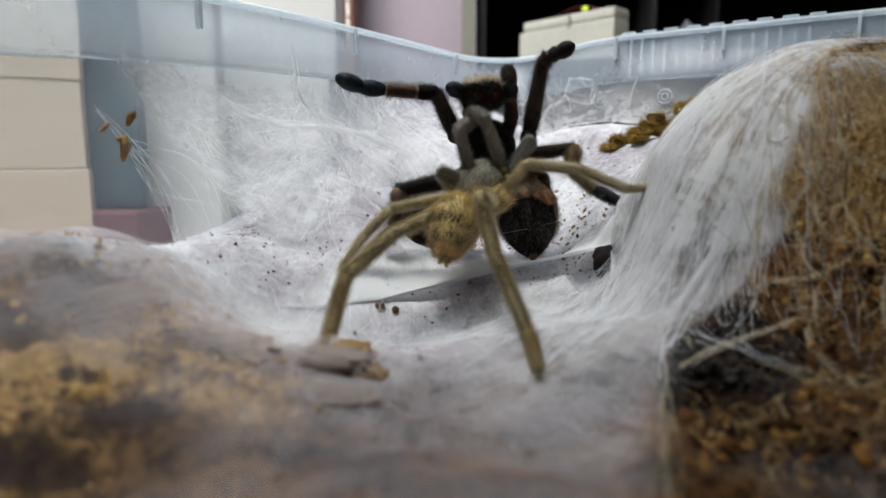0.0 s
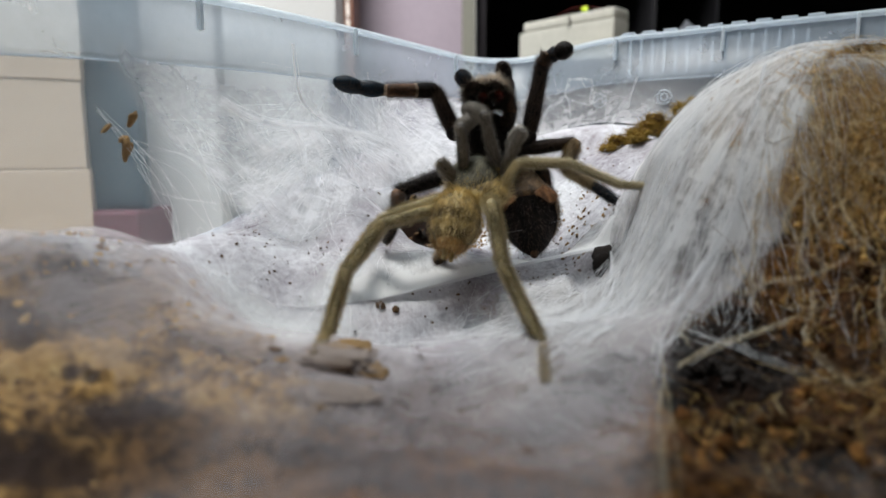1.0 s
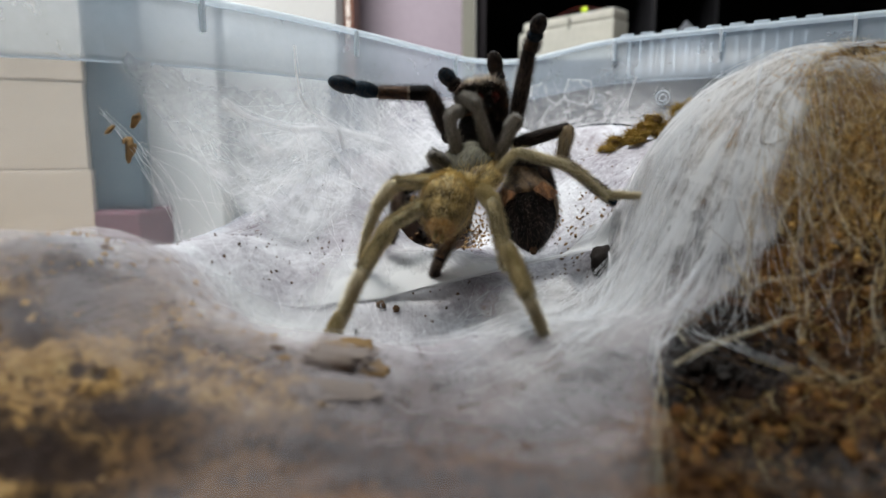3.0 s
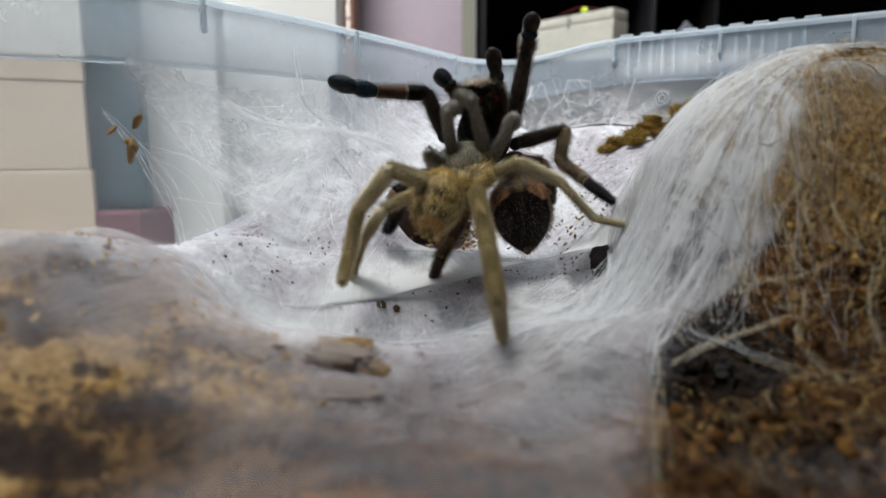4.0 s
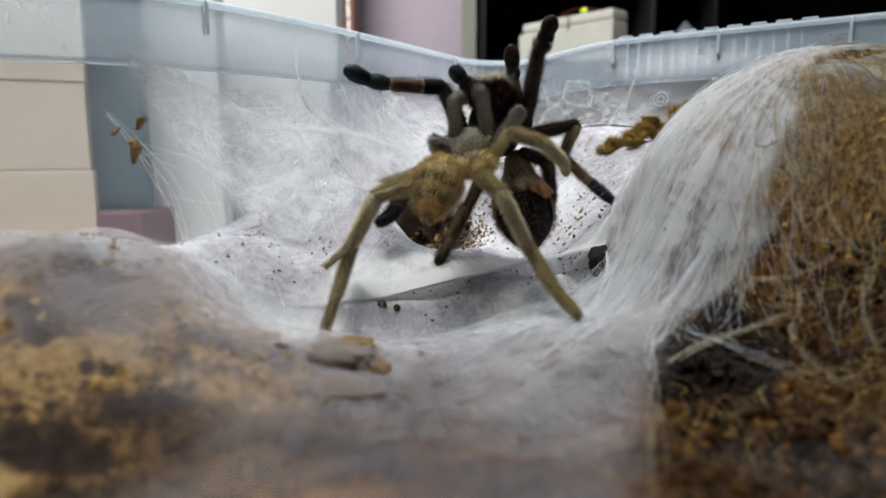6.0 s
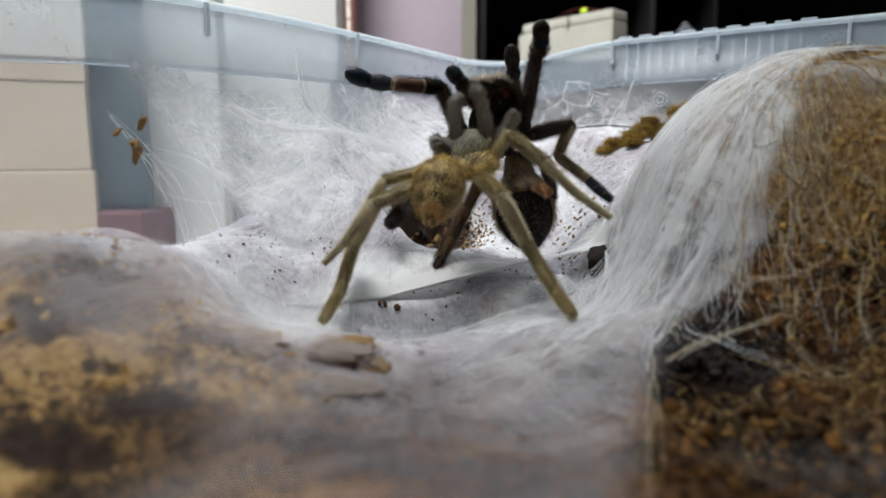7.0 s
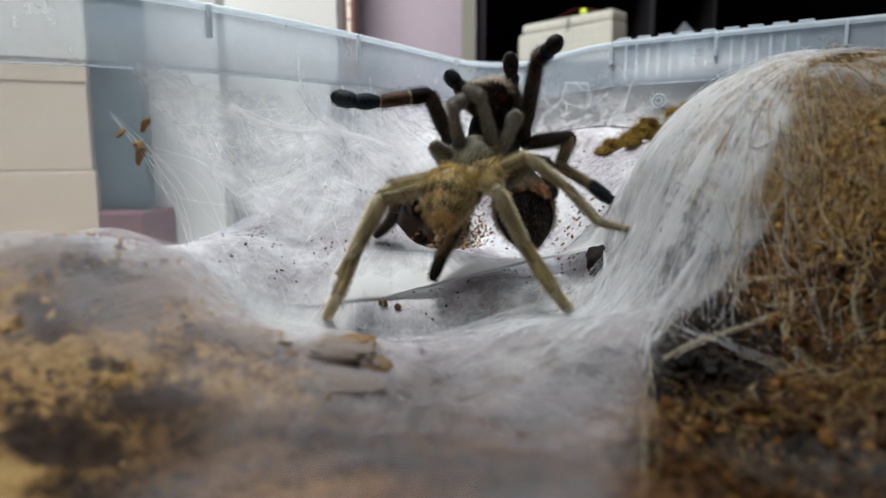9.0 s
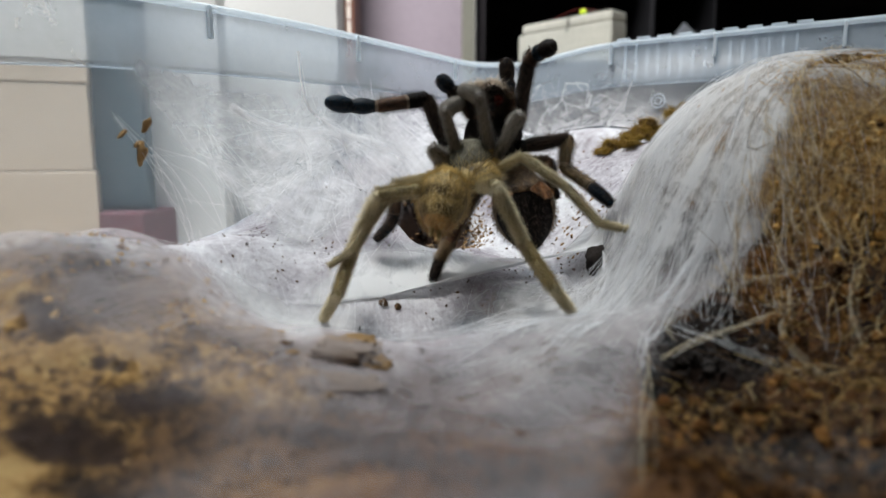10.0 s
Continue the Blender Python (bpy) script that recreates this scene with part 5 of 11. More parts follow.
    for k in range(64):
        x, y = -0.002 + rnd(-0.014, 0.012), 0.2465 + rnd(-0.004, 0.005)
        r = rnd(0.0006, 0.0020)
        ob = new("bark_piece", lump_mesh(50.0 + k, (CRUMB, DARKCRUMB, DARKCRUMB, BARK, CRUMB)[k % 5], 0.8, 0.6))
        ob.matrix_basis = Matrix.LocRotScale((x, y, float(height(np.float64(x), np.float64(y))) + 0.0006 + rnd(0, 0.0022)), Euler((rnd(0, 6), rnd(0, 6), rnd(0, 6))), (r, r * rnd(0.5, 0.9), r * rnd(0.4, 0.8)))
        tagged(ob, "golden flake of bark at the mouth of the burrow" if k % 5 == 3 else "dark brown crumb of bark at the mouth of the burrow", "bark", group="bark at the burrow")
    # black crumbs strewn in the hollows to deepen their painted shade
    scatter("black_crumbs", pick(900, lambda x, y: (soil_and_shade(x, y) > 0.35) * (bare_hill(x, y) > 0.5), 0.03, 0.09, 0.09, 0.15), 0.0012, DARKCRUMB, "black crumbs that carry the shade of a hollow in the mound", "soil")
    scatter("burrow_crumbs", pick(260, lambda x, y: np.exp(-(((x - 0.012) / 0.006) ** 2) - ((y - 0.240) / 0.012) ** 2), -0.002, 0.024, 0.215, 0.262), 0.00055, BARK, "golden crumbs of bark beside the burrow mouth", "soil")
    scatter("scattered_crumbs", pick(90, lambda x, y: 1.0 + 0 * x, 0.040, 0.056, 0.205, 0.236), 0.0006, BARK, "crumbs of bark on the silk behind the trough", "soil")
    for k in range(64):
        s = random.random()
        x, y = 0.064 + 0.030 * s + rnd(-0.002, 0.002), 0.250 + rnd(-0.008, 0.005)
        z = max(float(height(x, y)), 0.0845) + 0.0008 + rnd(0.0, 0.013) * s
        tuft("moss_clump", x, y, z, rnd(0.0006, 0.0024), (MOSS, BARK, CRUMB, MOSS)[k % 4], MOSS, "dry golden-brown moss clump against the tub wall", 20.0 + k)


# ---- spiders ----
def aim(x, y, z, dx, dy, dz):
    """A pose at a joint whose y axis points along (dx, dy, dz)."""
    q = Vector((0, 1, 0)).rotation_difference(Vector((dx, dy, dz)))
    return Matrix.Translation((x, y, z)) @ q.to_matrix().to_4x4()


def limb_bm(length, radii, hairs, hair_len, flat=1.0, n=14, bands=(), wide=0.00005):
    """A hairy limb along y: radii at even steps, rounded ends; bands (from, to, slot) colour stretches of it."""
    bm = bmesh.new()
    k = len(radii)
    size = lambda q: float(np.interp(q * (k - 1), range(k), radii))
    rows = sorted({i / 12 for i in range(13)} | {q for a, b, _ in bands for q in (a, b)})
    prof = [(-0.55 * radii[0], 0.3 * radii[0]), (-0.3 * radii[0], 0.75 * radii[0])] + [(length * q, size(q)) for q in rows] + [(length + 0.3 * radii[-1], 0.75 * radii[-1]), (length + 0.55 * radii[-1], 0.3 * radii[-1])]
    rings = [[bm.verts.new((r * math.cos(2 * math.pi * j / n), y, flat * r * math.sin(2 * math.pi * j / n))) for j in range(n)] for y, r in prof]
    for a, b in zip(rings, rings[1:]):
        for j in range(n):
            bm.faces.new((a[j], b[j], b[(j + 1) % n], a[(j + 1) % n]))
    bm.faces.new(rings[0])
    bm.faces.new(rings[-1][::-1])
    for f in bm.faces:
        q = f.calc_center_median().y / length
        for a, b, slot in bands:
            if a - 0.001 - (0.5 if a == 0 else 0) < q < b + 0.001:
                f.material_index = slot
    for _ in range(hairs):
        y = random.random()
        r = size(y) * 0.97
        a = rnd(0, 6.283)
        o = Vector((math.cos(a), 0, flat * math.sin(a)))
        p = Vector((0, y * length, 0)) + o * r
        tip = p + (o * rnd(0.45, 1.1) + Vector((0, rnd(0.3, 1.0), 0))).normalized() * hair_len * rnd(0.5, 1.3)
        w = Vector((-math.sin(a), 0, math.cos(a))) * wide
        slot = max([1] + [t for u, v, t in bands if t == 3 and u < y < v])
        bm.faces.new([bm.verts.new(q) for q in (p - w, p + w, tip)]).material_index = slot
    return bm


def blob_bm(length, wide, high, shape, hairs, hair_len, n=22, rows=16, groove=0.0):
    """A hairy body lobe along y, thickest where shape says (0..1)."""
    bm = bmesh.new()
    def at(s, a):
        r = math.sin(math.pi * s**shape) ** 0.62
        g = 1 - groove * math.exp(-(((a - math.pi / 2) / 0.35) ** 2)) * math.sin(math.pi * s)
        return Vector((wide * r * math.cos(a) * g, length * s, high * r * math.sin(a) * g))
    rings = [[bm.verts.new(at(0.012 + 0.976 * i / rows, 2 * math.pi * j / n)) for j in range(n)] for i in range(rows + 1)]
    for a, b in zip(rings, rings[1:]):
        for j in range(n):
            bm.faces.new((a[j], b[j], b[(j + 1) % n], a[(j + 1) % n]))
    bm.faces.new(rings[0])
    bm.faces.new(rings[-1][::-1])
    for _ in range(hairs):
        s, a = rnd(0.03, 0.97), rnd(0, 6.283)
        p = at(s, a) * 1.0
        o = Vector((p.x, (s - 0.45) * length * 0.6, p.z)).normalized()
        tip = p + (o + Vector((rnd(-0.5, 0.5), rnd(0.2, 1.0), rnd(-0.5, 0.5)))).normalized() * hair_len * rnd(0.5, 1.4)
        w = o.cross(Vector((0, 1, 0.1))).normalized() * 0.00008
        bm.faces.new([bm.verts.new(q) for q in (p - w, p + w, tip)]).material_index = 1
    return bm


def patch_bm(length, wide, high, shape, s0, s1, a0, a1, proud=0.0011):
    """A ragged hairy patch lying on such a lobe, between two heights and two angles."""
    bm = bmesh.new()
    def at(s, a):
        s = min(max(s, 0.03), 0.97)
        r = math.sin(math.pi * s**shape) ** 0.62
        return Vector((wide * r * math.cos(a), length * s, high * r * math.sin(a))) + Vector((math.cos(a), 0, math.sin(a))) * proud
    grid = []
    for i in range(15):
        row = []
        for j in range(19):
            u, v = i / 14, j / 18
            d = 0.22 * noise.noise(Vector((u * 3, v * 3, a0)))
            row.append(bm.verts.new(at(s0 + (s1 - s0) * (0.5 + (u - 0.5) * (0.65 + 0.7 * math.sin(math.pi * v)) + d), radians(a0 + (a1 - a0) * (0.5 + (v - 0.5) * (0.6 + 0.6 * math.sin(math.pi * u)) + d)))))
        grid.append(row)
    for p, q in zip(grid, grid[1:]):
        for j in range(18):
            bm.faces.new((p[j], p[j + 1], q[j + 1], q[j]))
    tips = [v.co.copy() for v in bm.verts]
    for _ in range(900):
        p = random.choice(tips)
        o = Vector((p.x, 0, p.z)).normalized()
        tip = p + (o * 0.7 + Vector((rnd(-0.5, 0.5), rnd(0.3, 1.2), rnd(-0.5, 0.5)))).normalized() * rnd(0.0008, 0.0022)
        w = Vector((rnd(-1, 1), 0, rnd(-1, 1))).normalized() * 0.00006
        bm.faces.new([bm.verts.new(q) for q in (p - w, p + w, tip)])
    return bm


SEGMENTS = ("femur", "tibia", "metatarsus", "tarsus")


SWELL = ((0.85, 1.12, 1.1, 0.95, 0.9), (0.98, 1.08, 0.92, 0.9, 0.82), (0.8, 0.82, 0.78, 0.76), (0.74, 0.78, 0.74, 0.5))
PADDED = ((0.8, 1.05, 1.0, 0.9, 0.85), (0.95, 1.0, 0.86, 0.84, 0.8), (0.64, 0.84, 1.06, 1.02, 0.80), (0.80, 1.04, 1.10, 1.02, 0.66))


TAPER = ((0.82, 1.08, 1.12, 1.0, 0.9), (0.96, 1.06, 0.94, 0.88, 0.8), (0.78, 0.76, 0.70, 0.64), (0.62, 0.62, 0.56, 0.36))


def spider_leg(owner, lengths, thick, materials, name="leg", label="", swell=SWELL, hair=None, joint=None, bands=(), wide=0.00005):
    """A leg with its base joint and four segments; all are posed by motions()."""
    bm = bmesh.new()
    bmesh.ops.create_icosphere(bm, subdivisions=2, radius=thick * 1.12)
    leg = part(name, bm, M_TAN if materials[0] in (M_OLIVE, M_GREY) else materials[0], owner, label)
    made = [leg]
    for k, (seg, ln, sw, mat_) in enumerate(zip(SEGMENTS, lengths, swell, materials)):
        pad = swell is PADDED and seg in ("metatarsus", "tarsus")
        far = 0.0008 if pad else 0.0010 + thick * 0.2 if seg == "tarsus" else 0.0013 + thick * 0.35
        made.append(part(seg, limb_bm(ln, [thick * q for q in sw], int(900 + ln * 120000), far, bands=[b[1:] for b in bands if b[0] == k], wide=wide), mat_, leg))
        for m in (F_HAIR if mat_ in (F_BLACK, F_BLUE) else hair, joint or F_PALE, F_BLACK):
            made[-1].data.materials.append(m)
    return made


def male_spider():
    s = thing("male_tarantula", "slender olive-tan male tarantula facing the rearing female", "tarantula", group="mating tarantulas")
    lens = {
        "LI": (0.0132, 0.0103, 0.0071, 0.0037),
        "RI": (0.0163, 0.0094, 0.0068, 0.0037),
        "LII": (0.0073, 0.0133, 0.0087, 0.0029),
        "RII": (0.0147, 0.0105, 0.0075, 0.0021),
        "LIII": (0.0205, 0.0105, 0.0108, 0.0074),
        "RIII": (0.0097, 0.0154, 0.0154, 0.0095),
        "LIV": (0.0273, 0.0210, 0.0199, 0.0174),
        "RIV": (0.0161, 0.0217, 0.0249, 0.0183),
    }
    grey, olive = (M_GREY, M_GREY, M_GREY, M_GREY), (M_OLIVE, M_OLIVE, M_OLIVE, M_OLIVE)
    made = {}
    for key, ln in lens.items():
        front = key in ("LI", "RI", "LII", "RII")
        made[key] = spider_leg(s, ln, {"LI": 0.0014, "RI": 0.0014, "LII": 0.0014, "RII": 0.0014, "LIII": 0.0013, "RIII": 0.0014}.get(key, 0.00155), grey if front else olive, swell=SWELL if front else TAPER, hair=M_GREYHAIR if front else M_PALEHAIR, joint=M_JOINT, bands=() if front else ((1, 0, 0.05, 2), (2, 0, 0.06, 2), (3, 0, 0.05, 2)), wide=0.00007)
    made["carapace"] = part("carapace", blob_bm(0.0175, 0.0080, 0.0042, 0.95, 700, 0.0012, groove=0.06), M_SHIELD, s, "grey velvety carapace")
    ring_of_hips = part("thorax", blob_bm(0.0165, 0.0100, 0.0044, 1, 1900, 0.0024), M_TAN, made["carapace"], "golden hairy leg bases")
    ring_of_hips.matrix_basis = pose(0.0018, -0.0035, -0.0020)
    ring_of_hips.data.materials.append(M_GOLDHAIR)
    made["abdomen"] = part("abdomen", blob_bm(0.0205, 0.0072, 0.0070, 0.92, 5200, 0.0018), M_TAN, s, "golden hairy abdomen with faint dark bars")
    made["carapace"].data.materials.append(M_SHIELD)
    made["abdomen"].data.materials.append(M_GOLDHAIR)
    part("tail_tuft", blob_bm(0.0056, 0.0040, 0.0039, 1, 900, 0.0018), M_RUST, made["abdomen"], "rusty orange hair at the tail").matrix_basis = pose(0, 0.0152, 0)
    part("spinneret", limb_bm(0.004, (0.0009, 0.0008, 0.0005), 30, 0.0006), M_TAN, made["abdomen"]).matrix_basis = aim(0.0008, 0.0190, 0, 0.1, 1, 0)
    part("spinneret", limb_bm(0.004, (0.0009, 0.0008, 0.0005), 30, 0.0006), M_TAN, made["abdomen"]).matrix_basis = aim(-0.0008, 0.0190, 0, -0.1, 1, 0)
    part("waist", limb_bm(0.007, (0.0022, 0.0018, 0.0020), 60, 0.001), M_SHIELD, made["carapace"]).matrix_basis = aim(0, 0.003, 0, 0, -1, 0.01)
    return made


def female_spider():
    s = thing("female_tarantula", "dark rearing female tarantula with orange-marked belly and raised forelegs", "tarantula", group="mating tarantulas")
    lens = {
        "FL1": (0.0159, 0.0167, 0.0086, 0.0079),
        "FLP": (0.0067, 0.0031, 0.0027, 0.0054),
        "FRP": (0.0057, 0.0067, 0.0043, 0.0066),
        "FR1": (0.0251, 0.0035, 0.0031, 0.0051),
        "FR2": (0.0176, 0.0115, 0.0122, 0.0118),
        "FR4": (0.0092, 0.0064, 0.0046, 0.0045),
        "FL4": (0.0152, 0.0121, 0.0081, 0.0075),
        "FL3": (0.0236, 0.0064, 0.0036, 0.0062),
    }
    made = {}
    for key, ln in lens.items():
        palp = key in ("FLP", "FRP")
        cloth = (F_BLACK, F_BROWN, F_BLUE, F_BLUE)
        if key in ("FR1", "FRP"):
            cloth = (F_BLACK, F_BROWN, F_BLUE, F_BLACK)
        if key in ("FL4",):
            cloth = (F_BROWN, F_BROWN, F_BROWN, F_BLACK)
        if key == "FR2":
            cloth = (F_BLACK, F_OLIVE, F_OLIVE, F_BLUE)
        if key == "FLP":
            cloth = (F_BROWN, F_PALE, F_BLACK, F_BLUE)
        made[key] = spider_leg(s, ln, 0.0023 if palp else {"FR2": 0.0020, "FL4": 0.0019, "FR4": 0.0018, "FL3": 0.0021}.get(key, 0.0025), cloth, "pedipalp" if palp else "leg", swell=SWELL if key in ("FR2", "FL4", "FR4", "FL3") else PADDED, hair={"FR2": F_FRINGE, "FL4": F_OLIVE}.get(key, F_HAIR), bands={"FL1": ((1, 0, 0.40, 3), (1, 0.40, 0.46, 2), (2, 0, 0.13, 2)), "FR2": ((1, 0.88, 1.0, 2), (2, 0.82, 0.95, 2), (3, 0, 0.08, 2)), "FL3": ((1, 0.9, 1.0, 2),), "FRP": ((1, 0.8, 1.0, 2),)}.get(key, ()))
    made["sternum"] = part("sternum", blob_bm(0.021, 0.0098, 0.0058, 0.95, 700, 0.0016), F_BLACK, s, "black velvety underside")
    for key in ("chelicera", "chelicera2"):
        bm = blob_bm(0.0095, 0.0042, 0.0042, 0.8, 2600, 0.0030)
        for f in bm.faces:
            low = f.verts[0].co.y > 0.0042 + 0.0012 * noise.noise(f.verts[0].co * 400)
            f.material_index = (2 if len(f.verts) != 3 else 1) if low else 0
        jaw = part("chelicera", bm, F_TAN, s, "tan hairy jaw with a black front")
        jaw.data.materials.append(F_HAIR)
        jaw.data.materials.append(F_BLACK)
        made[key] = jaw
        part("fang", limb_bm(0.006, (0.0011, 0.0009, 0.0006, 0.0002), 0, 0.001), F_BLACK, jaw, "curved black fang").matrix_basis = aim(0, 0.0080, 0.001, 0, 0.8, -0.5)
        part("mouth_hair", blob_bm(0.003, 0.0014, 0.0014, 1, 160, 0.0012), F_RED, jaw, "dark red mouth fringe").matrix_basis = aim(0.0012, 0.0066, -0.0018, 0, 1, -0.3)
    made["abdomen"] = part("abdomen", blob_bm(0.0275, 0.0100, 0.0092, 0.85, 2600, 0.0019), F_BLACK, s, "black velvety abdomen")
    made["abdomen"].data.materials.append(F_HAIR)
    for a0, a1 in ((212, 249), (290, 328)):
        part("lung_patch", patch_bm(0.0275, 0.0100, 0.0092, 0.85, 0.26, 0.43, a0, a1), F_ORANGE, made["abdomen"], "orange book lung patch")
    waist = part("waist_band", limb_bm(0.0140, (0.0040, 0.0046, 0.0056, 0.0078, 0.0099), 3600, 0.0028, n=22), F_UMBER, made["abdomen"], "olive-brown hairy waist")
    waist.matrix_basis = pose(0, -0.0055, 0)
    waist.data.materials.append(F_OLIVE)
    for a0, a1 in ((-30, 24), (156, 210)):
        part("flank", patch_bm(0.0275, 0.0100, 0.0092, 0.85, 0.10, 0.74, a0, a1, 0.0003), F_OLIVE, made["abdomen"], "olive hairy flank")
    part("spinneret", limb_bm(0.002, (0.0016, 0.0014, 0.0010), 120, 0.0010), F_BROWN, made["abdomen"], "brown spinneret").matrix_basis = pose(0, 0.0258, -0.001)
    return made


room()
table()
white_cabinet()
door_trim()
black_shelf()
clutter()
storage_tub()
ground()
webs()
veils()
wall_webs()
wall_net()
ropes()
soil_bits()
male = male_spider()
female = female_spider()


def motions():
    leg = male["LI"]
    walk(leg[0], [(0, pose(.0081, .1961, .0800)), (0.5, pose(.0070, .1955, .0793)), (1, pose(.0064, .1952, .0802)), (1.5, pose(.0064, .1950, .0819)), (2, pose(.0073, .1948, .0845)), (2.5, pose(.0056, .1944, .0846)), (3.2, pose(.0044, .1937, .0848)), (3.7, pose(.0036, .1932, .0850)), (4, pose(.0031, .1930, .0851)), (4.2, pose(.0044, .1929, .0864)), (4.5, pose(.0064, .1929, .0882)), (5, pose(.0039, .1927, .0900)), (5.5, pose(.0039, .1922, .0900)), (6.2, pose(.0039, .1915, .0897)), (7, pose(.0039, .1906, .0894)), (7.5, pose(.0048, .1901, .0891)), (7.8, pose(.0053, .1898, .0889)), (8, pose(.0056, .1896, .0887)), (8.5, pose(.0056, .1890, .0883)), (9, pose(.0056, .1884, .0877)), (9.5, pose(.0051, .1879, .0872)), (10, pose(.0044, .1873, .0868))])
    walk(leg[1], [(0, aim(.0000, .0000, .0000, -.0034, .0034, .0123)), (0.5, aim(.0000, .0000, .0000, -.0021, -.0005, .0131)), (1, aim(.0000, .0000, .0000, -.0012, -.0006, .0132)), (1.5, aim(.0000, .0000, .0000, -.0012, -.0008, .0132)), (2, aim(.0000, .0000, .0000, -.0019, .0053, .0120)), (2.5, aim(.0000, .0000, .0000, -.0028, .0049, .0119)), (3.2, aim(.0000, .0000, .0000, -.0025, .0036, .0125)), (3.7, aim(.0000, .0000, .0000, -.0022, .0022, .0129)), (4, aim(.0000, .0000, .0000, -.0020, .0010, .0130)), (4.2, aim(.0000, .0000, .0000, -.0024, .0040, .0124)), (4.5, aim(.0000, .0000, .0000, -.0028, .0063, .0113)), (5, aim(.0000, .0000, .0000, -.0011, .0053, .0121)), (5.5, aim(.0000, .0000, .0000, -.0006, .0054, .0121)), (6.2, aim(.0000, .0000, .0000, -.0006, .0054, .0121)), (7, aim(.0000, .0000, .0000, -.0006, .0054, .0121)), (7.5, aim(.0000, .0000, .0000, -.0015, .0046, .0123)), (7.8, aim(.0000, .0000, .0000, -.0020, .0037, .0125)), (8, aim(.0000, .0000, .0000, -.0024, .0029, .0127)), (8.5, aim(.0000, .0000, .0000, -.0023, .0039, .0124)), (9, aim(.0000, .0000, .0000, -.0029, .0010, .0129)), (9.5, aim(.0000, .0000, .0000, -.0035, -.0009, .0127)), (10, aim(.0000, .0000, .0000, -.0038, -.0009, .0126))])
    walk(leg[2], [(0, aim(-.0034, .0034, .0123, .0030, .0092, .0026)), (0.5, aim(-.0021, -.0005, .0131, .0030, .0092, .0026)), (1, aim(-.0012, -.0006, .0132, .0030, .0092, .0026)), (1.5, aim(-.0012, -.0008, .0132, .0030, .0092, .0026)), (2, aim(-.0019, .0053, .0120, .0030, .0092, .0026)), (2.5, aim(-.0028, .0049, .0119, .0030, .0092, .0026)), (3.2, aim(-.0025, .0036, .0125, .0030, .0092, .0026)), (3.7, aim(-.0022, .0022, .0129, .0030, .0092, .0026)), (4, aim(-.0020, .0010, .0130, .0030, .0092, .0026)), (4.2, aim(-.0024, .0040, .0124, .0030, .0092, .0026)), (4.5, aim(-.0028, .0063, .0113, .0030, .0092, .0026)), (5, aim(-.0011, .0053, .0121, .0030, .0092, .0026)), (5.5, aim(-.0006, .0054, .0121, .0030, .0092, .0026)), (6.2, aim(-.0006, .0054, .0121, .0030, .0092, .0026)), (7, aim(-.0006, .0054, .0121, .0030, .0092, .0026)), (7.5, aim(-.0015, .0046, .0123, .0030, .0092, .0026)), (7.8, aim(-.0020, .0037, .0125, .0030, .0092, .0026)), (8, aim(-.0024, .0029, .0127, .0030, .0092, .0026)), (8.5, aim(-.0023, .0039, .0124, .0030, .0092, .0026)), (9, aim(-.0029, .0010, .0129, .0030, .0092, .0026)), (9.5, aim(-.0035, -.0009, .0127, .0030, .0092, .0026)), (10, aim(-.0038, -.0009, .0126, .0030, .0092, .0026))])
    walk(leg[3], [(0, aim(-.0003, .0129, .0150, .0020, .0097, .0010)), (0.5, aim(.0010, .0090, .0158, .0020, .0097, .0010)), (1, aim(.0019, .0089, .0159, .0020, .0097, .0010)), (1.5, aim(.0019, .0087, .0159, .0020, .0097, .0010)), (2, aim(.0012, .0148, .0147, .0020, .0097, .0010)), (2.5, aim(.0003, .0144, .0146, .0020, .0097, .0010)), (3.2, aim(.0006, .0131, .0152, .0020, .0097, .0010)), (3.7, aim(.0009, .0117, .0156, .0020, .0097, .0010)), (4, aim(.0011, .0105, .0157, .0020, .0097, .0010)), (4.2, aim(.0007, .0135, .0151, .0020, .0097, .0010)), (4.5, aim(.0003, .0158, .0140, .0020, .0097, .0010)), (5, aim(.0020, .0148, .0148, .0020, .0097, .0010)), (5.5, aim(.0025, .0149, .0148, .0020, .0097, .0010)), (6.2, aim(.0025, .0149, .0148, .0020, .0097, .0010)), (7, aim(.0025, .0149, .0148, .0020, .0097, .0010)), (7.5, aim(.0016, .0141, .0150, .0020, .0097, .0010)), (7.8, aim(.0011, .0132, .0152, .0020, .0097, .0010)), (8, aim(.0007, .0124, .0154, .0020, .0097, .0010)), (8.5, aim(.0008, .0134, .0151, .0020, .0097, .0010)), (9, aim(.0002, .0105, .0156, .0020, .0097, .0010)), (9.5, aim(-.0004, .0086, .0154, .0020, .0097, .0010)), (10, aim(-.0007, .0086, .0153, .0020, .0097, .0010))])
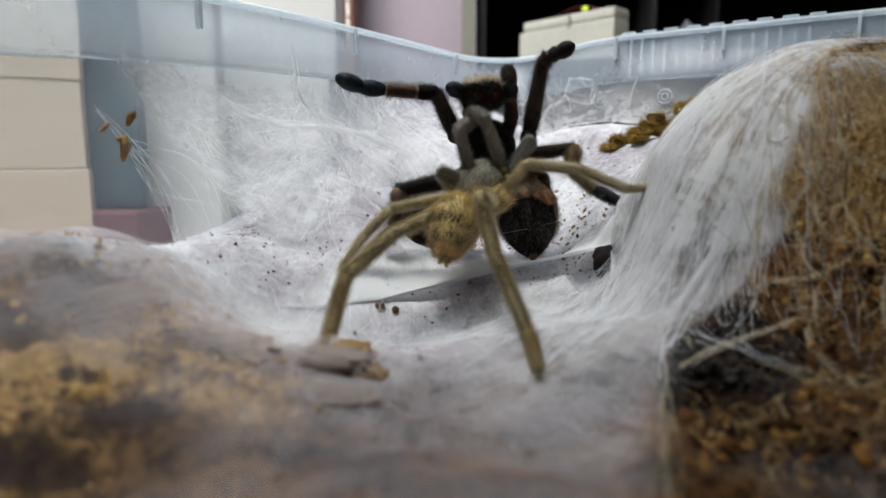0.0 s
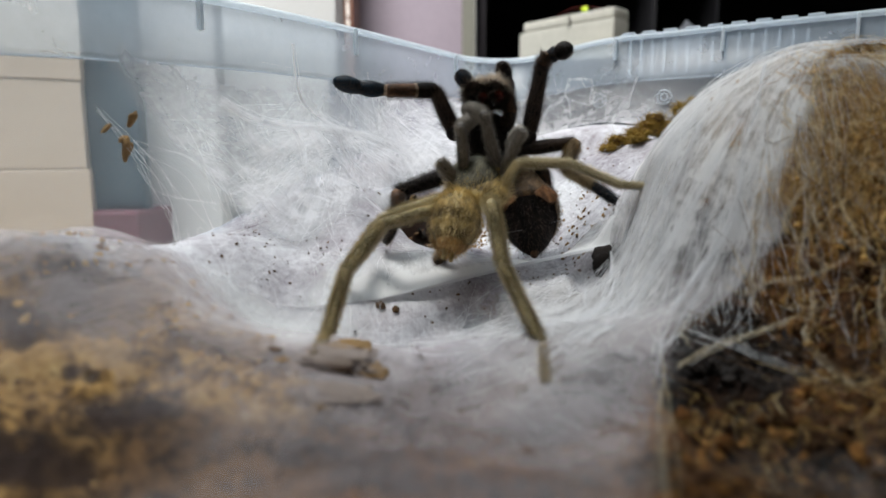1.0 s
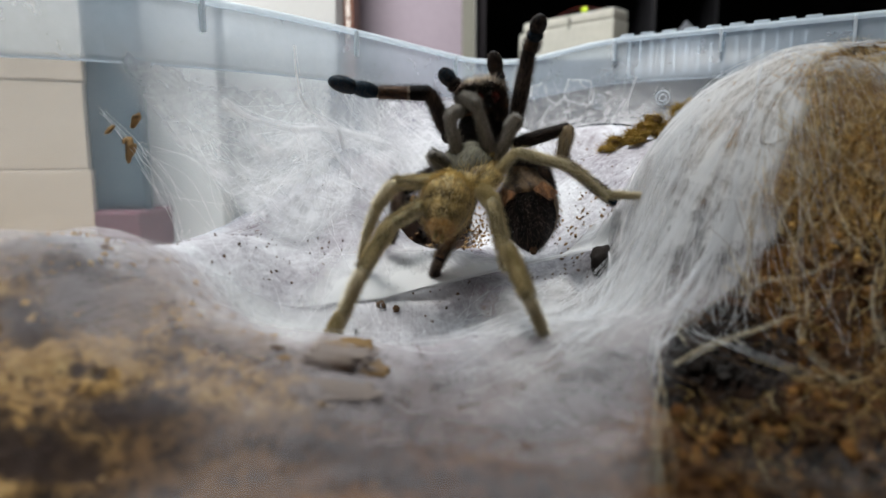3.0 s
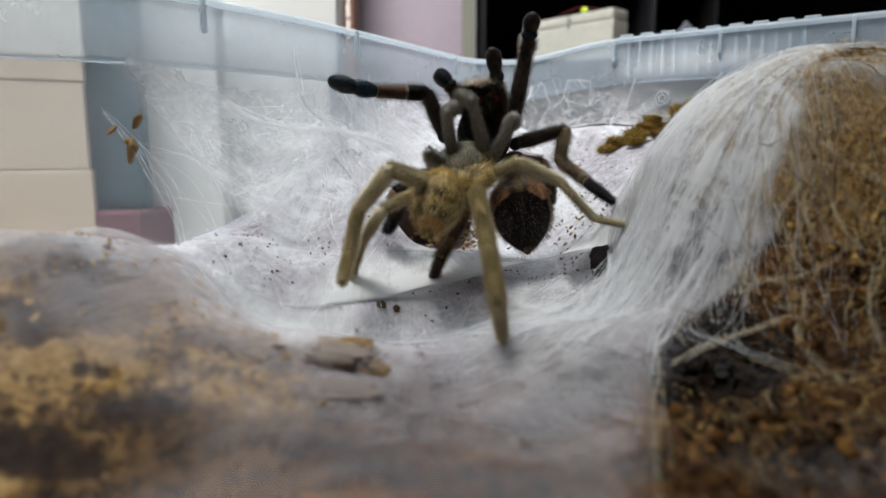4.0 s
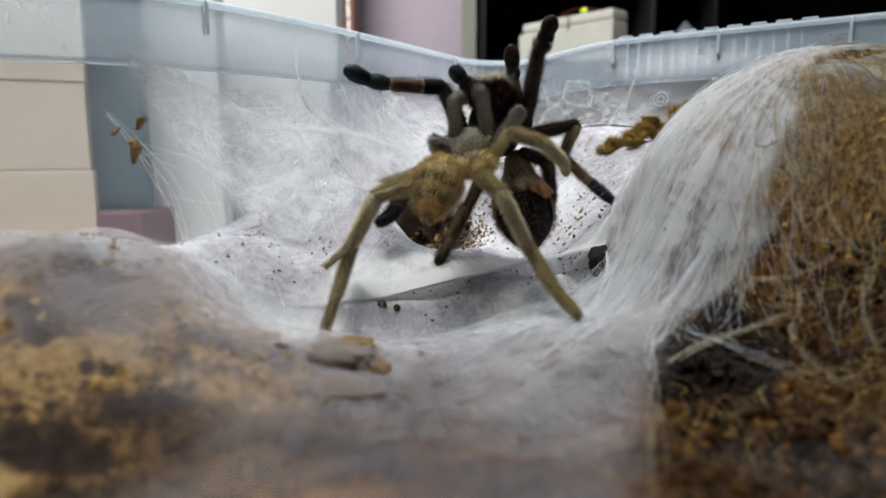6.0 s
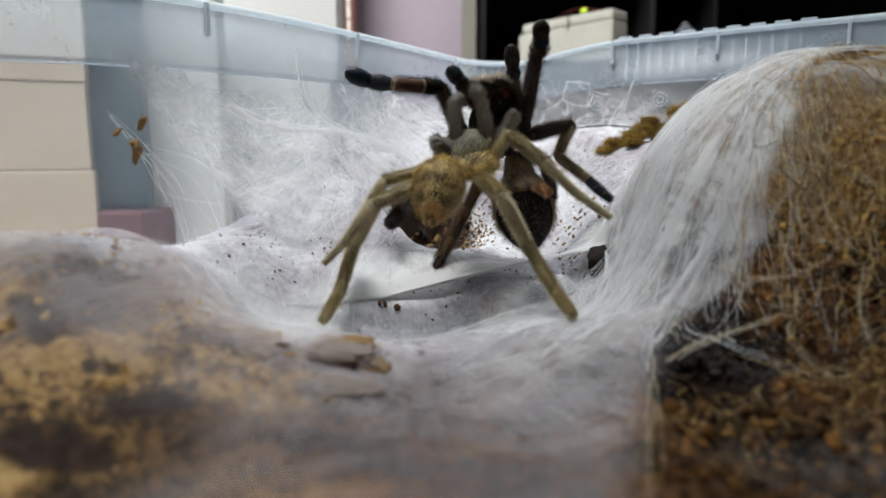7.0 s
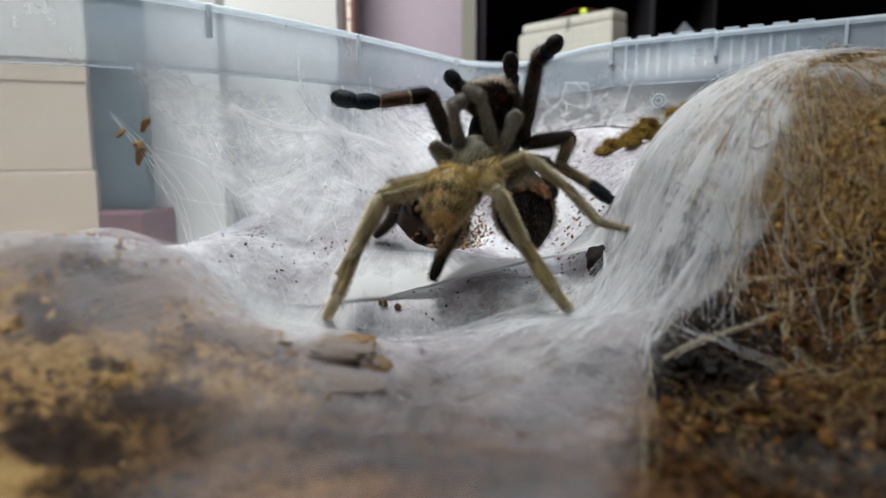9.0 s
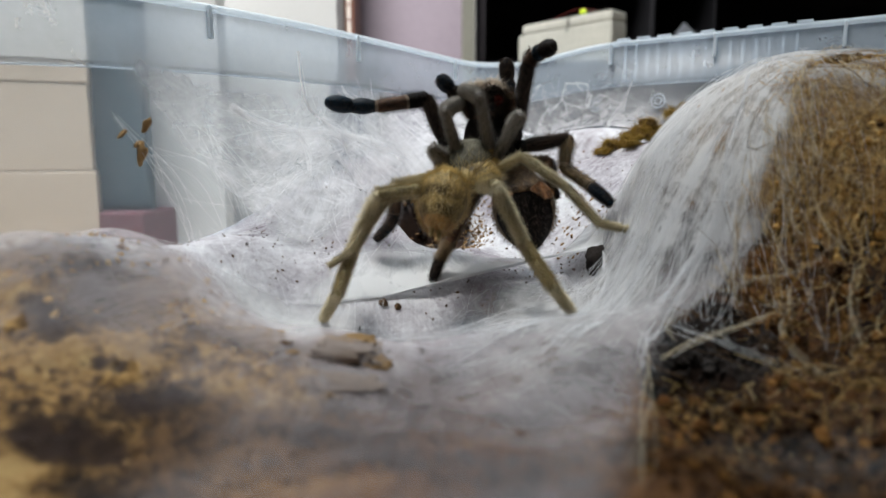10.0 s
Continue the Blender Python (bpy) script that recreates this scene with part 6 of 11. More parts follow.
    walk(leg[4], [(0, aim(.0011, .0198, .0157, .0010, .0099, -.0010)), (0.5, aim(.0024, .0159, .0165, .0010, .0099, -.0010)), (1, aim(.0033, .0158, .0166, .0010, .0099, -.0010)), (1.5, aim(.0033, .0156, .0166, .0010, .0099, -.0010)), (2, aim(.0026, .0217, .0154, .0010, .0099, -.0010)), (2.5, aim(.0017, .0213, .0153, .0010, .0099, -.0010)), (3.2, aim(.0020, .0200, .0159, .0010, .0099, -.0010)), (3.7, aim(.0023, .0186, .0163, .0010, .0099, -.0010)), (4, aim(.0025, .0174, .0164, .0010, .0099, -.0010)), (4.2, aim(.0021, .0204, .0158, .0010, .0099, -.0010)), (4.5, aim(.0017, .0227, .0147, .0010, .0099, -.0010)), (5, aim(.0034, .0217, .0155, .0010, .0099, -.0010)), (5.5, aim(.0039, .0218, .0155, .0010, .0099, -.0010)), (6.2, aim(.0039, .0218, .0155, .0010, .0099, -.0010)), (7, aim(.0039, .0218, .0155, .0010, .0099, -.0010)), (7.5, aim(.0030, .0210, .0157, .0010, .0099, -.0010)), (7.8, aim(.0025, .0201, .0159, .0010, .0099, -.0010)), (8, aim(.0021, .0193, .0161, .0010, .0099, -.0010)), (8.5, aim(.0022, .0203, .0158, .0010, .0099, -.0010)), (9, aim(.0016, .0174, .0163, .0010, .0099, -.0010)), (9.5, aim(.0010, .0155, .0161, .0010, .0099, -.0010)), (10, aim(.0007, .0155, .0160, .0010, .0099, -.0010))])
    leg = male["RI"]
    walk(leg[0], [(0, pose(.0180, .1963, .0809)), (0.5, pose(.0168, .1957, .0801)), (1, pose(.0163, .1953, .0810)), (1.5, pose(.0163, .1951, .0828)), (2, pose(.0171, .1950, .0854)), (2.5, pose(.0154, .1945, .0854)), (3.2, pose(.0142, .1938, .0857)), (3.7, pose(.0134, .1934, .0859)), (4, pose(.0129, .1931, .0860)), (4.2, pose(.0142, .1931, .0872)), (4.5, pose(.0163, .1930, .0891)), (5, pose(.0137, .1928, .0908)), (5.5, pose(.0137, .1923, .0909)), (6.2, pose(.0137, .1916, .0906)), (7, pose(.0137, .1908, .0902)), (7.5, pose(.0146, .1902, .0900)), (7.8, pose(.0151, .1899, .0897)), (8, pose(.0154, .1897, .0895)), (8.5, pose(.0154, .1891, .0891)), (9, pose(.0154, .1885, .0885)), (9.5, pose(.0149, .1880, .0881)), (10, pose(.0142, .1874, .0876))])
    walk(leg[1], [(0, aim(.0000, .0000, .0000, -.0054, .0028, .0151)), (0.5, aim(.0000, .0000, .0000, -.0044, -.0007, .0157)), (1, aim(.0000, .0000, .0000, -.0041, -.0009, .0158)), (1.5, aim(.0000, .0000, .0000, -.0020, .0026, .0160)), (2, aim(.0000, .0000, .0000, -.0031, .0066, .0146)), (2.5, aim(.0000, .0000, .0000, -.0045, .0037, .0152)), (3.2, aim(.0000, .0000, .0000, -.0044, .0030, .0154)), (3.7, aim(.0000, .0000, .0000, -.0043, .0025, .0155)), (4, aim(.0000, .0000, .0000, -.0042, .0021, .0156)), (4.2, aim(.0000, .0000, .0000, -.0039, .0051, .0150)), (4.5, aim(.0000, .0000, .0000, -.0034, .0077, .0140)), (5, aim(.0000, .0000, .0000, -.0023, .0066, .0147)), (5.5, aim(.0000, .0000, .0000, -.0013, .0082, .0141)), (6.2, aim(.0000, .0000, .0000, -.0018, .0075, .0144)), (7, aim(.0000, .0000, .0000, -.0023, .0066, .0147)), (7.5, aim(.0000, .0000, .0000, -.0027, .0074, .0143)), (7.8, aim(.0000, .0000, .0000, -.0030, .0068, .0145)), (8, aim(.0000, .0000, .0000, -.0031, .0064, .0147)), (8.5, aim(.0000, .0000, .0000, -.0035, .0052, .0151)), (9, aim(.0000, .0000, .0000, -.0042, .0028, .0155)), (9.5, aim(.0000, .0000, .0000, -.0041, -.0013, .0157)), (10, aim(.0000, .0000, .0000, -.0035, -.0013, .0159))])
    walk(leg[2], [(0, aim(-.0054, .0028, .0151, -.0030, .0092, .0026)), (0.5, aim(-.0044, -.0007, .0157, -.0030, .0092, .0026)), (1, aim(-.0041, -.0009, .0158, -.0030, .0092, .0026)), (1.5, aim(-.0020, .0026, .0160, -.0030, .0092, .0026)), (2, aim(-.0031, .0066, .0146, -.0030, .0092, .0026)), (2.5, aim(-.0045, .0037, .0152, -.0030, .0092, .0026)), (3.2, aim(-.0044, .0030, .0154, -.0030, .0092, .0026)), (3.7, aim(-.0043, .0025, .0155, -.0030, .0092, .0026)), (4, aim(-.0042, .0021, .0156, -.0030, .0092, .0026)), (4.2, aim(-.0039, .0051, .0150, -.0030, .0092, .0026)), (4.5, aim(-.0034, .0077, .0140, -.0030, .0092, .0026)), (5, aim(-.0023, .0066, .0147, -.0030, .0092, .0026)), (5.5, aim(-.0013, .0082, .0141, -.0030, .0092, .0026)), (6.2, aim(-.0018, .0075, .0144, -.0030, .0092, .0026)), (7, aim(-.0023, .0066, .0147, -.0030, .0092, .0026)), (7.5, aim(-.0027, .0074, .0143, -.0030, .0092, .0026)), (7.8, aim(-.0030, .0068, .0145, -.0030, .0092, .0026)), (8, aim(-.0031, .0064, .0147, -.0030, .0092, .0026)), (8.5, aim(-.0035, .0052, .0151, -.0030, .0092, .0026)), (9, aim(-.0042, .0028, .0155, -.0030, .0092, .0026)), (9.5, aim(-.0041, -.0013, .0157, -.0030, .0092, .0026)), (10, aim(-.0035, -.0013, .0159, -.0030, .0092, .0026))])
    walk(leg[3], [(0, aim(-.0082, .0114, .0175, -.0020, .0097, .0010)), (0.5, aim(-.0072, .0079, .0181, -.0020, .0097, .0010)), (1, aim(-.0069, .0077, .0182, -.0020, .0097, .0010)), (1.5, aim(-.0048, .0112, .0184, -.0020, .0097, .0010)), (2, aim(-.0059, .0152, .0170, -.0020, .0097, .0010)), (2.5, aim(-.0073, .0123, .0176, -.0020, .0097, .0010)), (3.2, aim(-.0072, .0116, .0178, -.0020, .0097, .0010)), (3.7, aim(-.0071, .0111, .0179, -.0020, .0097, .0010)), (4, aim(-.0070, .0107, .0180, -.0020, .0097, .0010)), (4.2, aim(-.0067, .0137, .0174, -.0020, .0097, .0010)), (4.5, aim(-.0062, .0163, .0164, -.0020, .0097, .0010)), (5, aim(-.0051, .0152, .0171, -.0020, .0097, .0010)), (5.5, aim(-.0041, .0168, .0165, -.0020, .0097, .0010)), (6.2, aim(-.0046, .0161, .0168, -.0020, .0097, .0010)), (7, aim(-.0051, .0152, .0171, -.0020, .0097, .0010)), (7.5, aim(-.0055, .0160, .0167, -.0020, .0097, .0010)), (7.8, aim(-.0058, .0154, .0169, -.0020, .0097, .0010)), (8, aim(-.0059, .0150, .0171, -.0020, .0097, .0010)), (8.5, aim(-.0063, .0138, .0175, -.0020, .0097, .0010)), (9, aim(-.0070, .0114, .0179, -.0020, .0097, .0010)), (9.5, aim(-.0069, .0073, .0181, -.0020, .0097, .0010)), (10, aim(-.0063, .0073, .0183, -.0020, .0097, .0010))])
    walk(leg[4], [(0, aim(-.0096, .0180, .0182, -.0010, .0099, -.0010)), (0.5, aim(-.0086, .0145, .0188, -.0010, .0099, -.0010)), (1, aim(-.0083, .0143, .0189, -.0010, .0099, -.0010)), (1.5, aim(-.0062, .0178, .0191, -.0010, .0099, -.0010)), (2, aim(-.0073, .0218, .0177, -.0010, .0099, -.0010)), (2.5, aim(-.0087, .0189, .0183, -.0010, .0099, -.0010)), (3.2, aim(-.0086, .0182, .0185, -.0010, .0099, -.0010)), (3.7, aim(-.0085, .0177, .0186, -.0010, .0099, -.0010)), (4, aim(-.0084, .0173, .0187, -.0010, .0099, -.0010)), (4.2, aim(-.0081, .0203, .0181, -.0010, .0099, -.0010)), (4.5, aim(-.0076, .0229, .0171, -.0010, .0099, -.0010)), (5, aim(-.0065, .0218, .0178, -.0010, .0099, -.0010)), (5.5, aim(-.0055, .0234, .0172, -.0010, .0099, -.0010)), (6.2, aim(-.0060, .0227, .0175, -.0010, .0099, -.0010)), (7, aim(-.0065, .0218, .0178, -.0010, .0099, -.0010)), (7.5, aim(-.0069, .0226, .0174, -.0010, .0099, -.0010)), (7.8, aim(-.0072, .0220, .0176, -.0010, .0099, -.0010)), (8, aim(-.0073, .0216, .0178, -.0010, .0099, -.0010)), (8.5, aim(-.0077, .0204, .0182, -.0010, .0099, -.0010)), (9, aim(-.0084, .0180, .0186, -.0010, .0099, -.0010)), (9.5, aim(-.0083, .0139, .0188, -.0010, .0099, -.0010)), (10, aim(-.0077, .0139, .0190, -.0010, .0099, -.0010))])
    leg = male["LII"]
    walk(leg[0], [(0, pose(.0058, .1958, .0775)), (0.5, pose(.0046, .1952, .0768)), (1, pose(.0041, .1948, .0777)), (1.5, pose(.0041, .1946, .0794)), (2, pose(.0049, .1945, .0820)), (2.5, pose(.0032, .1940, .0821)), (3.2, pose(.0020, .1933, .0823)), (3.7, pose(.0012, .1929, .0825)), (4, pose(.0007, .1926, .0826)), (4.2, pose(.0020, .1926, .0838)), (4.5, pose(.0041, .1926, .0857)), (5, pose(.0015, .1923, .0875)), (5.5, pose(.0015, .1918, .0875)), (6.2, pose(.0015, .1911, .0872)), (7, pose(.0015, .1903, .0869)), (7.5, pose(.0024, .1897, .0866)), (7.8, pose(.0029, .1894, .0864)), (8, pose(.0032, .1892, .0862)), (8.5, pose(.0032, .1886, .0858)), (9, pose(.0032, .1881, .0852)), (9.5, pose(.0027, .1875, .0847)), (10, pose(.0020, .1870, .0843))])
    walk(leg[1], [(0, aim(.0000, .0000, .0000, -.0066, .0000, .0030)), (0.5, aim(.0000, .0000, .0000, -.0055, .0000, .0048)), (1, aim(.0000, .0000, .0000, -.0048, .0000, .0055)), (1.5, aim(.0000, .0000, .0000, -.0042, -.0038, .0045)), (2, aim(.0000, .0000, .0000, -.0051, -.0045, .0025)), (2.5, aim(.0000, .0000, .0000, -.0056, -.0033, .0033)), (3.2, aim(.0000, .0000, .0000, -.0054, -.0034, .0036)), (3.7, aim(.0000, .0000, .0000, -.0052, -.0034, .0037)), (4, aim(.0000, .0000, .0000, -.0052, -.0034, .0038)), (4.2, aim(.0000, .0000, .0000, -.0057, -.0032, .0033)), (4.5, aim(.0000, .0000, .0000, -.0064, -.0024, .0025)), (5, aim(.0000, .0000, .0000, -.0047, -.0051, .0024)), (5.5, aim(.0000, .0000, .0000, -.0045, -.0052, .0025)), (6.2, aim(.0000, .0000, .0000, -.0042, -.0052, .0030)), (7, aim(.0000, .0000, .0000, -.0038, -.0051, .0035)), (7.5, aim(.0000, .0000, .0000, -.0047, -.0041, .0037)), (7.8, aim(.0000, .0000, .0000, -.0052, -.0032, .0040)), (8, aim(.0000, .0000, .0000, -.0056, -.0022, .0041)), (8.5, aim(.0000, .0000, .0000, -.0058, -.0015, .0041)), (9, aim(.0000, .0000, .0000, -.0059, -.0002, .0043)), (9.5, aim(.0000, .0000, .0000, -.0057, -.0013, .0043)), (10, aim(.0000, .0000, .0000, -.0052, -.0027, .0043))])
    walk(leg[2], [(0, aim(-.0066, .0000, .0030, .0030, .0081, -.0051)), (0.5, aim(-.0055, .0000, .0048, .0030, .0081, -.0051)), (1, aim(-.0048, .0000, .0055, .0030, .0081, -.0051)), (1.5, aim(-.0042, -.0038, .0045, .0030, .0081, -.0051)), (2, aim(-.0051, -.0045, .0025, .0030, .0081, -.0051)), (2.5, aim(-.0056, -.0033, .0033, .0030, .0081, -.0051)), (3.2, aim(-.0054, -.0034, .0036, .0030, .0081, -.0051)), (3.7, aim(-.0052, -.0034, .0037, .0030, .0081, -.0051)), (4, aim(-.0052, -.0034, .0038, .0030, .0081, -.0051)), (4.2, aim(-.0057, -.0032, .0033, .0030, .0081, -.0051)), (4.5, aim(-.0064, -.0024, .0025, .0030, .0081, -.0051)), (5, aim(-.0047, -.0051, .0024, .0030, .0081, -.0051)), (5.5, aim(-.0045, -.0052, .0025, .0030, .0081, -.0051)), (6.2, aim(-.0042, -.0052, .0030, .0030, .0081, -.0051)), (7, aim(-.0038, -.0051, .0035, .0030, .0081, -.0051)), (7.5, aim(-.0047, -.0041, .0037, .0030, .0081, -.0051)), (7.8, aim(-.0052, -.0032, .0040, .0030, .0081, -.0051)), (8, aim(-.0056, -.0022, .0041, .0030, .0081, -.0051)), (8.5, aim(-.0058, -.0015, .0041, .0030, .0081, -.0051)), (9, aim(-.0059, -.0002, .0043, .0030, .0081, -.0051)), (9.5, aim(-.0057, -.0013, .0043, .0030, .0081, -.0051)), (10, aim(-.0052, -.0027, .0043, .0030, .0081, -.0051))])
    walk(leg[3], [(0, aim(-.0026, .0107, -.0037, .0035, .0055, -.0075)), (0.5, aim(-.0015, .0107, -.0019, .0035, .0055, -.0075)), (1, aim(-.0008, .0107, -.0012, .0035, .0055, -.0075)), (1.5, aim(-.0002, .0069, -.0022, .0035, .0055, -.0075)), (2, aim(-.0011, .0062, -.0042, .0035, .0055, -.0075)), (2.5, aim(-.0016, .0074, -.0034, .0035, .0055, -.0075)), (3.2, aim(-.0014, .0073, -.0031, .0035, .0055, -.0075)), (3.7, aim(-.0012, .0073, -.0030, .0035, .0055, -.0075)), (4, aim(-.0012, .0073, -.0029, .0035, .0055, -.0075)), (4.2, aim(-.0017, .0075, -.0034, .0035, .0055, -.0075)), (4.5, aim(-.0024, .0083, -.0042, .0035, .0055, -.0075)), (5, aim(-.0007, .0056, -.0043, .0035, .0055, -.0075)), (5.5, aim(-.0005, .0055, -.0042, .0035, .0055, -.0075)), (6.2, aim(-.0002, .0055, -.0037, .0035, .0055, -.0075)), (7, aim(.0002, .0056, -.0032, .0035, .0055, -.0075)), (7.5, aim(-.0007, .0066, -.0030, .0035, .0055, -.0075)), (7.8, aim(-.0012, .0075, -.0027, .0035, .0055, -.0075)), (8, aim(-.0016, .0085, -.0026, .0035, .0055, -.0075)), (8.5, aim(-.0018, .0092, -.0026, .0035, .0055, -.0075)), (9, aim(-.0019, .0105, -.0024, .0035, .0055, -.0075)), (9.5, aim(-.0017, .0094, -.0024, .0035, .0055, -.0075)), (10, aim(-.0012, .0080, -.0024, .0035, .0055, -.0075))])
    walk(leg[4], [(0, aim(.0005, .0156, -.0103, .0021, .0052, -.0083)), (0.5, aim(.0016, .0156, -.0085, .0021, .0052, -.0083)), (1, aim(.0023, .0156, -.0078, .0021, .0052, -.0083)), (1.5, aim(.0029, .0118, -.0088, .0021, .0052, -.0083)), (2, aim(.0020, .0111, -.0108, .0021, .0052, -.0083)), (2.5, aim(.0015, .0123, -.0100, .0021, .0052, -.0083)), (3.2, aim(.0017, .0122, -.0097, .0021, .0052, -.0083)), (3.7, aim(.0019, .0122, -.0096, .0021, .0052, -.0083)), (4, aim(.0019, .0122, -.0095, .0021, .0052, -.0083)), (4.2, aim(.0014, .0124, -.0100, .0021, .0052, -.0083)), (4.5, aim(.0007, .0132, -.0108, .0021, .0052, -.0083)), (5, aim(.0024, .0105, -.0109, .0021, .0052, -.0083)), (5.5, aim(.0026, .0104, -.0108, .0021, .0052, -.0083)), (6.2, aim(.0029, .0104, -.0103, .0021, .0052, -.0083)), (7, aim(.0033, .0105, -.0098, .0021, .0052, -.0083)), (7.5, aim(.0024, .0115, -.0096, .0021, .0052, -.0083)), (7.8, aim(.0019, .0124, -.0093, .0021, .0052, -.0083)), (8, aim(.0015, .0134, -.0092, .0021, .0052, -.0083)), (8.5, aim(.0013, .0141, -.0092, .0021, .0052, -.0083)), (9, aim(.0012, .0154, -.0090, .0021, .0052, -.0083)), (9.5, aim(.0014, .0143, -.0090, .0021, .0052, -.0083)), (10, aim(.0019, .0129, -.0090, .0021, .0052, -.0083))])
    leg = male["RII"]
    walk(leg[0], [(0, pose(.0190, .1959, .0784)), (0.5, pose(.0178, .1953, .0776)), (1, pose(.0173, .1949, .0785)), (1.5, pose(.0173, .1947, .0803)), (2, pose(.0182, .1946, .0828)), (2.5, pose(.0165, .1941, .0829)), (3.2, pose(.0153, .1935, .0832)), (3.7, pose(.0144, .1930, .0833)), (4, pose(.0139, .1927, .0835)), (4.2, pose(.0153, .1927, .0847)), (4.5, pose(.0173, .1927, .0865)), (5, pose(.0148, .1924, .0883)), (5.5, pose(.0148, .1920, .0884)), (6.2, pose(.0148, .1912, .0881)), (7, pose(.0148, .1904, .0877)), (7.5, pose(.0156, .1899, .0875)), (7.8, pose(.0161, .1895, .0872)), (8, pose(.0165, .1893, .0870)), (8.5, pose(.0165, .1888, .0866)), (9, pose(.0165, .1882, .0860)), (9.5, pose(.0159, .1876, .0856)), (10, pose(.0153, .1871, .0851))])
    walk(leg[1], [(0, aim(.0000, .0000, .0000, .0080, .0056, .0110)), (0.5, aim(.0000, .0000, .0000, .0071, -.0014, .0128)), (1, aim(.0000, .0000, .0000, .0058, -.0013, .0135)), (1.5, aim(.0000, .0000, .0000, .0059, -.0014, .0134)), (2, aim(.0000, .0000, .0000, .0035, -.0014, .0142)), (2.5, aim(.0000, .0000, .0000, .0060, .0042, .0127)), (3.2, aim(.0000, .0000, .0000, .0067, -.0002, .0131)), (3.7, aim(.0000, .0000, .0000, .0070, -.0016, .0128)), (4, aim(.0000, .0000, .0000, .0073, -.0017, .0127)), (4.2, aim(.0000, .0000, .0000, .0074, .0027, .0124)), (4.5, aim(.0000, .0000, .0000, .0065, .0080, .0105)), (5, aim(.0000, .0000, .0000, .0081, .0066, .0104)), (5.5, aim(.0000, .0000, .0000, .0093, .0029, .0110)), (6.2, aim(.0000, .0000, .0000, .0084, .0054, .0108)), (7, aim(.0000, .0000, .0000, .0073, .0074, .0105)), (7.5, aim(.0000, .0000, .0000, .0068, .0073, .0108)), (7.8, aim(.0000, .0000, .0000, .0066, .0071, .0111)), (8, aim(.0000, .0000, .0000, .0064, .0070, .0113)), (8.5, aim(.0000, .0000, .0000, .0063, .0063, .0117)), (9, aim(.0000, .0000, .0000, .0062, .0052, .0123)), (9.5, aim(.0000, .0000, .0000, .0068, .0030, .0127)), (10, aim(.0000, .0000, .0000, .0073, -.0017, .0127))])
    walk(leg[2], [(0, aim(.0080, .0056, .0110, -.0007, .0102, -.0024)), (0.5, aim(.0071, -.0014, .0128, -.0004, .0103, -.0018)), (1, aim(.0058, -.0013, .0135, -.0004, .0104, -.0012)), (1.5, aim(.0059, -.0014, .0134, -.0005, .0104, -.0014)), (2, aim(.0035, -.0014, .0142, -.0007, .0104, -.0012)), (2.5, aim(.0060, .0042, .0127, -.0010, .0102, -.0021)), (3.2, aim(.0067, -.0002, .0131, -.0009, .0102, -.0020)), (3.7, aim(.0070, -.0016, .0128, -.0005, .0104, -.0013)), (4, aim(.0073, -.0017, .0127, -.0003, .0104, -.0009)), (4.2, aim(.0074, .0027, .0124, -.0009, .0102, -.0020)), (4.5, aim(.0065, .0080, .0105, -.0010, .0102, -.0021)), (5, aim(.0081, .0066, .0104, -.0010, .0102, -.0020)), (5.5, aim(.0093, .0029, .0110, -.0008, .0103, -.0019)), (6.2, aim(.0084, .0054, .0108, -.0009, .0102, -.0020)), (7, aim(.0073, .0074, .0105, -.0010, .0102, -.0020)), (7.5, aim(.0068, .0073, .0108, -.0010, .0102, -.0020)), (7.8, aim(.0066, .0071, .0111, -.0010, .0102, -.0020)), (8, aim(.0064, .0070, .0113, -.0010, .0102, -.0020)), (8.5, aim(.0063, .0063, .0117, -.0010, .0102, -.0020)), (9, aim(.0062, .0052, .0123, -.0010, .0102, -.0020)), (9.5, aim(.0068, .0030, .0127, -.0009, .0102, -.0020)), (10, aim(.0073, -.0017, .0127, -.0007, .0103, -.0017))])
